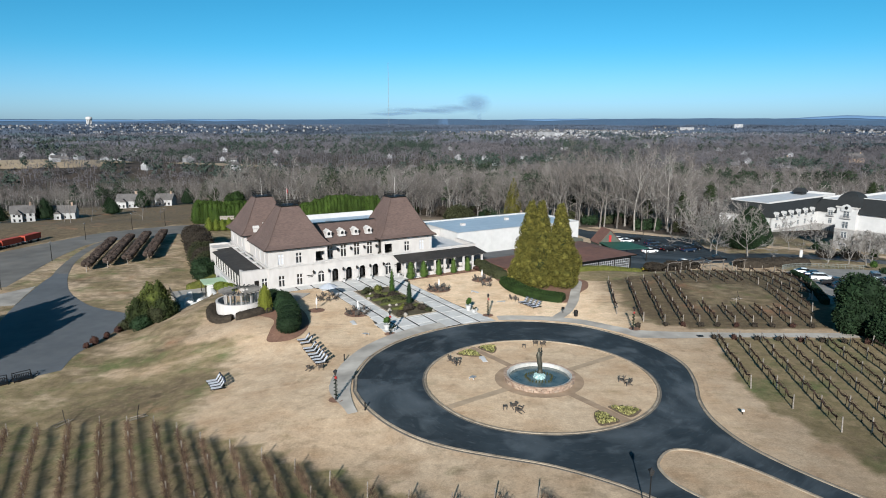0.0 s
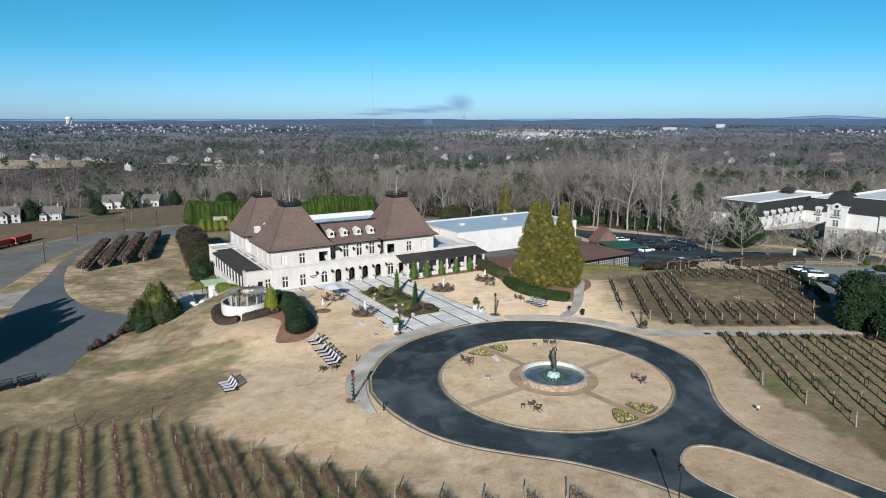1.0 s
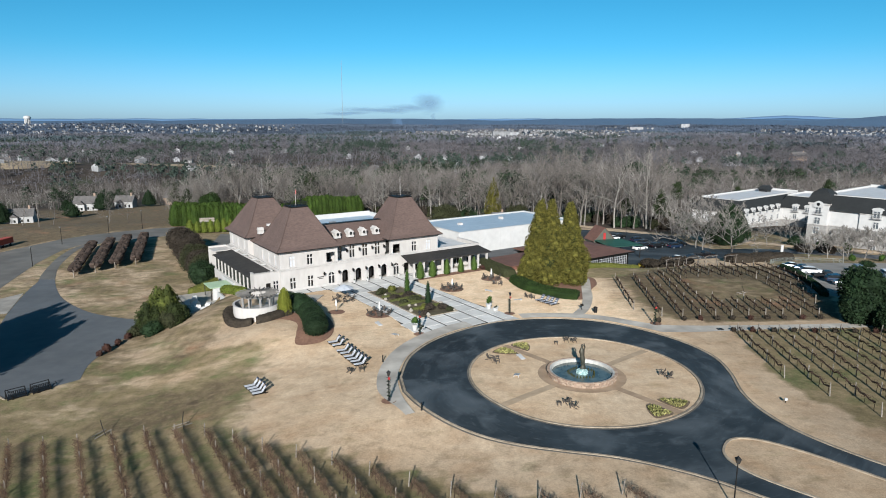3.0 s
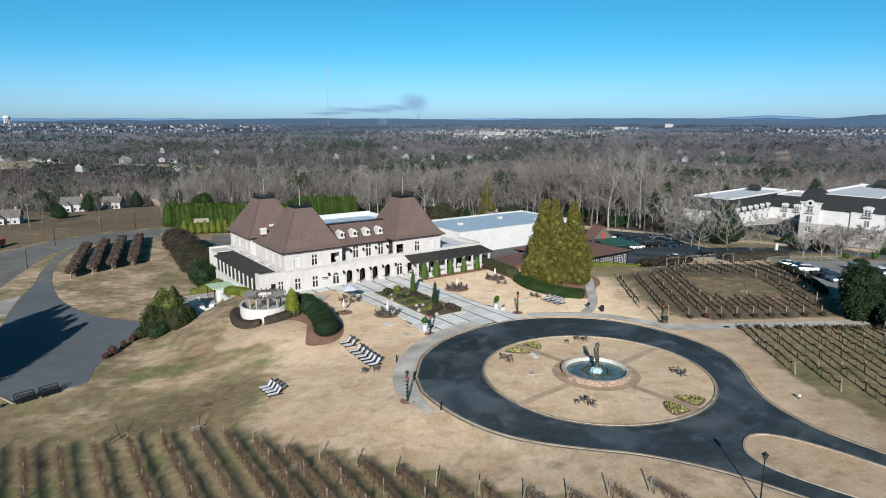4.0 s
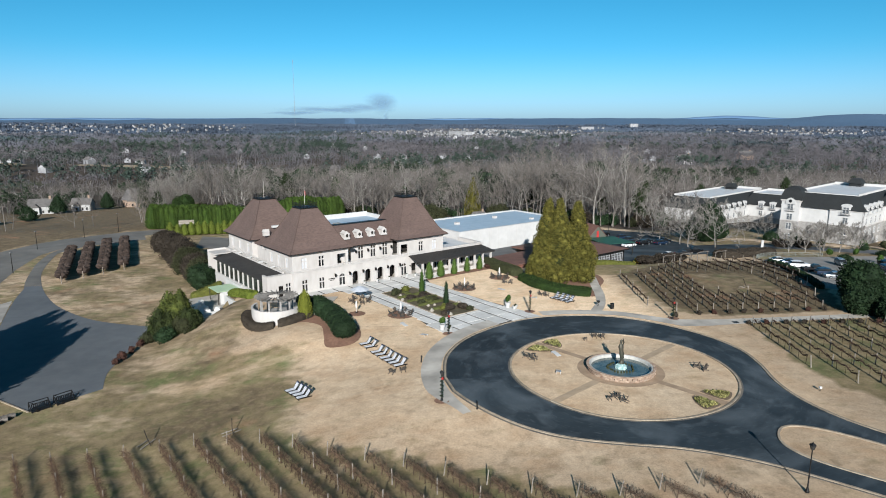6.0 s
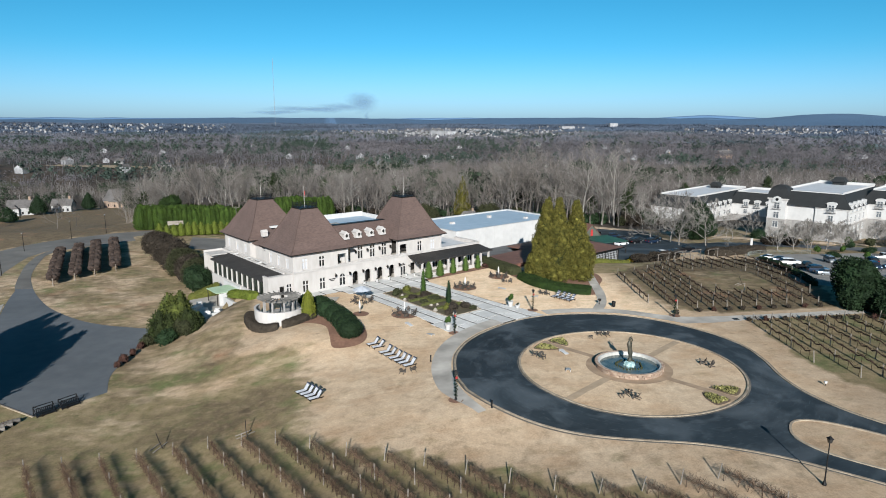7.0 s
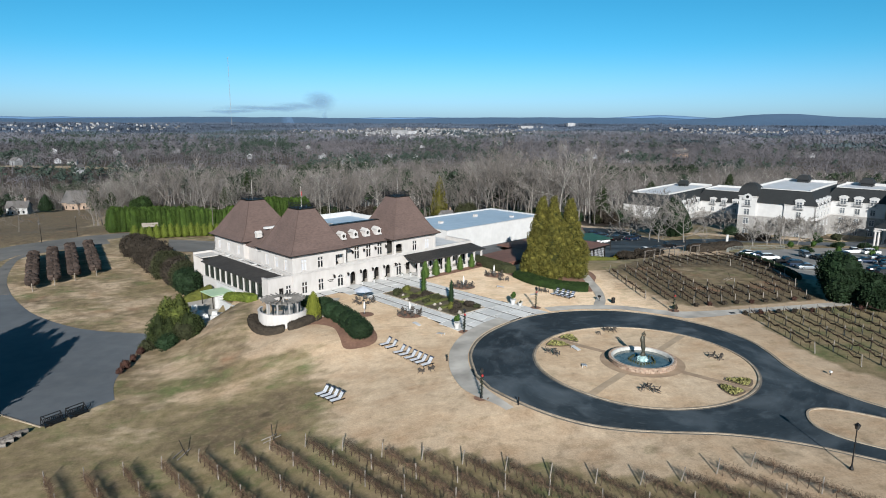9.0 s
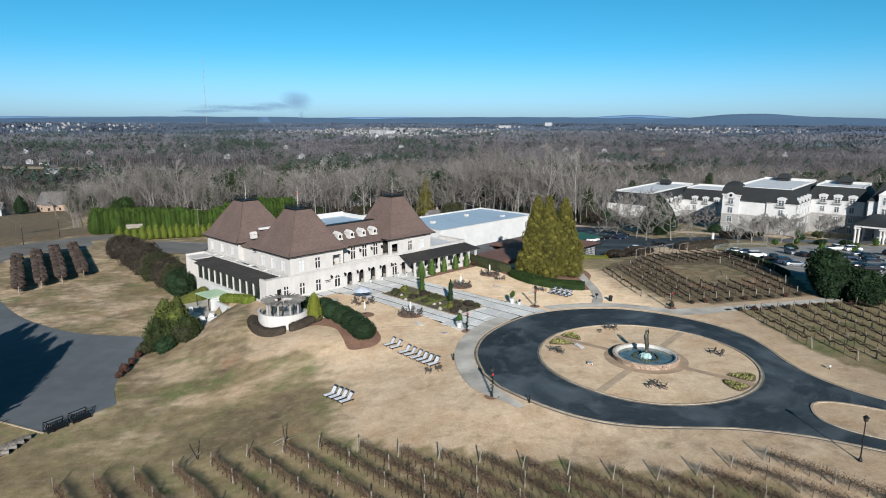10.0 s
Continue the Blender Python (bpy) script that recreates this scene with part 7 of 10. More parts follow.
# ---- vineyards ----
def vine_row(a, b, label, group, height, kind, seed, gap=None, step_=5.5):
    """A trellised row from a to b: posts, wires and the dormant canes."""
    q = random.Random(seed)
    a, b = Vector(a), Vector(b)
    ln = (b - a).length
    d = (b - a) / ln
    side = Vector((-d.y, d.x))
    row = thing("vine_row", label, "vine row", pose(a.x, a.y, ground(a.x, a.y)), group)
    inv = Vector((-a.x, -a.y, -ground(a.x, a.y)))
    post = POST_ME[kind]
    n = max(1, int(ln / step_))
    for i in range(n + 1):
        p = a + d * ln * i / n
        if gap and inside(p.x, p.y, gap):
            continue
        lean = q.uniform(-3, 3) + (9 if i == 0 else -9 if i == n else 0)
        part("post", post, POSTWOOD, row, m=Matrix.Translation(Vector((p.x, p.y, ground(p.x, p.y))) + inv) @ Matrix.Rotation(radians(lean), 4, (side.x, side.y, 0)) @ pose(0, 0, 0, q.uniform(-2, 2), 0, q.uniform(0, 90)))
    s, trunks, t = Shape(), Shape(), 0.6
    prev = None
    while t < ln:
        p = a + d * t
        t += q.uniform(1.9, 2.6) if kind == "high" else q.uniform(0.9, 1.5) if kind != "dense" else 1.2
        if gap and inside(p.x, p.y, gap):
            prev = None
            continue
        g = ground(p.x, p.y)
        base = Vector((p.x, p.y, g)) + inv
        top = base + Vector((side.x * q.uniform(-0.12, 0.12), side.y * q.uniform(-0.12, 0.12), height * q.uniform(0.58, 0.68) if kind != "high" else height * q.uniform(0.66, 0.80)))
        trunks.tube([base, base.lerp(top, 0.5) + Vector((q.uniform(-0.08, 0.08), q.uniform(-0.08, 0.08), 0)), top], [0.045, 0.035, 0.03], 4, caps=False)
        if prev and (top - prev).length < 3.2:
            s.tube([prev, prev.lerp(top, 0.5) + Vector((0, 0, q.uniform(-0.4, -0.1))), top], [0.13, 0.09, 0.13] if kind == "high" else [0.035, 0.03, 0.035], 4, caps=False)
            for _ in range(125 if kind == "front" else 34 if kind == "high" else 60):
                o = prev.lerp(top, q.random())
                if kind == "dense":
                    o = o + Vector((side.x, side.y, 0)) * q.uniform(-1.0, 1.0) + Vector((0, 0, q.uniform(-0.2, 1.2)))
                    s.leaf(o, rand_dir(q), rand_dir(q), q.uniform(0.5, 0.9), 0.035)
                elif kind == "front":
                    dr = (Vector((side.x, side.y, 0)) * q.uniform(-0.75, 0.75) + Vector((d.x, d.y, 0)) * q.uniform(-0.5, 0.5) + Vector((0, 0, q.uniform(-0.35, 1.0)))).normalized()
                    s.leaf(o + Vector((0, 0, q.uniform(-0.5, 0.1))), dr, rand_dir(q), q.uniform(0.4, 0.95), 0.014)
                else:
                    dr = (Vector((side.x, side.y, 0)) * q.uniform(-0.6, 0.6) + Vector((d.x, d.y, 0)) * q.uniform(-1, 1) + Vector((0, 0, q.uniform(-0.7, 0.35)))).normalized()
                    s.leaf(o + Vector((0, 0, q.uniform(-0.1, 0.1))), dr, rand_dir(q), q.uniform(0.3, 0.65), 0.028)
        prev = top
    if kind == "dense":
        c = Shape()
        steps = int(ln / 2)
        for i in range(steps):
            p0, p1 = a + d * ln * i / steps, a + d * ln * (i + 1) / steps
            for u in (-0.55, 0.55):
                cc = (p0 + p1) / 2 + side * u
                s.blob(Vector((cc.x, cc.y, ground(cc.x, cc.y) + 1.95)) + inv, 1.0, q, 0.20, 0.78, 7, 5)
    tagged(part("cane", s, REDVINE if kind == "dense" else FRONTVINE if kind == "front" else VINE, row), kind="stuff")
    tagged(part("trunk", trunks, VINE, row), kind="stuff")
    wires = Shape()
    for z in ((height * 0.55, height * 0.92) if kind != "dense" else (height * 0.6,)):
        k = max(2, int(ln / 6))
        pts = [a + d * ln * i / k for i in range(k + 1)]
        if gap:
            continue
        wires.tube([Vector((p.x, p.y, ground(p.x, p.y) + z)) + inv for p in pts], 0.008, 3, caps=False)
    if wires.v:
        part("wire", wires, DARKMETAL, row)
    return row


POST_ME = {"front": Shape().tube([(0, 0, -0.2), (0, 0, 1.75)], [0.07, 0.06], 6).mesh("post", POSTWOOD),
           "high": Shape().tube([(0, 0, -0.2), (0, 0, 1.75)], [0.085, 0.075], 6).mesh("post", POSTWOOD),
           "dense": Shape().tube([(0, 0, -0.2), (0, 0, 1.9)], [0.09, 0.08], 6).mesh("post", POSTWOOD)}

# front rows, towards the camera's side of the lawn
fd = Vector((0.46, -0.888))
for k in range(19):
    x = -62.5 + 3.95 * k
    y = 74.6 - 1.6 * step((x + 44) / 8) - 7.5 * step((x + 38) / 14) - 12.5 * step((x + 30) / 32)
    a = Vector((x, y))
    reach = (y - 24) / 0.888
    vine_row(a, a + fd * reach, "trellised row of dormant brown vines on weathered posts", "front vine rows", 1.75, "front", 100 + k)
# upper terrace rows behind the footway
ud = Vector((0.175, 0.985))
near_x = [30.9, 34.3, 37.4, 40.4, 43.2, 46.0, 49.0, 52.0, 55.0, 58.2, 61.5, 66.3, 70.8, 75.2]
for k, x0 in enumerate(near_x):
    y0 = 110 if k == 0 else 105.6 if k == 1 else 104.3 - 0.12 * k if k < 11 else 103 + 8.2 * (k - 10)
    y1 = 132 + (0.8 * k if k < 3 else 1.6 + 3.4 * (k - 2)) if k < 6 else min(150.5, 147 + 0.8 * (k - 6))
    vine_row((x0, y0), Vector((x0, y0)) + ud * (y1 - y0), "row of pruned dark vines on a high trellis", "upper vine rows", 1.65, "high", 200 + k, TEST_LAWN if 4 <= k <= 11 else None)
for k in range(15):
    x0 = 42.9 + 3.25 * k
    y0 = 96.2 - 0.35 * k
    y1 = max(77.5 - 6.0 * k, 42)
    vine_row((x0, y0), Vector((x0, y0)) - ud * (y0 - y1), "row of pruned dark vines on a high trellis beside grass", "lower vine rows", 1.65, "high", 300 + k)
for k, (a, b) in enumerate((((-92.6, 163.0), (-104.6, 201)), ((-89.4, 167.6), (-101.6, 206.5)), ((-86.2, 171.8), (-98.4, 211.5)), ((-82.6, 176.4), (-94.6, 215.5)))):
    vine_row(a, b, "dense clipped russet vine row on grey posts", "dense vine rows", 1.95, "dense", 400 + k, step_=3.4)
# rose bushes at the row heads
ROSE = [bush_shape(random.Random(440 + i), 0.55, 0.75, 6, 40, 0.2, 0.8).mesh("foliage", m_) for i, m_ in enumerate((BROWNHEDGE, REDSHRUB, BROWNHEDGE))]
for k, (x, y) in enumerate([(x0 - 0.1, 103.4 - 0.12 * i) for i, x0 in enumerate(near_x[2:11])] + [(42.7 + 3.25 * i, 97.0 - 0.35 * i) for i in range(8)]):
    b = thing("rose_bush", "pruned reddish-brown rose bush at a vine row's head", "shrub", at(x, y, 40 * k), "rose bushes at the rows")
    part("foliage", ROSE[k % 3], None, b)
# rustic gates at the head of the upper rows
for x, y in ((54.0, 146.5), (60.5, 150.0), (66.5, 152.6), (72.5, 154.2)):
    g = thing("rustic_arch", "rough timber vine arch at the vineyard's head", "arch", at(x, y, 20), "rustic arches")
    for sx in (-1.9, 1.9):
        part("post", Shape().tube([(sx, 0, -0.2), (sx, 0, 2.2)], 0.1, 6), BARK, g)
    part("beam", Shape().tube([(-2.3, 0, 2.15), (-0.8, 0, 2.4), (0.9, 0, 2.25), (2.3, 0, 2.35)], 0.09, 6), BARK, g)
    part("vine", Shape().tube([(-2.0, 0.1, 1.0), (-1.4, 0, 2.5), (0, 0.1, 2.55), (1.5, 0, 2.5), (2.1, 0, 1.4)], 0.06, 5), VINE, g)
# prunings and a fallen frame among the rows
for x, y, r in ((56.5, 119, 20), (58, 78.5, 70), (-38.5, 75.4, 30), (-48.5, 76.6, 60)):
    w = thing("timber_frame", "pale timber frame lying among the vines", "timber", at(x, y, r), "loose timber frames")
    part("bar", Shape().tube([(-1.2, 0, 0.15), (1.2, 0.1, 0.3)], 0.06, 5), POSTWOOD, w)
    part("bar", Shape().tube([(0, -0.4, 0.1), (0.1, 0.2, 0.9), (0.4, 0.9, 1.7)], 0.05, 5), DARKMETAL, w)
    part("bar", Shape().tube([(-1.0, 0.8, 0.12), (1.0, 0.9, 0.2)], 0.06, 5), POSTWOOD, w)

# ---- the hotel ----
HT = pose(131, 206, 0, 0, 0, -56)
hotel = thing("hotel", "white hotel with black mansard roofs and arched dormers", "building", HT)


def grid_frame(xs, zs, y0, y1):
    """A window frame as one connected mesh: a grid of bars round square openings."""
    s, nx, nz = Shape(), len(xs), len(zs)
    s.v = [(x, y, z) for y in (y0, y1) for z in zs for x in xs]
    at_ = lambda k, j, i: k * nx * nz + j * nx + i
    solid_ = lambda j, i: 0 <= j < nz - 1 and 0 <= i < nx - 1 and not (i % 2 and j % 2)
    for j in range(nz - 1):
        for i in range(nx - 1):
            if not solid_(j, i):
                continue
            s.f += [(at_(0, j, i), at_(0, j, i + 1), at_(0, j + 1, i + 1), at_(0, j + 1, i)), (at_(1, j, i), at_(1, j + 1, i), at_(1, j + 1, i + 1), at_(1, j, i + 1))]
            for dj, di, a, b in ((-1, 0, (j, i), (j, i + 1)), (1, 0, (j + 1, i + 1), (j + 1, i)), (0, -1, (j + 1, i), (j, i)), (0, 1, (j, i + 1), (j + 1, i + 1))):
                if not solid_(j + dj, i + di):
                    s.f.append((at_(0, *a), at_(1, *a), at_(1, *b), at_(0, *b)))
    return s


hw_frame = grid_frame([-0.65, -0.55, -0.06, 0.06, 0.55, 0.65], [0.0, 0.1, 1.2, 1.28, 1.8, 1.9], -0.10, 0.04)
hw_sill = Shape().slab(-0.8, -0.25, -0.16, 0.8, 0.02, -0.01)
HW, HS = hw_frame.mesh("window", WHITEPAINT), hw_sill.mesh("sill", TRIM)
HP = Shape().box(-0.55, -0.04, 0.1, 0.55, -0.02, 1.8).mesh("pane", mat("grey_hotel_glass", (0.16, 0.18, 0.20), (0.10, 0.115, 0.13), 0.8, 0.1, spec=0.7, rand=0.3))
arch = [(-1.35, 0), (1.35, 0), (1.35, 2.7), (1.65, 2.75), (1.65, 2.95), (1.2, 3.35), (0.0, 3.6), (-1.2, 3.35), (-1.65, 2.95), (-1.65, 2.75), (-1.35, 2.7)]
na = len(arch)
HD = Shape().add([(x, -0.25, z) for x, z in arch] + [(x, 3.0, z) for x, z in arch], [tuple(range(na)), tuple(range(2 * na - 1, na - 1, -1))] + [(i, na + i, na + (i + 1) % na, (i + 1) % na) for i in range(na)]).mesh("dormer", WHITEPAINT)
HB = Shape().box(-0.95, -0.75, 0, 0.95, -0.26, 0.12)
for i in range(9):
    HB.box(-0.9 + 0.22 * i, -0.72, 0.12, -0.87 + 0.22 * i, -0.69, 0.95)
HB.box(-0.95, -0.75, 0.95, 0.95, -0.68, 1.02)
HBM = HB.mesh("balcony", mat("grey_iron_balcony", (0.30, 0.30, 0.30), (0.25, 0.25, 0.25), 3, 0.6))


def hotel_window(m):
    w = part("window", HW, WHITEPAINT, hotel, m=m)
    part("pane", HP, None, w)
    part("sill", HS, None, w)


def hotel_face(m, length, stops, dormer=True, eave=4.3, lower=-1.0, floor0=-10.5, balcony=True):
    """One front: m puts x along the wall and -y outwards."""
    up, lo = Shape().box(0, 0, lower, length, 0.5, eave), Shape().box(0, -0.06, floor0, length, 0.5, lower)
    part("upper_wall", up, WHITE_WALL, hotel, m=m)
    part("lower_wall", lo, GREY_WALL, hotel, m=m)
    part("string_course", Shape().box(0, -0.18, lower, length, -0.002, lower + 0.22).box(0, -0.22, eave - 0.3, length, -0.002, eave), TRIM, hotel, m=m)
    for s in stops:
        for z in (-7.8, -4.0, -0.3):
            hotel_window(m @ pose(s, -0.02 if z > lower else -0.08, z) @ Matrix.Diagonal((1.25, 1, 1.15, 1)))
        if dormer:
            part("dormer", HD, WHITEPAINT, hotel, m=m @ pose(s, 0, 2.9))
            hotel_window(m @ pose(s, -0.28, 3.15) @ Matrix.Diagonal((1.5, 1, 1.2, 1)))
            if balcony:
                part("balcony", HBM, None, hotel, m=m @ pose(s, 0.0, 2.75) @ Matrix.Diagonal((1.6, 1, 1, 1)))


def mansard(x0, y0, x1, y1, eave=4.3, top=9.0, inset=2.6):
    r = part("mansard_roof", Shape(), BLACK_ROOF, hotel)
    part("slate_slope", Shape().frustum((x0 - 0.4, y0 - 0.4, x1 + 0.4, y1 + 0.4), eave, (x0 + inset, y0 + inset, x1 - inset, y1 - inset), top), BLACK_ROOF, r)
    a, b, c, d = x0 + inset + 0.2, y0 + inset + 0.2, x1 - inset - 0.2, y1 - inset - 0.2
    part("parapet", Shape().box(a, b, top - 0.4, c, b + 0.3, top + 0.25).box(a, d - 0.3, top - 0.4, c, d, top + 1.0).box(a, b + 0.31, top - 0.4, a + 0.3, d - 0.31, top + 0.7).box(c - 0.3, b + 0.31, top - 0.4, c, d - 0.31, top + 0.7), WHITE_WALL, r)
    part("flat_roof", Shape().box(a + 0.31, b + 0.31, top - 0.3, c - 0.31, d - 0.31, top + 0.06), WHITE_ROOF, r)


# west wing on the lower ground: arm and back range round a court
LOW = -9.8
hotel_face(pose(-43, 32, LOW, 0, 0, 90), 37.5, [4 + 5.7 * i for i in range(6)], balcony=False)
hotel_face(pose(-66, 32, LOW), 23, [], dormer=False)
hotel_face(pose(-66, 92, LOW, 0, 0, -90), 60, [5 + 6 * i for i in range(9)], dormer=False)
mansard(-66, 32, -43, 92, 4.3 + LOW, 9.6 + LOW)
hotel_face(pose(-43, 69, LOW), 40, [5.6 + 5.2 * i for i in range(6)])
mansard(-45.5, 69, -3, 92, 4.3 + LOW, 9.6 + LOW)
# front block, its east side and the range behind
hotel_face(pose(2.6, 0.5, 0), 9.2, [], True)
hotel_face(pose(11.8, 0, 0), 10.2, [4.9], True)
hotel_face(pose(22, 0, 0, 0, 0, 90), 24, [3 + 5.2 * i for i in range(4)], balcony=False)
mansard(-3, 0, 22, 46)
hotel_face(pose(22, 24, 0), 17, [3.6, 8.4, 13.2])
mansard(19.5, 24, 41, 46)
part("inner_wall", Shape().box(-3, 4, -12, -2.5, 46, 4.3).box(-2.5, 45.5, -12, 40, 46, 4.3).box(-66, 91.5, -20, -3, 92, 4.3 + LOW).box(-3.5, 69.6, -20, -3, 91.4, 4.3 + LOW), WHITE_WALL, hotel)
# corner tower with the bell roof
tm = pose(-3.4, -1.0, 0)
part("tower_upper_wall", Shape().box(0, 0, -1.0, 6.0, 9, 6.4), WHITE_WALL, hotel, m=tm)
part("tower_lower_wall", Shape().box(-0.06, -0.06, -11, 6.06, 8.9, -1.0), GREY_WALL, hotel, m=tm)
part("tower_cornice", Shape().box(-0.3, -0.3, 5.9, 6.3, 9, 6.4), TRIM, hotel, m=tm)
part("tower_band", Shape().box(-0.15, -0.15, -1.0, 6.15, 9, -0.75), TRIM, hotel, m=tm)
tr_ = Shape()
prof = [(3.7, 6.4), (3.6, 6.8), (3.3, 8.2), (2.7, 9.7), (1.6, 10.7), (0.9, 11.0)]
for a, z in prof:
    tr_.v += [(-a, -a, z), (a, -a, z), (a, a, z), (-a, a, z)]
for i in range(len(prof) - 1):
    for j in range(4):
        tr_.f.append((4 * i + j, 4 * i + (j + 1) % 4, 4 * i + 4 + (j + 1) % 4, 4 * i + 4 + j))
tr_.f.append((20, 21, 22, 23))
part("tower_roof", tr_, BLACK_ROOF, hotel, m=tm @ pose(3.0, 3.4, 0))
ped = [(-1.6, 0), (1.6, 0), (1.6, 1.3), (1.0, 1.9), (0, 2.3), (-1.0, 1.9), (-1.6, 1.3)]
part("tower_pediment", Shape().add([(x, -0.4, z) for x, z in ped] + [(x, 1.5, z) for x, z in ped], [tuple(range(7)), tuple(range(13, 6, -1))] + [(i, 7 + i, 7 + (i + 1) % 7, (i + 1) % 7) for i in range(7)]), WHITEPAINT, hotel, m=tm @ pose(3.0, 0, 4.9))
part("oculus", Shape().lathe([(0.55, -0.05), (0.55, 0.05)], 14, pose(0, -0.45, 1.1, 90, 0, 0)), GLASS, hotel, m=tm @ pose(3.0, 0, 4.9))
for z in (2.7, -0.7, -4.0, -7.8):
    hotel_window(tm @ pose(3.0, -0.03 if z > -1 else -0.09, z) @ Matrix.Diagonal((1.5, 1, 1.2, 1)))
part("balcony", HBM, None, hotel, m=tm @ pose(3.0, 0.25, 2.4) @ Matrix.Diagonal((1.6, 1, 1, 1)))
# roof-top lift houses
for x, y, z in ((-57, 80, 0.2), (8, 40, 9.4), (30, 40, 9.4)):
    c = part("roof_house", Shape().box(x - 2, y - 2, z - 0.7, x + 2, y + 2, z + 0.8), BLACK_ROOF, hotel)
    part("cap_roof", Shape().frustum((x - 2.6, y - 2.6, x + 2.6, y + 2.6), z + 0.8, (x - 1.4, y - 1.4, x + 1.4, y + 1.4), z + 2.6), BLACK_ROOF, c)
# entrance block and porte-cochere
hotel_face(pose(41, 17, 0), 22, [3, 7.5, 14.5, 19], eave=5.6, dormer=False)
part("entrance_side", Shape().box(40.5, 17.5, -11, 41.0, 34, 5.6).box(62.5, 17.5, -11, 63, 34, 5.6), WHITE_WALL, hotel)
mansard(41, 17, 63, 36, 5.6, 13.0, 4.5)
part("entrance_gable", Shape().box(44, 15.6, -11, 54, 17, 8.0).frustum((43.6, 15.2, 54.4, 18), 8.0, (46.5, 16, 51.5, 18), 10.5), WHITE_WALL, hotel)
for s in (46.2, 49, 51.8):
    for z in (0.5, 4.5):
        hotel_window(pose(s, 15.56, z) @ Matrix.Diagonal((1.5, 1, 1.5, 1)))
porte = part("porte_cochere", Shape(), TRIM, hotel)
part("canopy", Shape().slab(41, -9, -0.4, 56.5, 12, 0.3, 0.15), TRIM, porte)
part("canopy_roof", Shape().frustum((40.6, -9.4, 56.9, 12), 0.31, (43.5, -6.5, 54, 12), 1.9), BLACK_ROOF, porte)
for x in (41.8, 48.7, 55.6):
    for y in (-8.2, 1.5):
        part("column", Shape().tube([(x - 0.5, y, -8.5), (x - 0.5, y, -0.4)], 0.32, 8).tube([(x + 0.5, y, -8.5), (x + 0.5, y, -0.4)], 0.32, 8).box(x - 1, y - 0.5, -1.1, x + 1, y + 0.5, -0.4), TRIM, porte)

# ---- cars ----
def paint(name, c, metal=0.3):
    return mat(name, c, tuple(v * 0.92 for v in c), 1.0, 0.25, metal=metal, spec=0.6, big=0.03)


PAINTS = {"white": paint("white_car_paint", (0.80, 0.80, 0.80), 0.0), "black": paint("black_car_paint", (0.012, 0.012, 0.014)), "blue": paint("dark_blue_car_paint", (0.02, 0.04, 0.085)),
          "silver": paint("silver_car_paint", (0.42, 0.45, 0.48), 0.6), "grey": paint("grey_car_paint", (0.09, 0.10, 0.11), 0.5), "red": paint("dark_red_car_paint", (0.20, 0.02, 0.02))}
LIGHT = mat("headlamp_lens", (0.7, 0.72, 0.74), (0.6, 0.62, 0.64), 3, 0.15, spec=0.8)
TAIL = mat("tail_lamp_lens", (0.30, 0.015, 0.012), (0.24, 0.012, 0.01), 3, 0.2)
TYRE = mat("tyre_rubber", (0.014, 0.014, 0.014), (0.02, 0.02, 0.02), 4, 0.9)


def loft(sections):
    """A body skinned over cross-sections: (y, half width, z low, z high, half width at top)."""
    s = Shape()
    for y, w, z0, z1, wt in sections:
        zm = z0 + 0.62 * (z1 - z0)
        s.v += [(-w * 0.94, y, z0), (-w, y, z0 + 0.25 * (z1 - z0)), (-w, y, zm), (-wt, y, z1), (wt, y, z1), (w, y, zm), (w, y, z0 + 0.25 * (z1 - z0)), (w * 0.94, y, z0)]
    n = len(sections)
    for i in range(n - 1):
        for j in range(8):
            a, b = i * 8 + j, i * 8 + (j + 1) % 8
            s.f.append((a, a + 8, b + 8, b))
    s.f += [tuple(range(8)), tuple(range((n - 1) * 8, n * 8))[::-1]]
    return s


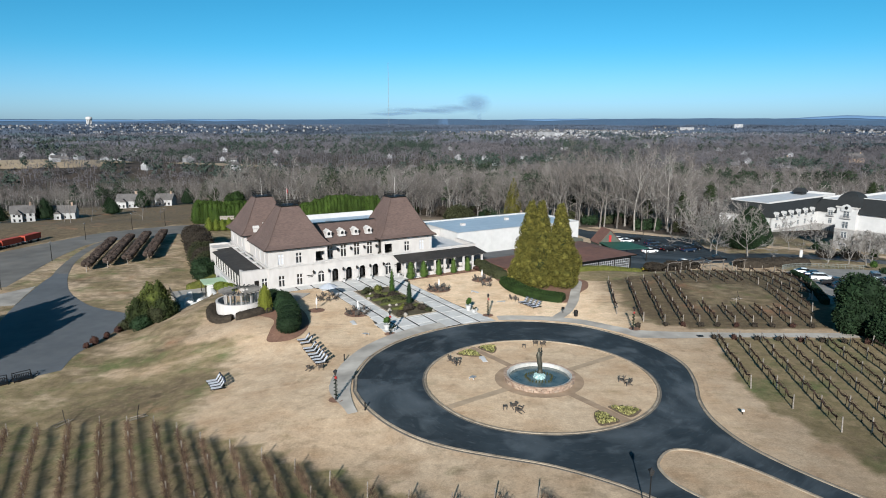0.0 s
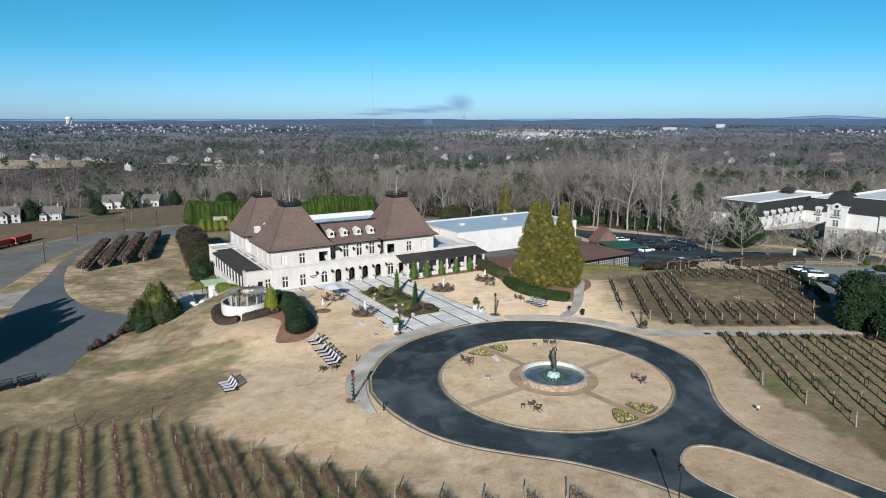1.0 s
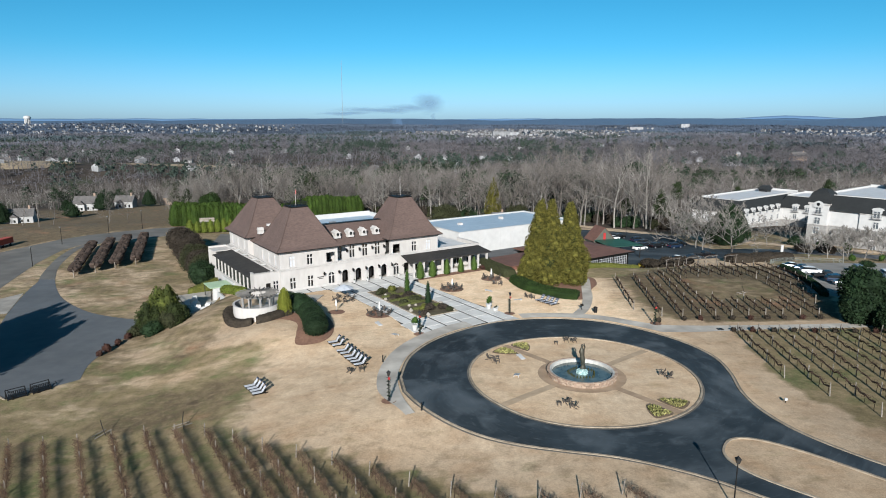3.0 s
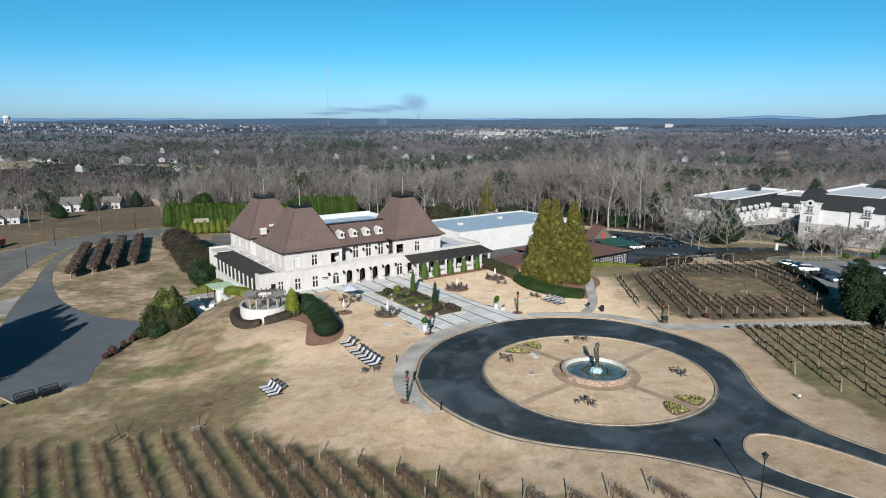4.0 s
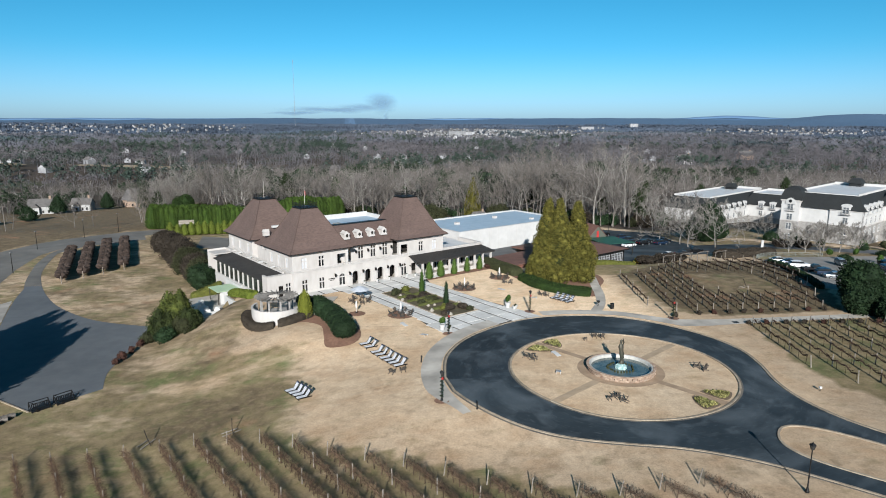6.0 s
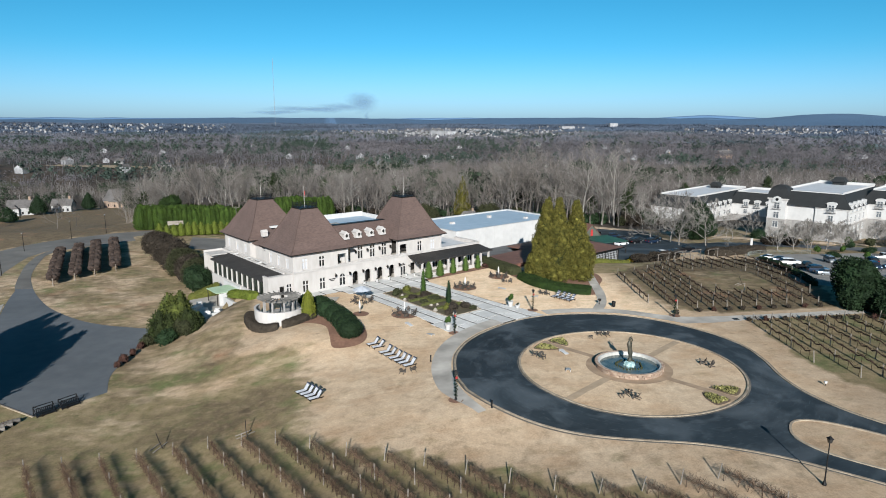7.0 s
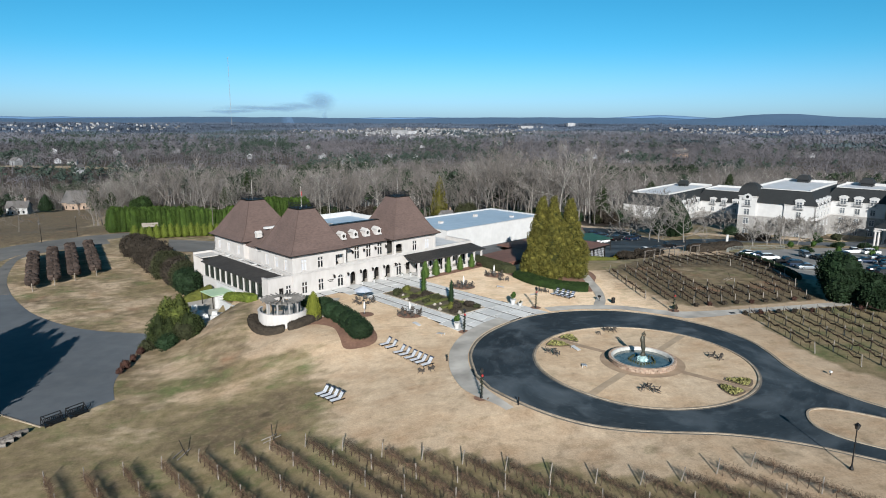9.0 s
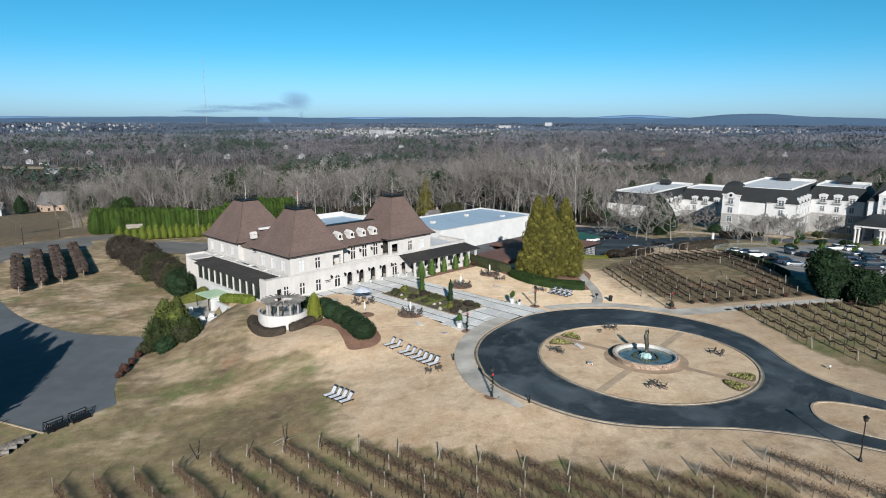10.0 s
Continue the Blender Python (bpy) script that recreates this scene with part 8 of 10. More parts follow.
def car_pattern(kind, colour):
    label = "%s %s parked on the asphalt" % (colour, {"sedan": "sedan", "suv": "sport utility car", "pickup": "pickup truck"}[kind])
    c = thing("car" if kind != "pickup" else "pickup_truck", label, "car" if kind != "pickup" else "truck", pose(0, 0, -80), "parked cars")
    p = PAINTS[colour]
    if kind == "sedan":
        body = loft([(-2.35, 0.70, 0.35, 0.62, 0.66), (-2.2, 0.84, 0.25, 0.76, 0.78), (-1.0, 0.90, 0.22, 0.90, 0.84), (0.4, 0.90, 0.22, 0.93, 0.84), (1.6, 0.90, 0.22, 0.96, 0.82), (2.25, 0.84, 0.28, 0.92, 0.76), (2.4, 0.74, 0.4, 0.78, 0.7)])
        glass = loft([(-1.15, 0.80, 0.86, 0.90, 0.74), (-0.35, 0.78, 0.88, 1.38, 0.60), (0.75, 0.78, 0.90, 1.40, 0.60), (1.85, 0.76, 0.90, 0.97, 0.68)])
        roof = loft([(-0.38, 0.62, 1.36, 1.41, 0.56), (0.2, 0.64, 1.38, 1.45, 0.56), (0.85, 0.62, 1.36, 1.42, 0.55)])
    elif kind == "suv":
        body = loft([(-2.35, 0.78, 0.4, 0.85, 0.74), (-2.2, 0.90, 0.32, 1.02, 0.84), (-1.1, 0.95, 0.28, 1.10, 0.90), (0.8, 0.95, 0.28, 1.12, 0.90), (2.2, 0.93, 0.32, 1.12, 0.88), (2.38, 0.86, 0.45, 1.02, 0.82)])
        glass = loft([(-1.2, 0.86, 1.06, 1.12, 0.80), (-0.5, 0.85, 1.08, 1.64, 0.68), (1.7, 0.85, 1.08, 1.66, 0.68), (2.28, 0.82, 1.08, 1.2, 0.72)])
        roof = loft([(-0.55, 0.69, 1.62, 1.67, 0.62), (0.4, 0.72, 1.63, 1.73, 0.64), (1.95, 0.69, 1.60, 1.68, 0.62)])
    else:
        body = loft([(-2.75, 0.80, 0.45, 0.95, 0.76), (-2.6, 0.94, 0.38, 1.10, 0.88), (-1.3, 0.98, 0.35, 1.16, 0.92), (0.7, 0.98, 0.35, 1.16, 0.92), (0.72, 0.98, 0.35, 1.02, 0.95), (2.75, 0.98, 0.38, 1.02, 0.95), (2.85, 0.96, 0.5, 1.0, 0.93)])
        glass = loft([(-1.4, 0.88, 1.12, 1.18, 0.82), (-0.7, 0.87, 1.14, 1.76, 0.72), (0.55, 0.87, 1.14, 1.78, 0.72), (0.75, 0.86, 1.14, 1.3, 0.74)])
        roof = loft([(-0.75, 0.73, 1.74, 1.79, 0.66), (0.0, 0.75, 1.75, 1.84, 0.68), (0.62, 0.73, 1.74, 1.80, 0.66)])
        part("bed_cover", Shape().slab(-0.85, 0.85, 1.0, 0.85, 2.7, 1.06, 0.02), TYRE, c)
    part("body", body, p, c)
    part("window_band", glass, GLASS, c)
    part("roof_panel", roof, p, c)
    L = 1.38 if kind != "pickup" else 1.75
    for sx in (-0.86, 0.86):
        for y in (-L, L):
            w = part("wheel", Shape().lathe([(0.22, -0.11), (0.33, -0.11), (0.35, -0.06), (0.35, 0.06), (0.33, 0.11), (0.22, 0.11)], 14, pose(0, 0, 0, 0, 90, 0)), TYRE, c, m=pose(sx, y, 0.35))
            part("rim", Shape().lathe([(0.05, -0.125), (0.21, -0.115), (0.21, 0.115), (0.05, 0.125)], 10, pose(0, 0, 0, 0, 90, 0)), PAINTS["silver"], w)
    end = body.v[0][1]
    for sx in (-0.58, 0.58):
        part("headlight", Shape().slab(sx - 0.2, end - 0.02, 0.56 if kind == "sedan" else 0.72, sx + 0.2, end + 0.16, 0.70 if kind == "sedan" else 0.88, 0.02), LIGHT, c)
        part("tail_light", Shape().slab(sx - 0.2, -end - 0.12, 0.66 if kind == "sedan" else 0.8, sx + 0.2, -end + 0.05, 0.80 if kind == "sedan" else 0.98, 0.02), TAIL, c)
    return c


PATTERNS = {}


def park(kind, colour, x, y, rz, label=""):
    m = at(x, y, rz, 0.035)
    if (kind, colour) not in PATTERNS:
        PATTERNS[kind, colour] = car_pattern(kind, colour)
        PATTERNS[kind, colour].matrix_basis = m
    else:
        copy_thing(PATTERNS[kind, colour], m)


for kind, colour, x, y, rz in (("sedan", "white", 86.6, 150.2, 70), ("sedan", "blue", 87.0, 146.4, 72), ("suv", "white", 85.4, 141.2, 74), ("pickup", "black", 84.4, 134.4, 76), ("suv", "blue", 83.4, 129.4, 74), ("sedan", "silver", 82.6, 125.6, 74),
                               ("suv", "silver", 100.2, 145.0, -20), ("sedan", "black", 99.6, 140.2, 160), ("suv", "white", 101.4, 137.6, -20), ("suv", "blue", 103.6, 134.6, -20), ("pickup", "white", 122.4, 151.2, 75), ("suv", "black", 111.8, 144.0, 160), ("suv", "white", 126.0, 148.5, 75),
                               ("sedan", "black", 97.0, 120.0, 70), ("suv", "black", 94.6, 115.4, 70), ("sedan", "grey", 101.0, 116.8, 70), ("suv", "black", 108.6, 127.2, 70), ("sedan", "white", 111.0, 121.0, 70), ("suv", "grey", 104.2, 123.2, 70), ("sedan", "blue", 108.0, 133.5, 70), ("sedan", "black", 113.0, 117.5, 70), ("sedan", "silver", 118.0, 139, 75), ("suv", "white", 119.5, 128.0, 160), ("suv", "black", 128, 138, 75), ("suv", "black", 114.0, 133.0, 70),
                               ("sedan", "white", 60.0, 206.4, 115), ("suv", "white", 57.6, 208.4, 115), ("suv", "black", 63.2, 210.0, 115), ("suv", "blue", 66.4, 201.5, 112), ("sedan", "white", 59.4, 181.2, 112), ("suv", "black", 61.0, 185.2, 112), ("sedan", "blue", 63.8, 188.6, 112), ("suv", "black", 66.6, 186.4, 112), ("sedan", "black", 70.0, 191.6, 112), ("suv", "blue", 72.6, 187.0, 112), ("pickup", "black", 75.4, 190.8, 112), ("suv", "grey", 66.0, 194.5, 112),
                               ("sedan", "white", 62.0, 161.4, 100), ("sedan", "grey", 67.0, 163.0, 100), ("pickup", "black", 72.4, 167.4, 95)):
    park(kind, colour, x, y, rz)
# bay lines on the lots
for i in range(14):
    for x, y, r in ((84.0 + 0.25 * i, 152.5 - 2.05 * i, -16),):
        solid("bay_line", Shape().box(-2.4, -0.05, 0.0, 2.4, 0.05, 0.006), WHITEPAINT, "thin white painted parking bay line", "bay line", at(x + 1.6, y, r, 0.045), "painted bay lines")
# railing and hedges round the east lot
RAIL = mat("grey_rail_paint", (0.24, 0.26, 0.24), (0.19, 0.21, 0.19), 3, 0.6)
rail_line = smooth_line([(84.5, 156.5), (89, 160), (95, 161.8), (102, 162.0), (108, 161.2)], 4)
fence = thing("railing", "grey metal railing above the parking lot", "fence")
for i, p in enumerate(rail_line):
    part("post", Shape().tube([(p[0], p[1], ground(*p)), (p[0], p[1], ground(*p) + 1.15)], 0.05, 5), RAIL, fence)
part("rail", Shape().tube([(x, y, ground(x, y) + 1.12) for x, y in rail_line], 0.045, 5).tube([(x, y, ground(x, y) + 0.6) for x, y in rail_line], 0.03, 4), RAIL, fence)
bars = Shape()
for a, b in zip(rail_line, rail_line[1:]):
    for k in range(5):
        x, y = a[0] + (b[0] - a[0]) * k / 5, a[1] + (b[1] - a[1]) * k / 5
        bars.tube([(x, y, ground(x, y)), (x, y, ground(x, y) + 1.1)], 0.025, 4)
part("infill", bars, RAIL, fence)
solid("hedge", hedge_shape(smooth_line([(71.5, 116), (74.5, 124), (78, 133), (81, 141), (83, 149)], 5), 1.5, 1.2, rng, 24, 0.2), DARKLEAF, "dark green hedge between vineyard and parking lot", "hedge")
solid("hedge", hedge_shape(smooth_line([(74, 158.5), (80, 160), (87, 163.5), (96, 166)], 4), 4.0, 2.0, rng, 18, 0.25, 0.25), BROWNHEDGE, "broad brown hedge beside the railing", "hedge")
for x, y, r, h in ((52.5, 154, 3.2, 1.9), (57, 154.2, 3.2, 2.0), (61, 156, 2.6, 1.7)):
    plant("shrub", bush_shape(rng, r, h, 14, 16, 0.26), BROWNHEDGE, "broad brown winter shrub below the parking lot", "shrub", at(x, y), "brown shrubs")
sign = thing("sign_board", "white upright sign panel at the hotel drive", "sign", at(101, 178, 10))
part("panel", Shape().slab(-0.45, -0.1, 0.3, 0.45, 0.1, 2.7, 0.03), WHITEPAINT, sign)
part("foot", Shape().box(-0.9, -0.3, -0.2, 0.9, 0.3, 0.3), GREY_WALL, sign)

# ---- bare trees ----
def bare_tree(seed, h, spread, low=0.25, limbs=7, twigs=4, pale=False):
    """A crooked trunk that splits into limbs, boughs and branches, and a crown of fine twigs."""
    q = random.Random(seed)
    wood, fine = Shape(), Shape()

    def bent(o, d, ln, n, wander, lift):
        pts = [o]
        for _ in range(n):
            d = (d + rand_dir(q) * wander + Vector((0, 0, lift))).normalized()
            pts.append(pts[-1] + d * ln / n)
        return pts, d

    r0 = 0.0115 * h + 0.03
    spine, _ = bent(Vector((0, 0, -0.3)), Vector((0, 0, 1)), h * 0.82, 6, 0.17, 0.06)
    wood.tube(spine, [r0 * (1 - 0.85 * i / 6) for i in range(7)], 6, caps=False)
    for k in range(limbs):
        t = low + (0.92 - low) * (k + q.random() * 0.7) / limbs
        i = min(5, int(t * 6))
        o = spine[i].lerp(spine[i + 1], t * 6 - i)
        a = k * 2.4 + q.uniform(-0.5, 0.5)
        ln = spread * (1.1 - 0.55 * t) * q.uniform(0.8, 1.15)
        d = Vector((math.cos(a), math.sin(a), q.uniform(0.2, 0.7) + 0.6 * t)).normalized()
        rl = r0 * (1 - 0.75 * t) * 0.60
        limb, d1 = bent(o, d, ln, 4, 0.28, 0.10)
        wood.tube(limb, [rl, rl * 0.8, rl * 0.6, rl * 0.4, rl * 0.18], 4, caps=False)
        for j in range(5):
            u = 1.2 + 2.7 * (j + q.random()) / 5
            b = limb[int(u)].lerp(limb[min(4, int(u) + 1)], u % 1)
            bd = (d1 + rand_dir(q) * 0.9 + Vector((0, 0, 0.25))).normalized()
            bough, d2 = bent(b, bd, ln * q.uniform(0.35, 0.55), 3, 0.35, 0.12)
            rb = max(0.035, rl * 0.42)
            wood.tube(bough, [rb, rb * 0.75, rb * 0.5, rb * 0.25], 3, caps=False)
            for c in range(4):
                v = 0.5 + 2.4 * (c + q.random()) / 4
                w = bough[int(v)].lerp(bough[min(3, int(v) + 1)], v % 1)
                e = w + (d2 + rand_dir(q) * 0.9 + Vector((0, 0, 0.2))).normalized() * ln * q.uniform(0.14, 0.24)
                wood.tube([w, e], [0.035, 0.018], 3, caps=False)
                for _ in range(twigs):
                    td = (d2 + rand_dir(q) * 1.0 + Vector((0, 0, 0.2))).normalized()
                    fine.leaf(w.lerp(e, q.uniform(0.2, 1)), td, rand_dir(q), ln * q.uniform(0.08, 0.16) + 0.25, 0.03)
    return wood.mesh("trunk", PALEBARK if pale else BARK), fine.mesh("crown", PALETWIG if pale else TWIG)


TREES = [bare_tree(500 + i, h, s, lo, n) for i, (h, s, lo, n) in enumerate(((21, 10, 0.28, 7), (23, 11, 0.34, 7), (19, 9.5, 0.25, 7), (24, 11.5, 0.34, 8), (17, 8.5, 0.22, 7), (20, 9, 0.3, 7)))]
PALES = [bare_tree(600 + i, h, s, lo, n, 5, pale=True) for i, (h, s, lo, n) in enumerate(((24, 12, 0.28, 8), (21, 10.5, 0.28, 8), (9, 5.6, 0.15, 10), (7.0, 4.0, 0.08, 11)))]


def put_tree(pair, x, y, scale, rz, label, group):
    t = thing("bare_tree", label, "tree", at(x, y, rz) @ Matrix.Diagonal((scale, scale, scale, 1)), group)
    part("trunk", pair[0], None, t)
    part("crown", pair[1], None, t)


rng = random.Random(21)


def wood_edge(x):
    return land_edge(x) if x < -60 else (283 - 0.1 * (x + 60) if x < 40 else 266 - 0.55 * (x - 40) if x < 110 else 245 + 0.1 * (x - 110))


def before_hotel(x, y):
    """The open ground that lets the hotel's west wing be seen."""
    return x + 20 > 0.455 * (y - 2) and y < 345


count = 0
cells = {}
for _ in range(6000):
    if count >= 225:
        break
    x = rng.uniform(-120, 215)
    y = wood_edge(x) + 50 * rng.random() ** 1.3
    if x < -60:
        y = 300 + 40 * rng.random()
    if x > 112:
        y = 258 + 50 * rng.random()
    key = (int(x / 5), int(y / 5))
    if key in cells or (x < -0.78 * y - 10) or before_hotel(x, y):
        continue
    cells[key] = 1
    count += 1
    pale = rng.random() < 0.24
    put_tree(rng.choice(PALES[:2]) if pale else rng.choice(TREES), x, y, rng.uniform(0.48, 1.06) * (1.0 + 0.42 * step((x - 36) / 16) * step((128 - x) / 20)), rng.uniform(0, 360), "tall bare pale-barked tree at the wood's edge" if pale else "tall bare grey tree at the wood's edge", "trees along the wood's edge")
# undergrowth along the wood's edge
UNDER = [bush_shape(random.Random(650 + i), 3.2, 4.2, 9, 5, 0.6, 0.5) for i in range(3)]
UNDER = [u.mesh("foliage", m_) for u, m_ in zip(UNDER, (OLIVESHRUB, BROWNHEDGE, DARKLEAF))]
for k in range(110):
    x = rng.uniform(-110, 130)
    y = rng.uniform(292, 330) if x < -60 else wood_edge(x) + rng.uniform(6, 34) if x < 112 else rng.uniform(262, 290)
    if before_hotel(x, y) and x > 112:
        continue
    sc = rng.uniform(0.5, 1.15)
    t = thing("shrub", "dull evergreen undergrowth below bare trees" if k % 3 != 1 else "leafless brown undergrowth below bare trees", "shrub", at(x, y, rng.uniform(0, 360)) @ Matrix.Diagonal((sc, sc, sc, 1)), "undergrowth at the wood's edge")
    part("foliage", UNDER[k % 3], None, t)
# bare specimen trees beside the lots and the hotel
for k, (x, y, s) in enumerate(((87.5, 181, 1.5), (79.0, 182, 1.45), (80.5, 190, 1.6), (77, 197, 1.3), (86, 208, 1.4), (83, 214, 1.5), (109, 199, 0.95), (121, 205, 0.9))):
    put_tree(PALES[2], x, y, s, 50 * k, "spreading bare pale tree beside the parking lot", "bare trees by the lot")
for k, (x, y, s) in enumerate(((111, 172, 1.25), (114.5, 170, 1.35), (118, 173, 1.3), (121.5, 171, 1.4), (125.5, 170, 1.25), (104, 170, 1.0), (146, 178, 1.2), (152, 181, 1.2))):
    put_tree(PALES[3], x, y, s, 70 * k, "multi-stemmed bare crape myrtle before the hotel", "crape myrtles")
for k, (x, y, s) in enumerate(((-6, 276, 0.55), (10, 272, 0.5), (24, 270, 0.6), (-22, 274, 0.55), (36, 262, 0.5), (-150, 318, 0.8), (-182, 330, 0.8), (-205, 345, 0.8), (-230, 360, 0.8), (-236, 420, 0.8), (-214, 462, 0.9), (-196, 448, 0.7), (-188, 494, 0.9), (-168, 470, 0.8), (-160, 440, 0.75), (-150, 470, 0.9), (-240, 395, 0.8), (-252, 430, 0.9), (-145, 420, 0.8), (-130, 395, 0.8), (-128, 350, 0.75), (-146, 330, 0.6))):
    put_tree(TREES[2 + k % 3], x, y, s, 40 * k, "small bare tree behind the hedge", "bare trees behind the hedge")


# ---- evergreens ----
def pine_shape(seed, h, r, clumps=26, low=0.45):
    q = random.Random(seed)
    s = Shape()
    for i in range(clumps):
        t = low + (1 - low) * (i + 0.5) / clumps
        reach = r * math.sin(math.pi * min(0.98, (t - low) / (1 - low) * 0.75 + 0.25)) * q.uniform(0.3, 1)
        a = i * 2.4
        c = Vector((reach * math.cos(a), reach * math.sin(a), h * t))
        cr = r * q.uniform(0.28, 0.42)
        s.blob(c, cr * 0.7, q, 0.3, 0.7, 6, 4)
        for _ in range(60):
            d = rand_dir(q)
            leaves_on(s, c + Vector((d.x, d.y, d.z * 0.7)) * cr, d, q, 0.7, 0.14)
    return s.mesh("crown", PINE)


PINES = [pine_shape(700 + i, h, r) for i, (h, r) in enumerate(((20, 3.8), (17, 3.4), (23, 4.2)))]
PTRUNK = Shape().tube([(0, 0, -0.3), (0.1, 0, 9), (0, 0.1, 18)], [0.32, 0.24, 0.1], 6).mesh("trunk", BARK)
for k, (x, y, p, s) in enumerate(((-52, 305, 0, 0.95), (-62, 312, 1, 0.8), (-110, 310, 1, 0.8), (96, 252, 1, 0.7), (92, 246, 0, 0.75), (84, 262, 1, 0.65), (60, 300, 2, 0.85), (150, 360, 0, 0.9), (190, 368, 1, 0.9), (235, 352, 2, 0.9), (128, 350, 0, 0.9), (-120, 325, 2, 0.8), (-30, 330, 0, 0.8), (78, 330, 2, 0.9), (46, 345, 0, 0.9))):
    t = thing("pine", "dark green pine among bare woods", "tree", at(x, y, 40 * k) @ Matrix.Diagonal((s, s, s, 1)), "pines")
    part("trunk", PTRUNK, None, t)
    part("crown", PINES[p], None, t)
# round evergreen and slim conifer behind the warehouse
plant("evergreen_tree", bush_shape(rng, 5.2, 8.5, 26, 12, 0.5), OLIVESHRUB, "broad olive evergreen behind the chateau", "tree", at(6.1, 226), trunk=short_stem(4, 0.3))
plant("evergreen_tree", cone_shape(rng, 3.6, 18, 12, 0.6, 0.9), CONIFER, "slim golden-green conifer at the wood's edge", "tree", at(30.5, 279), trunk=short_stem(3, 0.3))
plant("evergreen_tree", bush_shape(rng, 5.0, 7, 22, 12, 0.45), OLIVESHRUB, "dull green evergreen near the rear lot", "tree", at(38, 262), trunk=short_stem(3, 0.3))
# dark conifer by the hotel lot
plant("evergreen_tree", cone_shape(rng, 6.8, 13.0, 12, 0.55, 0.7), DARKLEAF, "dark green spreading conifer beside the hotel", "tree", at(100, 207), trunk=short_stem(2, 0.3))
plant("evergreen_tree", bush_shape(rng, 6.0, 9.0, 26, 12, 0.45), DARKLEAF, "broad dark evergreen beside the hotel drive", "tree", at(94.5, 200), trunk=short_stem(3, 0.3))
for k, (x, y, r, h) in enumerate(((71.4, 105.4, 4.1, 8.4), (75.6, 101.2, 4.0, 4.6), (81.5, 97.6, 4.6, 4.2), (75.0, 107.6, 2.8, 4.6), (89, 95.5, 5.0, 4.4), (66.8, 100.2, 3.2, 4.6), (69.2, 95.0, 3.6, 4.0))):
    plant("magnolia", bush_shape(rng, r, h, 30, 17, 0.42), DARKLEAF, "broad glossy dark green magnolia by the parking lot", "tree", at(x, y), "magnolias", short_stem(2, 0.3))
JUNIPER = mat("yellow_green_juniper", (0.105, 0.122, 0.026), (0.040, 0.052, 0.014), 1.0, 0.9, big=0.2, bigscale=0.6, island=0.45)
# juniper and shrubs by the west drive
# Darker copy of the juniper green paints the bush's shaded base.
JUNIPER_SHADE = mat("shaded_juniper", (0.050, 0.066, 0.020), (0.022, 0.031, 0.011), 1.0, 0.9, big=0.25, bigscale=0.6, island=0.4)
for x, y, r, h, m_ in ((-55.4, 119.6, 3.4, 8.6, JUNIPER), (-56.8, 118.0, 3.0, 6.2, JUNIPER_SHADE), (-53.4, 117.8, 2.6, 4.8, JUNIPER_SHADE), (-52.6, 117.0, 1.6, 3.0, JUNIPER_SHADE)):
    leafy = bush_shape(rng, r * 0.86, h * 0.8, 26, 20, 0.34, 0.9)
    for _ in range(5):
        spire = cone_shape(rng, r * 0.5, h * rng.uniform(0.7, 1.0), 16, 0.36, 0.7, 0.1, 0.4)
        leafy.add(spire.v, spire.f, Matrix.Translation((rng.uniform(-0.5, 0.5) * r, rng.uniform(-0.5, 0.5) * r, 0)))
    plant("juniper", leafy, m_, "bright green ragged juniper beside the drive" if h > 8 else "ragged juniper beside the drive, painted dark as the shaded base", "tree", at(x, y), "junipers", short_stem(1, 0.15))
for x, y, r, h, m_ in ((-52.4, 119.0, 1.8, 2.8, DARKLEAF), (-56.8, 115.8, 2.2, 2.8, DARKLEAF), (-53.2, 116.8, 2.4, 3.0, OLIVESHRUB), (-59.8, 116.4, 1.5, 2.0, OLIVESHRUB)):
    plant("shrub", bush_shape(rng, r, h, 12, 22, 0.26), m_, "dark spreading shrub at the bank's edge", "shrub", at(x, y), "bank shrubs")
for x, y, r, h in ((-61.6, 108.4, 0.8, 1.5), (-61.0, 111.6, 0.7, 1.2), (-60.6, 114.6, 0.7, 1.3), (-61.9, 106.4, 0.6, 1.0)):
    plant("shrub", bush_shape(rng, r, h, 8, 30, 0.2), REDSHRUB, "low red-brown shrub along the drive", "shrub", at(x, y), "red shrubs by the drive")
# brown shrub mass west of the sun room
for x, y, r, h, m_ in ((-77.5, 199, 4.2, 6.6, BROWNHEDGE), (-74.0, 191, 4.2, 6.8, BROWNHEDGE), (-70.8, 184, 4.3, 7.2, BROWNHEDGE), (-67.4, 177, 4.2, 7.4, BROWNHEDGE), (-64.2, 170, 4.2, 7.0, OLIVESHRUB), (-61.4, 163.5, 4.0, 6.8, BROWNHEDGE), (-59.4, 157.5, 3.6, 6.4, OLIVESHRUB), (-57.6, 152, 3.4, 6.4, DARKLEAF), (-81, 204, 1.6, 4.4, CYPRESS)):
    plant("large_shrub", bush_shape(rng, r, h, 22, 17, 0.34), m_, "tall rounded winter shrub beside the chateau yard", "shrub", at(x, y), "tall shrubs by the yard")
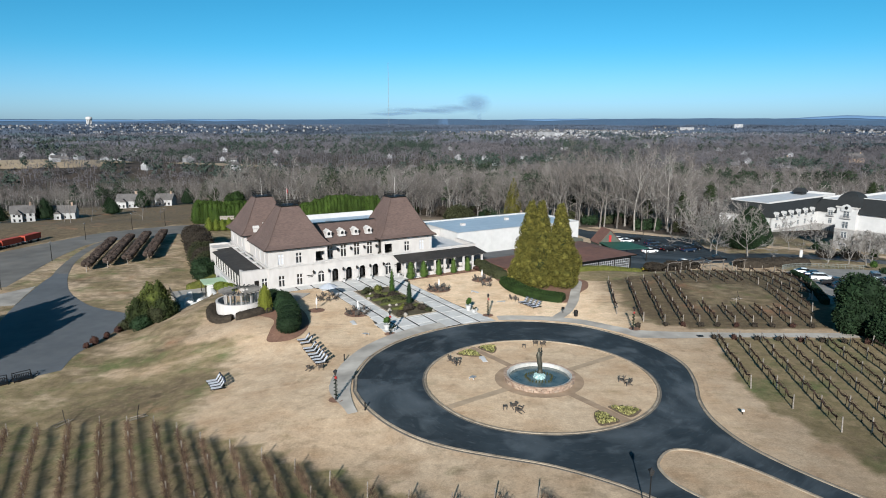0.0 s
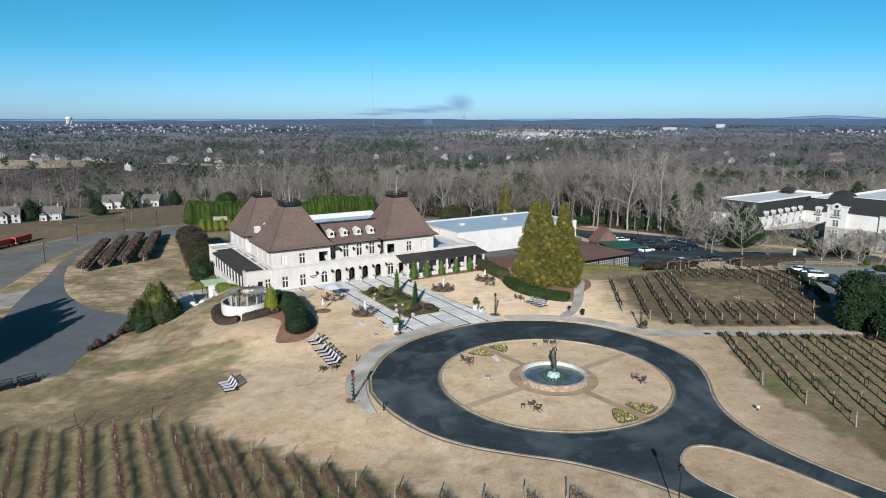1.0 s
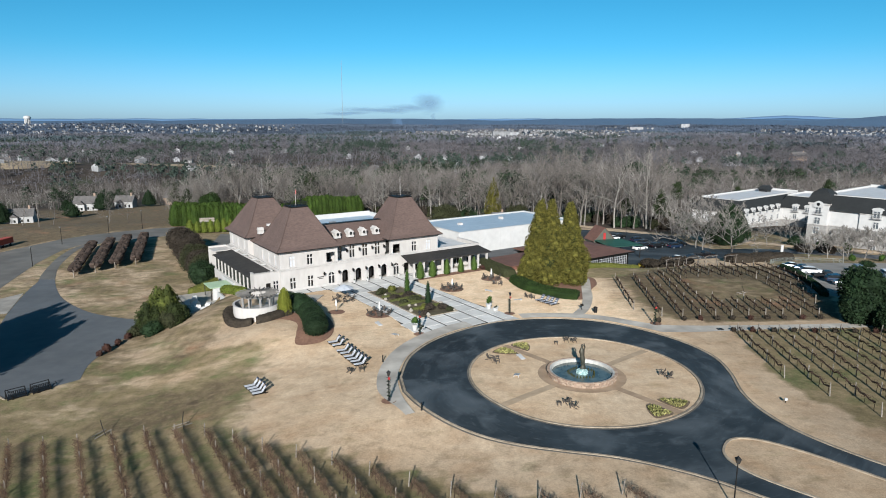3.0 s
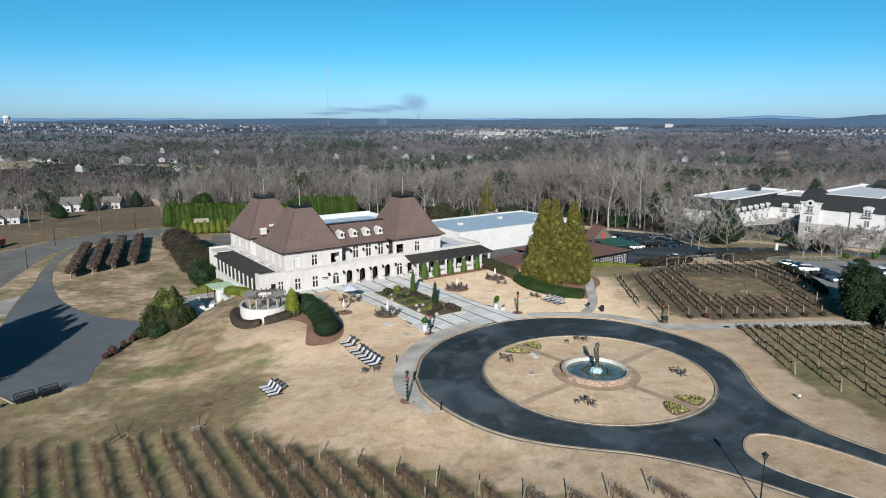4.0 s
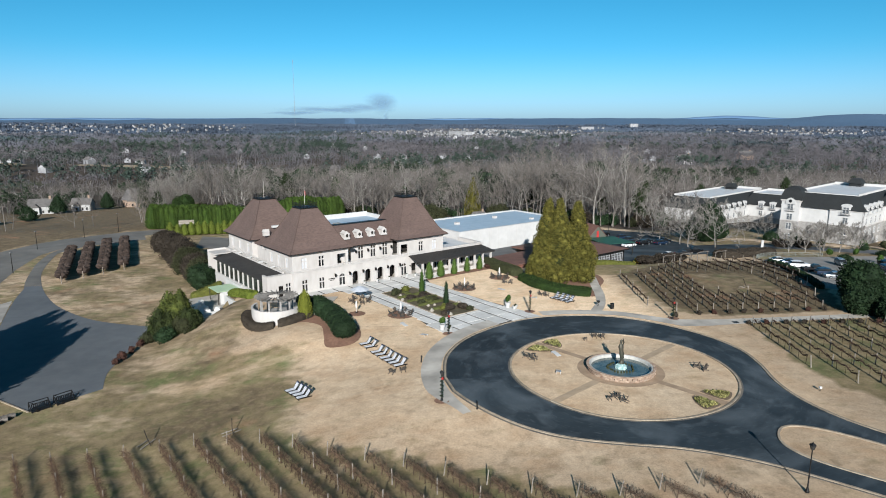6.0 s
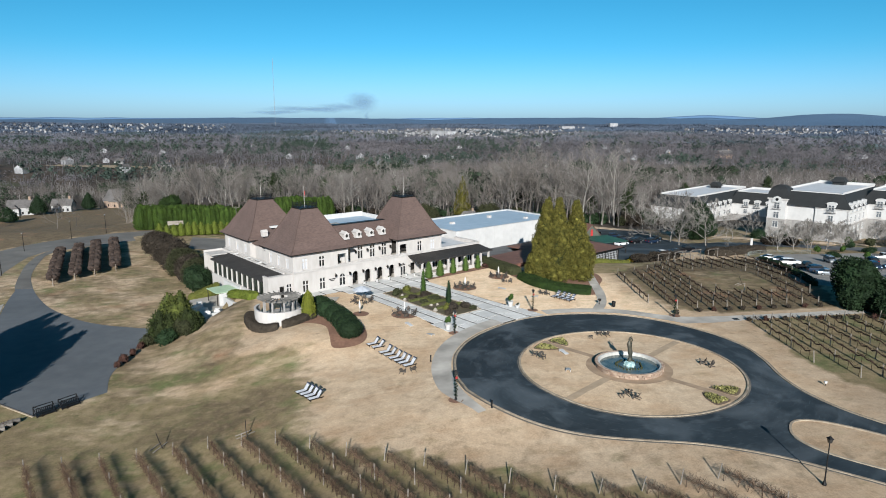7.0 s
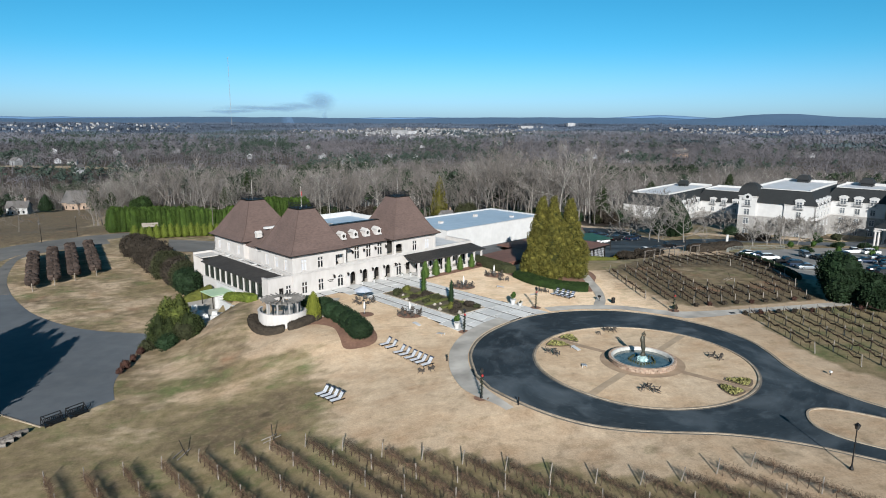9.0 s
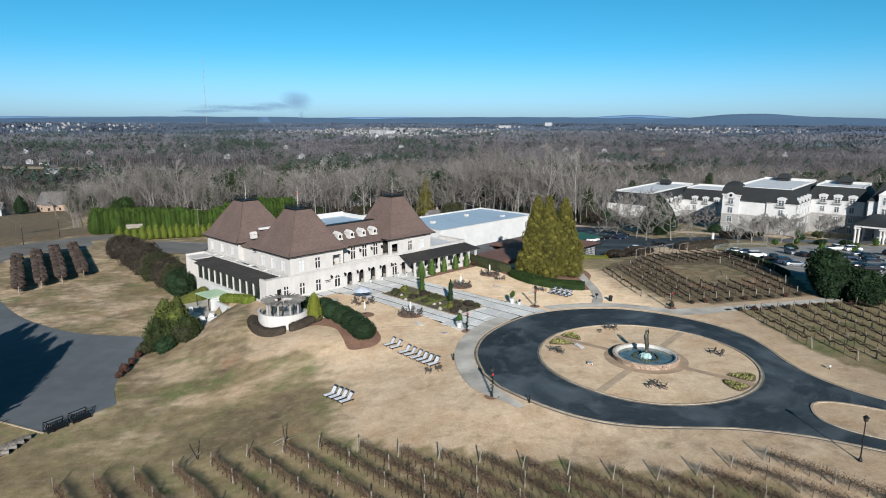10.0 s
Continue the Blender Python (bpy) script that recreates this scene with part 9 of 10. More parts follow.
# great clipped hedge and the small row in front
for a, b, h in (((-95.6, 247.2), (-58, 260), 8.0), ((-58, 260), (-27, 271), 8.4)):
    line = [(a[0] + (b[0] - a[0]) * i / 72, a[1] + (b[1] - a[1]) * i / 72) for i in range(73)]
    s = hedge_shape(line, 6.6, h, rng, 16, 0.34, 0.16)
    for i in range(24):
        x, y = line[3 * i + 1]
        for k in (-1, 1):
            px, py = x + k * 0.34 * 2.4, y - k * 2.4
            c = cone_shape(rng, rng.uniform(1.6, 2.4), h * rng.uniform(0.94, 1.08), 12, 0.40, 0.45, 0.02, 0.4)
            s.add(c.v, c.f, Matrix.Translation((px, py, ground(px, py))))
    solid("tall_hedge", s, TALLHEDGE, "tall dense bright green clipped hedge screen", "hedge", group="tall hedge screens")
tree_h = 2.2 - ground(-93.4, 288)
plant("evergreen_tree", bush_shape(rng, 5.2, tree_h, 30, 12, 0.45), SCREEN, "round green tree behind the tall hedge", "tree", at(-93.4, 288), trunk=short_stem(5, 0.4))
for k in range(14):
    x, y = -84 + 2.0 * k, 228.5 + 1.25 * k
    plant("conical_shrub", cone_shape(rng, 1.6, 4.6 + rng.uniform(-0.5, 0.5), 22, 0.32, 0.8), CYPRESS, "small yellow-green conical evergreen in a row", "shrub", at(x, y), "row of small evergreens", short_stem())
sb = thing("bench_shelter", "pale grey slatted board on two posts", "sign", at(-81.6, 241, 10))
part("board", Shape().slab(-2.6, -0.15, 2.6, 2.6, 0.15, 3.3, 0.03).slab(-2.6, -0.15, 3.4, 2.6, 0.15, 4.0, 0.03), POSTWOOD, sb)
for sx in (-2.2, 2.2):
    part("post", Shape().box(sx - 0.1, -0.1, -0.2, sx + 0.1, 0.1, 2.6), POSTWOOD, sb)
for x, y, r, h in ((-209, 446, 5.0, 12), (-246, 352, 5, 13), (-228, 366, 5, 13), (-204, 395, 4.5, 9), (-190, 478, 4.5, 12), (-168, 506, 4.5, 9), (-160, 486, 4, 10), (-262, 352, 5, 12), (-232, 446, 4, 8)):
    plant("evergreen_tree", cone_shape(rng, r, h, 10, 0.6, 0.9, 0.1, 0.5), DARKLEAF, "dark evergreen beside a house beyond the field", "tree", at(x, y), "evergreens by the houses", short_stem(1.5, 0.2))
# hotel planting
for x, y, r, h, m_ in ((112, 184, 3.2, 2.2, BROWNHEDGE), (118, 182, 3.2, 2.2, BROWNHEDGE), (124, 193, 2.4, 2.6, DARKLEAF), (120, 201, 2.6, 3, DARKLEAF), (127, 186, 1.3, 3.4, HEDGE), (138, 181, 1.4, 3.2, HEDGE), (142, 176, 1.3, 3.4, OLIVESHRUB), (134, 176, 1.6, 2.0, DARKLEAF), (148, 183, 2.2, 2.0, DARKLEAF), (130, 164, 2.0, 1.6, DARKLEAF), (138, 162, 2.0, 1.6, DARKLEAF), (122, 165, 1.0, 2.6, HEDGE), (112, 163.5, 1.0, 2.8, HEDGE), (146, 158, 1.0, 2.8, HEDGE), (116, 150, 0.9, 3.0, HEDGE), (110, 155, 2.0, 1.4, DARKLEAF), (118, 141, 0.9, 2.8, HEDGE), (129, 150, 0.9, 2.8, HEDGE)):
    plant("shrub", bush_shape(rng, r, h, 9, 16, 0.3), m_, "rounded evergreen shrub before the hotel", "shrub", at(x, y), "hotel shrubs")
# pines out of sight that shade the west drive
# The last five are unseen fillers, added to close gaps in the cast shade.
for x, y, h in ((-79.4, 90, 15), (-83.2, 90, 16.3), (-85.6, 90, 17.4), (-89.9, 90, 20), (-92.2, 90, 20.7), (-87.6, 88.5, 17.5), (-81.6, 87.5, 14), (-85, 86, 14.5), (-89, 86, 16), (-92, 86, 16)):
    plant("spruce", cone_shape(rng, 3.5, h, 22, 0.75, 0.85, 0.06, 0.55), DARKLEAF, "tall dark spruce beside the service drive", "tree", at(x, y), "spruces by the drive", short_stem(2, 0.25))

# ---- woods, houses and hills far off ----
def quads_of(shape):
    return np.array(shape.v, dtype=np.float32), np.array(shape.f, dtype=np.int32)


def scatter(name, templates, places, material, label, category, soft=False):
    """Many far trees joined into one mesh."""
    vs, fs, base = [], [], 0
    for k, (x, y, s, a) in enumerate(places):
        v, f = templates[k % len(templates)]
        c, d = math.cos(a) * s, math.sin(a) * s
        w = np.empty_like(v)
        w[:, 0], w[:, 1], w[:, 2] = v[:, 0] * c - v[:, 1] * d + x, v[:, 0] * d + v[:, 1] * c + y, v[:, 2] * s + ground(x, y)
        vs.append(w)
        fs.append(f + base)
        base += len(v)
    v, f = np.concatenate(vs), np.concatenate(fs)
    me = bpy.data.meshes.new(name)
    me.vertices.add(len(v))
    me.vertices.foreach_set("co", v.ravel())
    me.loops.add(f.size)
    me.loops.foreach_set("vertex_index", f.ravel())
    me.polygons.add(len(f))
    me.polygons.foreach_set("loop_start", np.arange(0, f.size, 4, dtype=np.int32))
    me.materials.append(material)
    if soft:
        me.shade_smooth()
    me.update(calc_edges=True)
    tagged(new(name, me), label, category, kind="stuff")


def mid_tree(seed, h, r, n, w):
    """A bare tree across the valley: a pale trunk with limbs, and a round crown of short twigs."""
    q = random.Random(seed)
    s, trunk = Shape(), Shape()
    trunk.tube([(0, 0, -1), (q.uniform(-0.4, 0.4), q.uniform(-0.4, 0.4), h * 0.4), (q.uniform(-0.8, 0.8), q.uniform(-0.8, 0.8), h * 0.85)], [0.30, 0.22, 0.06], 3, caps=False)
    for i in range(8):
        a = i * 1.3 + q.random()
        o, e = h * (0.28 + 0.065 * i), r * q.uniform(0.55, 1.05)
        trunk.tube([(0, 0, o), (e * 0.5 * math.cos(a), e * 0.5 * math.sin(a), o + h * 0.11), (e * math.cos(a + 0.3), e * math.sin(a + 0.3), o + h * 0.24)], [0.15, 0.10, 0.04], 3, caps=False)
    for i in range(n):
        d = rand_dir(q)
        if d.z < -0.45:
            d.z = -d.z
        lump = 0.82 + 0.25 * noise.noise((d.x * 1.9 + seed, d.y * 1.9, d.z * 1.9)) * 2
        p = Vector((d.x * r * lump, d.y * r * lump, h * 0.66 + d.z * h * 0.30 * lump)) * q.uniform(0.80, 1.0)
        s.leaf(p, (d + rand_dir(q) * 0.5 + Vector((0, 0, 0.35))).normalized(), rand_dir(q), q.uniform(1.0, 2.0), w * q.uniform(0.7, 1.4))
    return quads_of(s), quads_of(trunk)


def dome(s, q, cx, cy, r, h, z0=0.0, n=7, rough=0.22):
    """A soft rounded crown of quads."""
    base = len(s.v)
    for k, (f, z) in enumerate(((0.85, 0.10), (1.0, 0.50), (0.78, 0.84), (0.36, 1.0))):
        for j in range(n):
            a = 2 * math.pi * (j + 0.5 * (k % 2)) / n
            e = r * f * (1 + q.uniform(-rough, rough))
            s.v.append((cx + e * math.cos(a), cy + e * math.sin(a), z0 + h * z * (1 + q.uniform(-0.08, 0.08))))
    for k in range(3):
        for j in range(n):
            i = (j + 1) % n
            s.f.append((base + k * n + j, base + k * n + i, base + (k + 1) * n + i, base + (k + 1) * n + j))
    t = base + 3 * n
    s.f += [(t, t + 1, t + 2, t + 3), (t, t + 3, t + 4, t + 5)]


def pine_crown(seed, h, r, clumps=7):
    """A tall pine: a bare trunk under an uneven head of needle sprays."""
    q = random.Random(seed)
    s = Shape()
    s.tube([(0, 0, -1), (0, 0, h * 0.9)], [0.3, 0.1], 3, caps=False)
    for i in range(clumps):
        a, z = i * 2.4, h * (0.48 + 0.46 * i / clumps)
        e = r * (0.80 - 0.6 * i / clumps) * q.uniform(0.5, 1.0)
        cr = r * q.uniform(0.40, 0.58)
        c = Vector((e * math.cos(a), e * math.sin(a), z + 0.4 * cr))
        dome(s, q, c.x, c.y, cr * 0.6, cr * 0.7, z + 0.1 * cr, 6, 0.3)
        for _ in range(24):
            d = rand_dir(q)
            s.leaf(c + Vector((d.x, d.y, d.z * 0.7)) * cr * q.uniform(0.5, 0.9), (d + rand_dir(q) * 0.5).normalized(), rand_dir(q), cr * q.uniform(0.35, 0.6), 0.26)
    return quads_of(s)


def sunward(q, k):
    """A facing towards the open sky, with some spread, for far sprays."""
    return Vector((0, -0.75, 0.65)) + rand_dir(q) * k


def bare_crowns(seed, r, h, n, w):
    """A bare tree a kilometre off: a fuzz of short twigs over a trunk."""
    q = random.Random(seed)
    s = Shape()
    for i in range(n):
        d = rand_dir(q)
        d.z = abs(d.z) * 1.1 - 0.15
        lump = 0.85 + 0.3 * noise.noise((d.x * 1.8 + seed, d.y * 1.8, d.z * 1.8)) * 2
        p = Vector((d.x * r * lump, d.y * r * lump, h * 0.56 + d.z * h * 0.36 * lump))
        s.leaf(p, (d + rand_dir(q) * 0.7).normalized(), sunward(q, 0.7), q.uniform(1.4, 2.6), w * q.uniform(0.7, 1.4))
    s.tube([(0, 0, -1), (0, 0, h * 0.5)], [0.4, 0.25], 3, caps=False)
    return quads_of(s)


def thicket(seed, r, h, n, ln, w, spread=0.45):
    """A stretch of woods seen from kilometres away: a mottled fuzz of sprays."""
    q = random.Random(seed)
    s = Shape()
    for i in range(n):
        a, e = q.uniform(0, 6.28), r * math.sqrt(q.random())
        x, y = e * math.cos(a), e * math.sin(a)
        top = h * (0.72 + 0.45 * noise.noise((x * 0.09 + seed, y * 0.09, 0.5)))
        d = (rand_dir(q) + Vector((0, 0, 0.5))).normalized()
        s.leaf(Vector((x, y, top * q.uniform(0.55, 1.0))), d, sunward(q, spread), ln * q.uniform(0.6, 1.3), w * q.uniform(0.6, 1.3))
    return quads_of(s)


TOWNS = [(-1480, 2560, 280, 30), (-1220, 2620, 240, 28), (-980, 2500, 190, 18), (-1680, 2480, 150, 10), (-620, 2480, 230, 44), (-820, 2300, 180, 10), (230, 2020, 230, 50), (340, 1800, 200, 60), (480, 1900, 240, 60), (620, 2050, 230, 34), (700, 2300, 200, 18), (-1050, 2150, 200, 22), (1350, 1950, 220, 20), (1650, 2000, 240, 22), (80, 2100, 130, 10), (-20, 2300, 90, 6), (1000, 2650, 140, 8), (1480, 2250, 170, 14), (1700, 2200, 150, 10)]
FIELDS = [(-545, 830, 125, 60), (-300, 870, 70, 16), (-640, 930, 90, 40), (190, 1330, 50, 14), (1560, 2300, 180, 40)]


def open_land(x, y):
    for cx, cy, rx, ry in FIELDS:
        if ((x - cx) / rx) ** 2 + ((y - cy) / ry) ** 2 < 0.7 + 1.3 * noise.noise((x * 0.013, y * 0.024, 2.3)):
            return True
    return False


def in_sector(x, y):
    return -0.80 * y - 40 < x < 1.22 * y + 60


# houses that show between the trees of the valley
rng = random.Random(77)
HOMES = []
for x0, x1, y0, y1, n in ((-560, -190, 740, 1000, 12), (-760, -300, 950, 1300, 12), (-180, 120, 620, 900, 6), (-250, 300, 1000, 1500, 12), (420, 900, 900, 1400, 8), (900, 1500, 1300, 1800, 10), (-1300, -500, 1500, 2100, 24)):
    HOMES += [(rng.uniform(x0, x1), rng.uniform(y0, y1)) for _ in range(n)]


def by_home(x, y):
    """Whether a spot lies in a garden or on the open side of a house."""
    for hx, hy in HOMES:
        dx, dy = x - hx, y - hy
        if abs(dx) < 11 and -42 < dy < 10:
            return True
    return False


rng = random.Random(31)
mid_b, mid_p, far_b, far_p, haze, haze_p, haze_far = [], [], [], [], [], [], []
for _ in range(5600):
    r, a = math.sqrt(rng.uniform(290 ** 2, 720 ** 2)), rng.uniform(radians(38), radians(130))
    x, y = r * math.cos(a), r * math.sin(a)
    if y < wood_edge(x) + (4 if x < -155 else 45 if x < -60 else 12) or not in_sector(x, y) or open_land(x, y) or before_hotel(x, y) or by_home(x, y):
        continue
    pine = noise.noise((x * 0.010, y * 0.012, 5)) + 0.7 * noise.noise((x * 0.03, y * 0.03, 9)) + rng.uniform(-0.25, 0.25) > (0.44 if x < 60 else 0.64)
    low = 0.62 if x < -180 and 480 < y < 800 else 1.0
    (mid_p if pine else mid_b).append((x, y, low * rng.uniform(0.70, 1.12), rng.uniform(0, 6.28)))
for _ in range(11500):
    r, a = math.sqrt(rng.uniform(700 ** 2, 1900 ** 2)), rng.uniform(radians(38), radians(130))
    x, y = r * math.cos(a), r * math.sin(a)
    if not in_sector(x, y) or open_land(x, y) or by_home(x, y):
        continue
    if any(math.hypot(x - t[0], y - t[1]) < t[2] * 0.8 and rng.random() < 0.6 for t in TOWNS):
        continue
    pine = noise.noise((x * 0.006, y * 0.010, 5)) + 0.8 * noise.noise((x * 0.02, y * 0.03, 9)) + rng.uniform(-0.3, 0.3) > (0.32 if x < 300 else 0.52)
    (far_p if pine else far_b).append((x, y, rng.uniform(0.75, 1.15), rng.uniform(0, 6.28)))
for _ in range(4600):
    r, a = math.sqrt(rng.uniform(1500 ** 2, 3250 ** 2)), rng.uniform(radians(38), radians(130))
    x, y = r * math.cos(a), r * math.sin(a)
    if in_sector(x, y) and not open_land(x, y) and not by_home(x, y) and not any(math.hypot(x - t[0], y - t[1]) < t[2] * 0.9 and rng.random() < 0.55 for t in TOWNS):
        pine = noise.noise((x * 0.003, y * 0.006, 5)) + 0.6 * noise.noise((x * 0.012, y * 0.02, 9)) > 0.28
        (haze_far if r > 2250 + 300 * noise.noise((x * 0.004, y * 0.004, 4)) else haze_p if pine else haze).append((x, y, rng.uniform(0.7, 1.2), rng.uniform(0, 6.28)))
MID = [mid_tree(800 + i, h, r, 92, 0.10) for i, (h, r) in enumerate(((19, 5.2), (17, 5.0), (21, 5.8), (18, 4.6), (15, 4.6), (20, 6.2)))]
scatter("bare_woods", [m_[0] for m_ in MID], mid_b, FARWOOD, "grey-brown leafless woods across the valley", "woods")
scatter("bare_trunks", [m_[1] for m_ in MID], mid_b[::3], FARTRUNK, "pale trunks and limbs of the leafless valley woods", "woods")
scatter("bare_trunks", [m_[1] for m_ in MID], [p for i, p in enumerate(mid_b) if i % 3], FARWOOD, "grey trunks and limbs of the leafless valley woods", "woods")
scatter("pine_woods", [pine_crown(820 + i, 19, 4.8) for i in range(4)], mid_p, FARPINE, "dark green pines among the valley woods", "woods")
# Farther belts get paler, bluer materials, which paint the haze between them.
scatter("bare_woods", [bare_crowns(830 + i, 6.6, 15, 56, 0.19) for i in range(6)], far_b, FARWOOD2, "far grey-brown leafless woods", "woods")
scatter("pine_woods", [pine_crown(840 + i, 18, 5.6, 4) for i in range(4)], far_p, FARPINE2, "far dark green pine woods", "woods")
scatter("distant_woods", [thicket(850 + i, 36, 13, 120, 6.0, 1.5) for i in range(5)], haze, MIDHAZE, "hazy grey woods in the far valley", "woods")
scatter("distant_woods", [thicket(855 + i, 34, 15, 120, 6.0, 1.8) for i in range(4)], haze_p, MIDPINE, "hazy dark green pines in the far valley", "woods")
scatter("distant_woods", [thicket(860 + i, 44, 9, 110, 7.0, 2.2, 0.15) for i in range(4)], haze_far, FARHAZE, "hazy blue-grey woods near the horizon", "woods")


def ridge(dist, height, material, label, seed):
    """A long low ridge on the horizon."""
    s = Shape()
    for i in range(161):
        a = radians(36 + 100 * i / 160)
        hill = 24 * math.exp(-((math.degrees(a) - 58.5) / 3.2) ** 2) + 10 * math.exp(-((math.degrees(a) - 50) / 6) ** 2)
        z = height + hill * dist / 5600 + 9 * noise.noise((a * 9, seed, 0.3)) + 3 * noise.noise((a * 40, seed, 0.7))
        for f, e in ((1.0, -70), (1.0, z - 9), (1.01, z), (1.02, z - 6), (1.03, -70)):
            s.v.append((dist * f * math.cos(a), dist * f * math.sin(a), e))
    for i in range(160):
        for j in range(4):
            b = 5 * i + j
            s.f.append((b, b + 5, b + 6, b + 1))
    solid("backdrop", s, material, label, "hills", kind="structure", smooth=True)


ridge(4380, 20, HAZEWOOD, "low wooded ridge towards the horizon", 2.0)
ridge(4760, 31, HAZERIDGE, "blue hazy hills along the horizon", 6.0)


def house_shape(q, w, d, h):
    wall, roof = Shape(), Shape()
    wall.box(-w / 2, -d / 2, -2, w / 2, d / 2, h)
    wall.add([(-w / 2, -d / 2, h), (w / 2, -d / 2, h), (0, -d / 2, h + w * 0.35)], [(0, 1, 2)])
    roof.add([(-w / 2 - 0.5, -d / 2 - 0.5, h - 0.2), (0, -d / 2 - 0.5, h + w * 0.37), (0, d / 2 + 0.5, h + w * 0.37), (-w / 2 - 0.5, d / 2 + 0.5, h - 0.2), (w / 2 + 0.5, -d / 2 - 0.5, h - 0.2), (w / 2 + 0.5, d / 2 + 0.5, h - 0.2)], [(0, 1, 2, 3), (1, 4, 5, 2)])
    return wall, roof


wall_all, roof_all = Shape(), Shape()
for cx, cy, rad, n in TOWNS:
    for _ in range(int(n * (1.7 if cx > 0 else 1.1))):
        a, e = rng.uniform(0, 6.28), rad * math.sqrt(rng.random())
        x, y = cx + e * math.cos(a), cy + e * math.sin(a) * 1.1
        wl, rf = house_shape(rng, rng.uniform(5, 8.5), rng.uniform(5.5, 9), rng.uniform(3, 4.8))
        m = pose(x, y, ground(x, y) + 8, 0, 0, rng.uniform(-60, 60))
        wall_all.add(wl.v, wl.f, m)
        roof_all.add(rf.v, rf.f, m)
for x, y in HOMES:
    wl, rf = house_shape(rng, rng.uniform(8, 11), rng.uniform(8, 11), rng.uniform(3.5, 5.0))
    m = pose(x, y, ground(x, y) + 1.5, 0, 0, rng.uniform(-60, 60))
    wall_all.add(wl.v, wl.f, m)
    roof_all.add(rf.v, rf.f, m)
for x, y, w, d, h in ((290, 1850, 50, 18, 12), (325, 1860, 34, 18, 9), (960, 2590, 55, 20, 10), (1240, 2760, 36, 18, 12)):
    wall_all.box(-w / 2, -d / 2, -4, w / 2, d / 2, h, pose(x, y, ground(x, y) + 10))
far_town = thing("distant_houses", "far pale houses scattered through the woods", "houses", kind="stuff")
part("wall", wall_all, TOWNWALL, far_town)
part("roof", roof_all, HOUSEROOF, far_town)


def house(x, y, rz, w, d, h, wall_mat, label, s=1.0):
    t = thing("house", label, "house", at(x, y, rz) @ Matrix.Diagonal((s, s, s, 1)), "houses beyond the field")
    wl = Shape().box(-w / 2, -d / 2, -3, w / 2, d / 2, h)
    wl.add([(-w / 2, -d / 2, h), (-w / 2, d / 2, h), (-w / 2, 0, h + d * 0.42), (w / 2, -d / 2, h), (w / 2, d / 2, h), (w / 2, 0, h + d * 0.42)], [(0, 2, 1), (3, 4, 5)])
    wl.box(-w * 0.3, -d / 2 - 2.2, -3, -w * 0.02, -d / 2, h * 0.9)
    part("wall", wl, wall_mat, t)
    r = part("roof", Shape().add([(-w / 2 - 0.5, -d / 2 - 0.6, h - 0.3), (w / 2 + 0.5, -d / 2 - 0.6, h - 0.3), (w / 2 + 0.5, 0, h + d * 0.44), (-w / 2 - 0.5, 0, h + d * 0.44), (w / 2 + 0.5, d / 2 + 0.6, h - 0.3), (-w / 2 - 0.5, d / 2 + 0.6, h - 0.3)], [(0, 1, 2, 3), (3, 2, 4, 5)])
             .add([(-w * 0.33, -d / 2 - 2.6, h * 0.85), (w * 0.01, -d / 2 - 2.6, h * 0.85), (-w * 0.16, -d / 2 - 2.6, h * 1.25), (-w * 0.33, 0, h * 0.85), (w * 0.01, 0, h * 0.85), (-w * 0.16, 0, h * 1.25)], [(0, 2, 5, 3), (2, 1, 4, 5), (0, 1, 2)]), HOUSEROOF, t)
    part("chimney", Shape().box(w * 0.3, -0.5, h, w * 0.3 + 1.1, 0.6, h + d * 0.44 + 1.6), TANWALL, r)
    for k in range(4):
        for z in (0.9, 3.7):
            if z + 1.5 < h:
                part("window", Shape().box(-0.5, -0.06, 0, 0.5, 0.02, 1.5), GLASS, t, m=pose(-w / 2 + w * (k + 0.6) / 4.4, -d / 2 - (2.22 if k == 1 else 0.02), z))


for x, y, rz, w, d, h, m_, lab, s in ((-236, 359, 30, 12, 9, 6.0, HOUSEWALL, "white two-storey house with dark roof beyond the field", 0.95), (-221, 373, 15, 14, 9, 4.5, HOUSEWALL, "pale blue-grey house with dark roof", 0.95), (-221, 452, 10, 13, 9, 5, HOUSEWALL, "white gabled house among bare trees", 1.1), (-203, 470, 0, 11, 8, 4.5, HOUSEWALL, "white gabled house among bare trees", 1.1), (-171, 500, -15, 22, 14, 4.5, TANWALL, "brown gabled brick house behind the tall hedge", 1.2), (12, 340, 10, 12, 9, 5, HOUSEWALL, "pale house half hidden in woods", 1.0), (-45, 380, 30, 12, 9, 5, HOUSEWALL, "pale house half hidden in woods", 1.0), (-560, 960, 20, 16, 12, 6, HOUSEWALL, "large pale house beside the pale field", 0.75), (-480, 985, 0, 16, 12, 6, HOUSEWALL, "large pale house beside the pale field", 0.75), (-300, 930, 0, 14, 10, 4.5, HOUSEWALL, "pale house in the far woods", 0.8), (-230, 880, 10, 14, 10, 4.5, HOUSEWALL, "pale house in the far woods", 0.8), (470, 900, 0, 16, 12, 7, HOUSEWALL, "pale house in the far woods", 1.2), (640, 1010, 0, 20, 12, 7, TANWALL, "tan house in the far woods", 1.2), (31, 268, 20, 9, 7, 3.4, GREY_WALL, "small grey cabin at the wood's edge", 0.6)):
    house(x, y, rz, w, d, h, m_, lab, s)

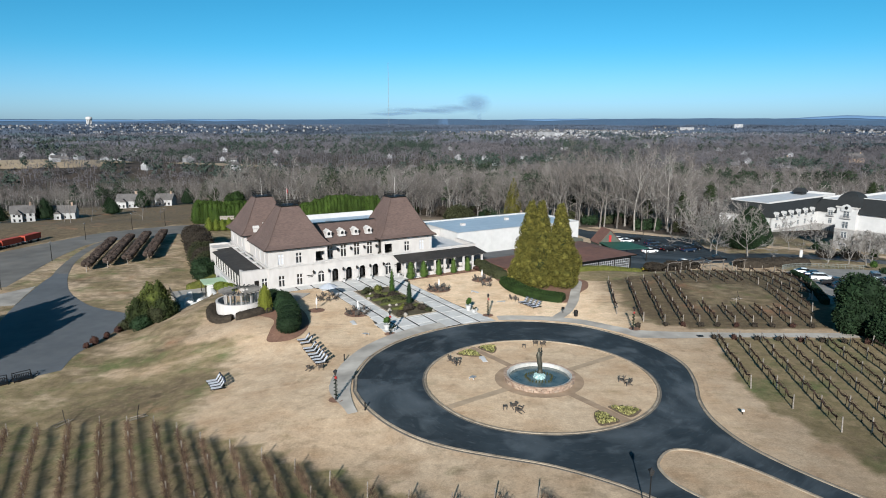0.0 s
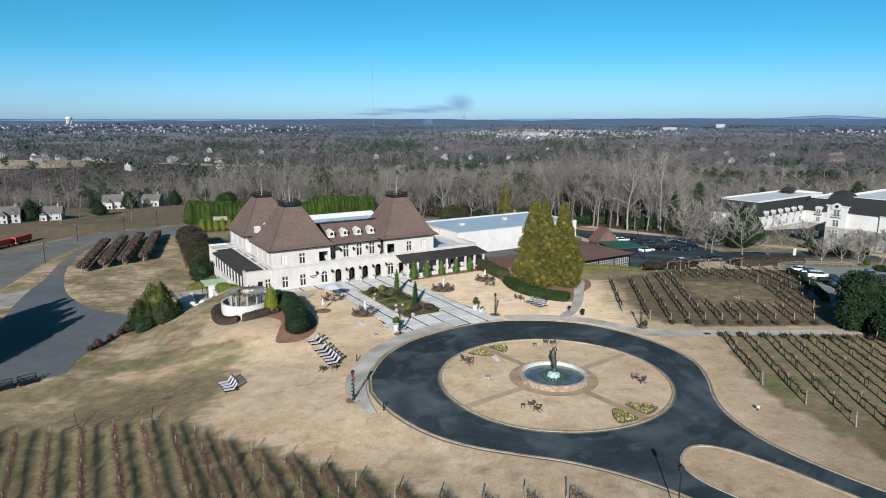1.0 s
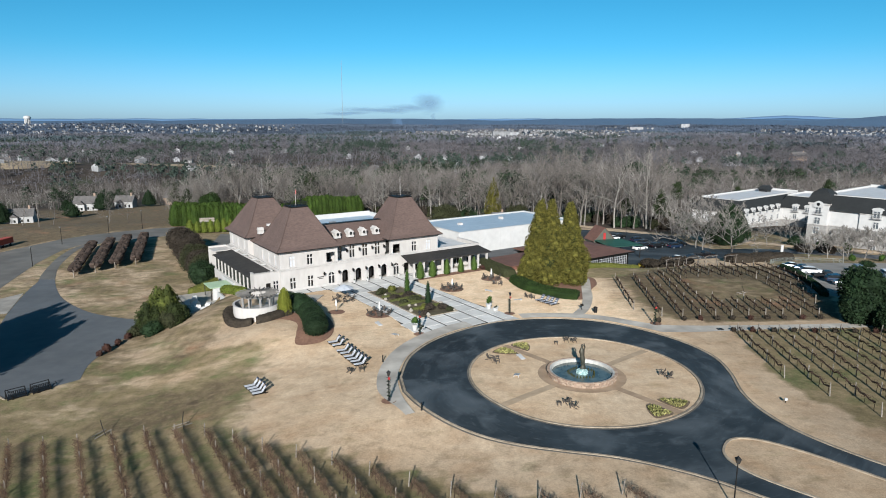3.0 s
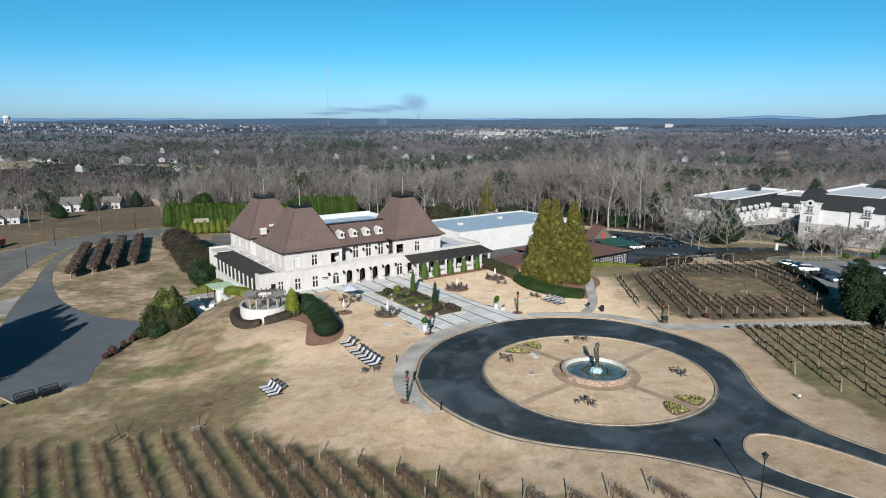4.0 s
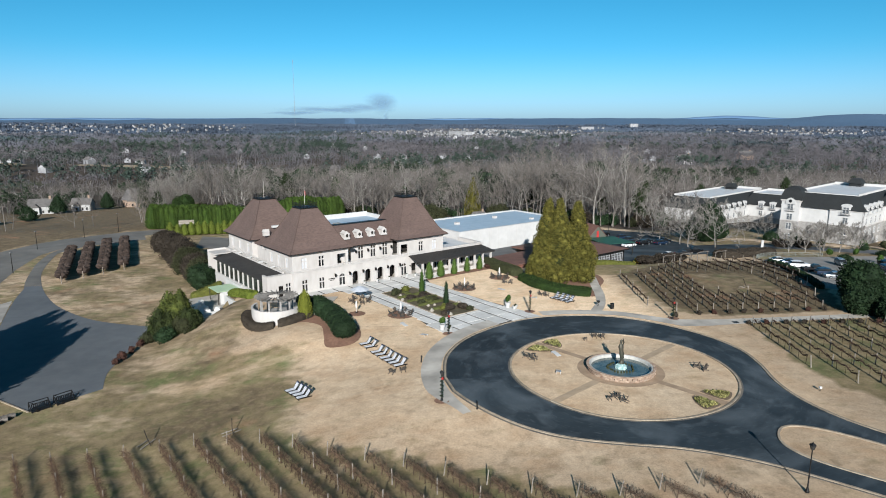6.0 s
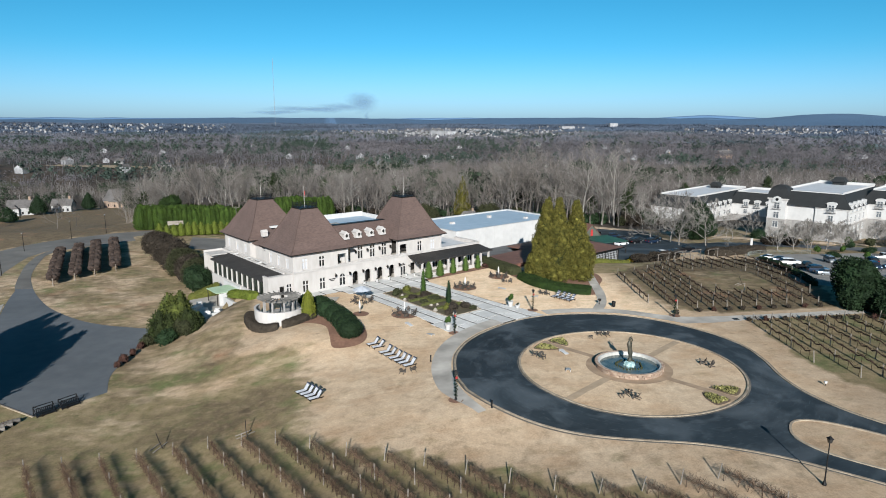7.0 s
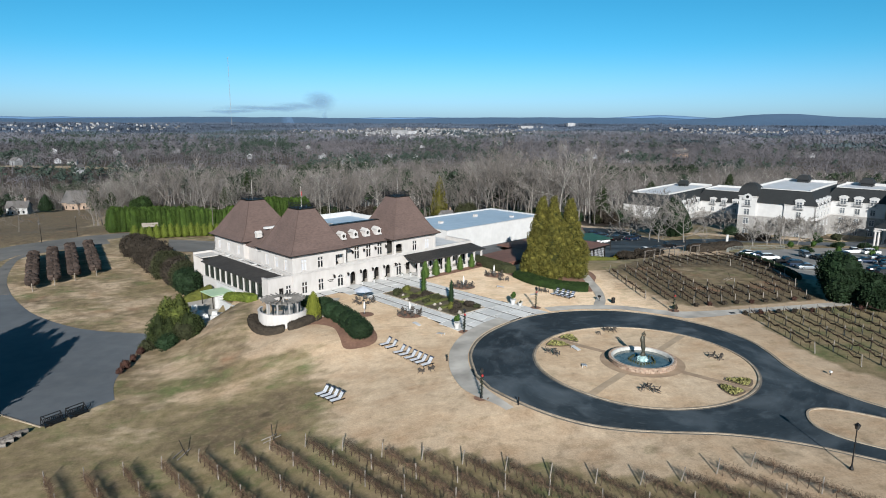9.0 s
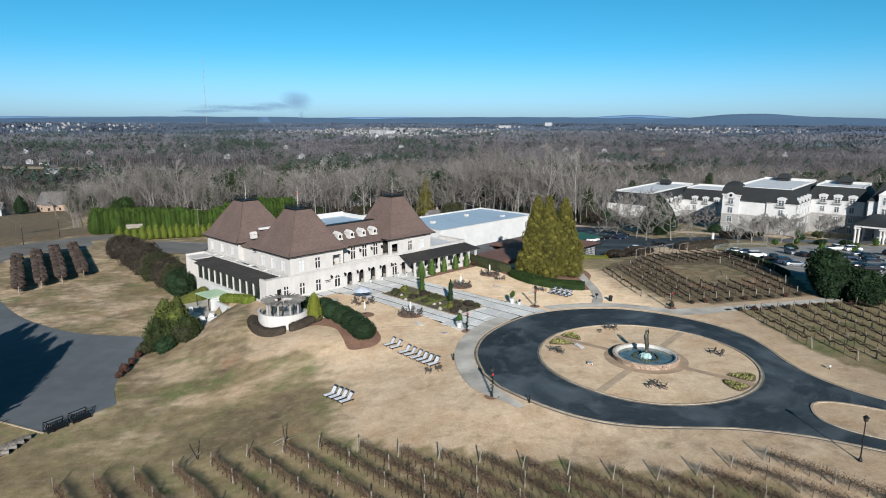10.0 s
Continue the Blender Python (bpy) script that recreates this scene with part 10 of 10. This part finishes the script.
# pale open fields in the valley
for cx, cy, rx, ry in FIELDS:
    solid("field", draped([(cx + rx * math.cos(0.3 * i) * (1 + 0.2 * math.sin(1.1 * i)), cy + ry * math.sin(0.3 * i)) for i in range(21)], 0.5, cell=25), mat("pale_field_%d" % cx, (0.42, 0.33, 0.21), (0.34, 0.26, 0.16), 0.02, 0.95), "pale straw-coloured open field in the valley", "field", kind="structure")

# water tower and radio mast
wt = thing("water_tower", "white fluted water tower above the far woods", "water tower", pose(-1535, 2850, 6) @ Matrix.Diagonal((0.8, 0.8, 0.66, 1)))
part("tank", Shape().lathe([(11, 34), (16.5, 41), (17.2, 46), (16.5, 52), (11, 57), (1, 59)], 24), WHITEPAINT, wt)
for i in range(10):
    a = 2 * math.pi * i / 10
    part("leg", Shape().tube([(13 * math.cos(a), 13 * math.sin(a), -25), (12 * math.cos(a), 12 * math.sin(a), 37)], 1.9, 6), WHITEPAINT, wt)
part("riser", Shape().tube([(0, 0, -25), (0, 0, 36)], 8, 12), GREY_WALL, wt)
mast = thing("radio_mast", "very tall thin radio mast on the horizon", "mast", pose(-247, 3000, 0))
ms = Shape()
for i in range(3):
    a = 2.1 * i
    ms.tube([(0.8 * math.cos(a), 0.8 * math.sin(a), -20), (0.8 * math.cos(a), 0.8 * math.sin(a), 285)], 0.28, 4)
for k in range(60):
    ms.tube([(0.8, 0, 5 * k - 20), (-0.4, 0.7, 5 * k - 17.5), (-0.4, -0.7, 5 * k - 15), (0.8, 0, 5 * k - 15)], 0.14, 3)
part("lattice", ms, GREY_WALL, mast)

# smoke drifting over the far hills
SMOKE = bpy.data.materials.new("thin_grey_smoke")
SMOKE.use_nodes = True
sn, sk = SMOKE.node_tree.nodes, SMOKE.node_tree.links
sbs = sn["Principled BSDF"]
sbs.inputs["Base Color"].default_value = (0.082, 0.132, 0.195, 1)
sbs.inputs["Roughness"].default_value, sbs.inputs["Specular IOR Level"].default_value = 1.0, 0.0
stc = sn.new("ShaderNodeTexCoord")
swarp = sn.new("ShaderNodeTexNoise")
swarp.inputs["Scale"].default_value, swarp.inputs["Detail"].default_value = 0.012, 5
smp = sn.new("ShaderNodeMapping")
smp.inputs["Scale"].default_value = (0.45, 1, 1.6)
sk.new(stc.outputs["Object"], smp.inputs["Vector"])
sk.new(smp.outputs["Vector"], swarp.inputs["Vector"])
sadd = sn.new("ShaderNodeVectorMath")
sadd.operation = "MULTIPLY_ADD"
sadd.inputs[1].default_value = (60, 0, 34)
sk.new(swarp.outputs["Color"], sadd.inputs[0])
sk.new(stc.outputs["Object"], sadd.inputs[2])


def puff(cx, cz, rx, rz, power, amount):
    off = sn.new("ShaderNodeVectorMath")
    off.operation = "SUBTRACT"
    off.inputs[1].default_value = (cx + 30, 0, cz + 17)
    sk.new(sadd.outputs[0], off.inputs[0])
    div = sn.new("ShaderNodeVectorMath")
    div.operation = "DIVIDE"
    div.inputs[1].default_value = (rx, 1e6, rz)
    sk.new(off.outputs[0], div.inputs[0])
    ln = sn.new("ShaderNodeVectorMath")
    ln.operation = "LENGTH"
    sk.new(div.outputs[0], ln.inputs[0])
    mr = sn.new("ShaderNodeMapRange")
    mr.interpolation_type = "SMOOTHSTEP"
    mr.inputs["From Min"].default_value, mr.inputs["From Max"].default_value = 1.0, power
    mr.inputs["To Min"].default_value, mr.inputs["To Max"].default_value = 0.0, amount
    sk.new(ln.outputs["Value"], mr.inputs["Value"])
    return mr.outputs["Result"]


total = None
for args in ((-10, 70, 135, 88, 0.1, 0.75), (-330, 24, 430, 28, 0.0, 0.85), (-560, 4, 280, 17, 0.0, 0.8), (-130, 38, 260, 38, 0.0, 0.7), (22, -60, 24, 120, 0.0, 0.5)):
    o = puff(*args)
    if total is None:
        total = o
    else:
        mx = sn.new("ShaderNodeMath")
        mx.operation = "MAXIMUM"
        sk.new(total, mx.inputs[0])
        sk.new(o, mx.inputs[1])
        total = mx.outputs[0]
sk.new(total, sbs.inputs["Alpha"])
smoke = Shape().add([(-900, 0, -160), (260, 0, -160), (260, 0, 190), (-900, 0, 190)], [(0, 1, 2, 3)])
sm = solid("smoke", smoke, SMOKE, "thin grey smoke drifting above the far hills", "smoke", pose(228, 4480, 66), kind="stuff")
sm.visible_shadow = False

# trailers with orange boxes in the west lot
for k, (x, y) in enumerate(((-137.4, 180), (-136.0, 188.2), (-134.6, 196.4), (-133.2, 204.6))):
    t = thing("box_trailer", "bright orange box trailer parked on the old lot", "trailer", at(x, y, 80 + 5 * (k % 2)), "orange trailers")
    part("box", Shape().slab(-3.6, -1.1, 0.95, 3.6, 1.1, 2.7, 0.06), ORANGE, t)
    part("chassis", Shape().box(-3.6, -1.0, 0.65, 3.6, 1.0, 0.94), WHITEPAINT, t)
    for wx in (-2.2, -1.2, 2.2):
        for wy in (-1.0, 1.0):
            part("wheel", Shape().lathe([(0.2, -0.14), (0.42, -0.14), (0.45, 0), (0.42, 0.14), (0.2, 0.14)], 12, pose(0, 0, 0, 90, 0, 0)), TYRE, t, m=pose(wx, wy, 0.45))


def lot_lamp(x, y, h, label):
    l = thing("street_lamp", label, "lamp", at(x, y), "parking lot lamps")
    part("pole", Shape().tube([(0, 0, -0.2), (0, 0, h)], [0.10, 0.06], 6), DARKMETAL, l)
    part("head", Shape().slab(-0.15, -0.45, h - 0.05, 0.15, 0.45, h + 0.12, 0.03), GREY_WALL, l)


for x, y, h in ((-109.4, 176.2, 5.4), (-103, 145.4, 5.2), (-117.4, 208.3, 5.5), (-111, 227.2, 6), (-103.6, 237.5, 6.5), (70, 222, 7), (136, 160, 6), (139, 158, 6), (84.5, 176, 5)):
    lot_lamp(x, y, h, "tall dark parking lot lamp")
for x, y in ((-146, 250), (-62, 251)):
    p = thing("utility_pole", "dark timber utility pole beside the road", "pole", at(x, y), "utility poles")
    part("pole", Shape().tube([(0, 0, -0.3), (0, 0, 9.5)], [0.16, 0.11], 6), BARK, p)
    part("crossarm", Shape().box(-1.1, -0.06, 8.8, 1.1, 0.06, 8.95), BARK, p)

# metal gliders and rolled bundles by the drive's end
for k, (x, y, rz) in enumerate(((-66.4, 90.3, 42), (-64.1, 92.4, 45))):
    b = thing("garden_swing", "black metal garden swing with a solid base at the drive's end", "swing", at(x, y, rz) @ Matrix.Scale(0.8, 4), "garden swings")
    part("base", Shape().slab(-1.5, -0.75, 0.12, 1.4, 0.75, 0.3, 0.04), BLACKIRON, b)
    for sx in (-1.5, 1.5):
        part("side_frame", Shape().tube([(sx, -0.8, 0), (sx, 0.5, 1.55), (sx, 0.8, 0)], 0.075, 6), BLACKIRON, b)
    part("top_bar", Shape().tube([(-1.55, 0.5, 1.55), (1.55, 0.5, 1.55)], 0.075, 6), BLACKIRON, b)
    part("brace", Shape().tube([(-1.5, 0.45, 1.7), (0.2, 0.6, 0.3)], 0.05, 5), BLACKIRON, b)
    part("seat", Shape().slab(-1.2, -0.55, 0.5, 1.2, 0.3, 0.62, 0.03), BLACKIRON, b)
    for i in range(9):
        part("back_slat", Shape().box(-1.2 + 0.285 * i, 0.28, 0.6, -1.08 + 0.285 * i, 0.36, 1.1), BLACKIRON, b)
    part("back_rail", Shape().box(-1.25, 0.27, 1.1, 1.25, 0.37, 1.2), BLACKIRON, b)
    part("armrest", Shape().tube([(1.3, -0.6, 0.3), (1.3, -0.6, 0.85), (1.3, 0.35, 0.95)], 0.06, 5), BLACKIRON, b)
    part("wheel", Shape().lathe([(0.24, -0.06), (0.27, 0.0), (0.24, 0.06)], 12), DARKMETAL, b, m=pose(-0.7, -0.85, 0.27, 90, 0, 0))
    part("drawbar", Shape().tube([(1.4, -0.2, 0.25), (2.6, 0.5, 0.5), (2.7, 0.5, 0.95)], 0.07, 5), BLACKIRON, b)
for k in range(4):
    l = thing("log", "dark brown log lying at the slope's edge", "log", at(-71.2 + 0.5 * k, 84.2 + 1.0 * k, 20 + 8 * k), "logs")
    part("trunk", Shape().tube([(-1.6, 0, 0.35), (0, 0.1, 0.4), (1.5, 0, 0.36)], [0.36, 0.33, 0.3], 8), BARK, l)
    part("bark_tuft", bush_shape(rng, 0.5, 0.7, 4, 20, 0.2), REDSHRUB, l, m=pose(0.6, 0.2, 0))
g = thing("ground_light", "small white ground light in the lawn", "light", at(35.2, 70.4))
part("stem", Shape().tube([(0, 0, 0), (0, 0, 0.35)], 0.05, 6), DARKMETAL, g)
part("head", Shape().slab(-0.16, -0.12, 0.33, 0.16, 0.14, 0.62, 0.03), WHITEPAINT, g)
ph = thing("sprinkler_box", "small dark valve box beside a shrub on the lawn", "valve box", at(41.0, 98.0, dz=0.02))
part("lid", Shape().slab(-0.5, -0.4, 0, 0.5, 0.4, 0.12, 0.02), DARKMETAL, ph)
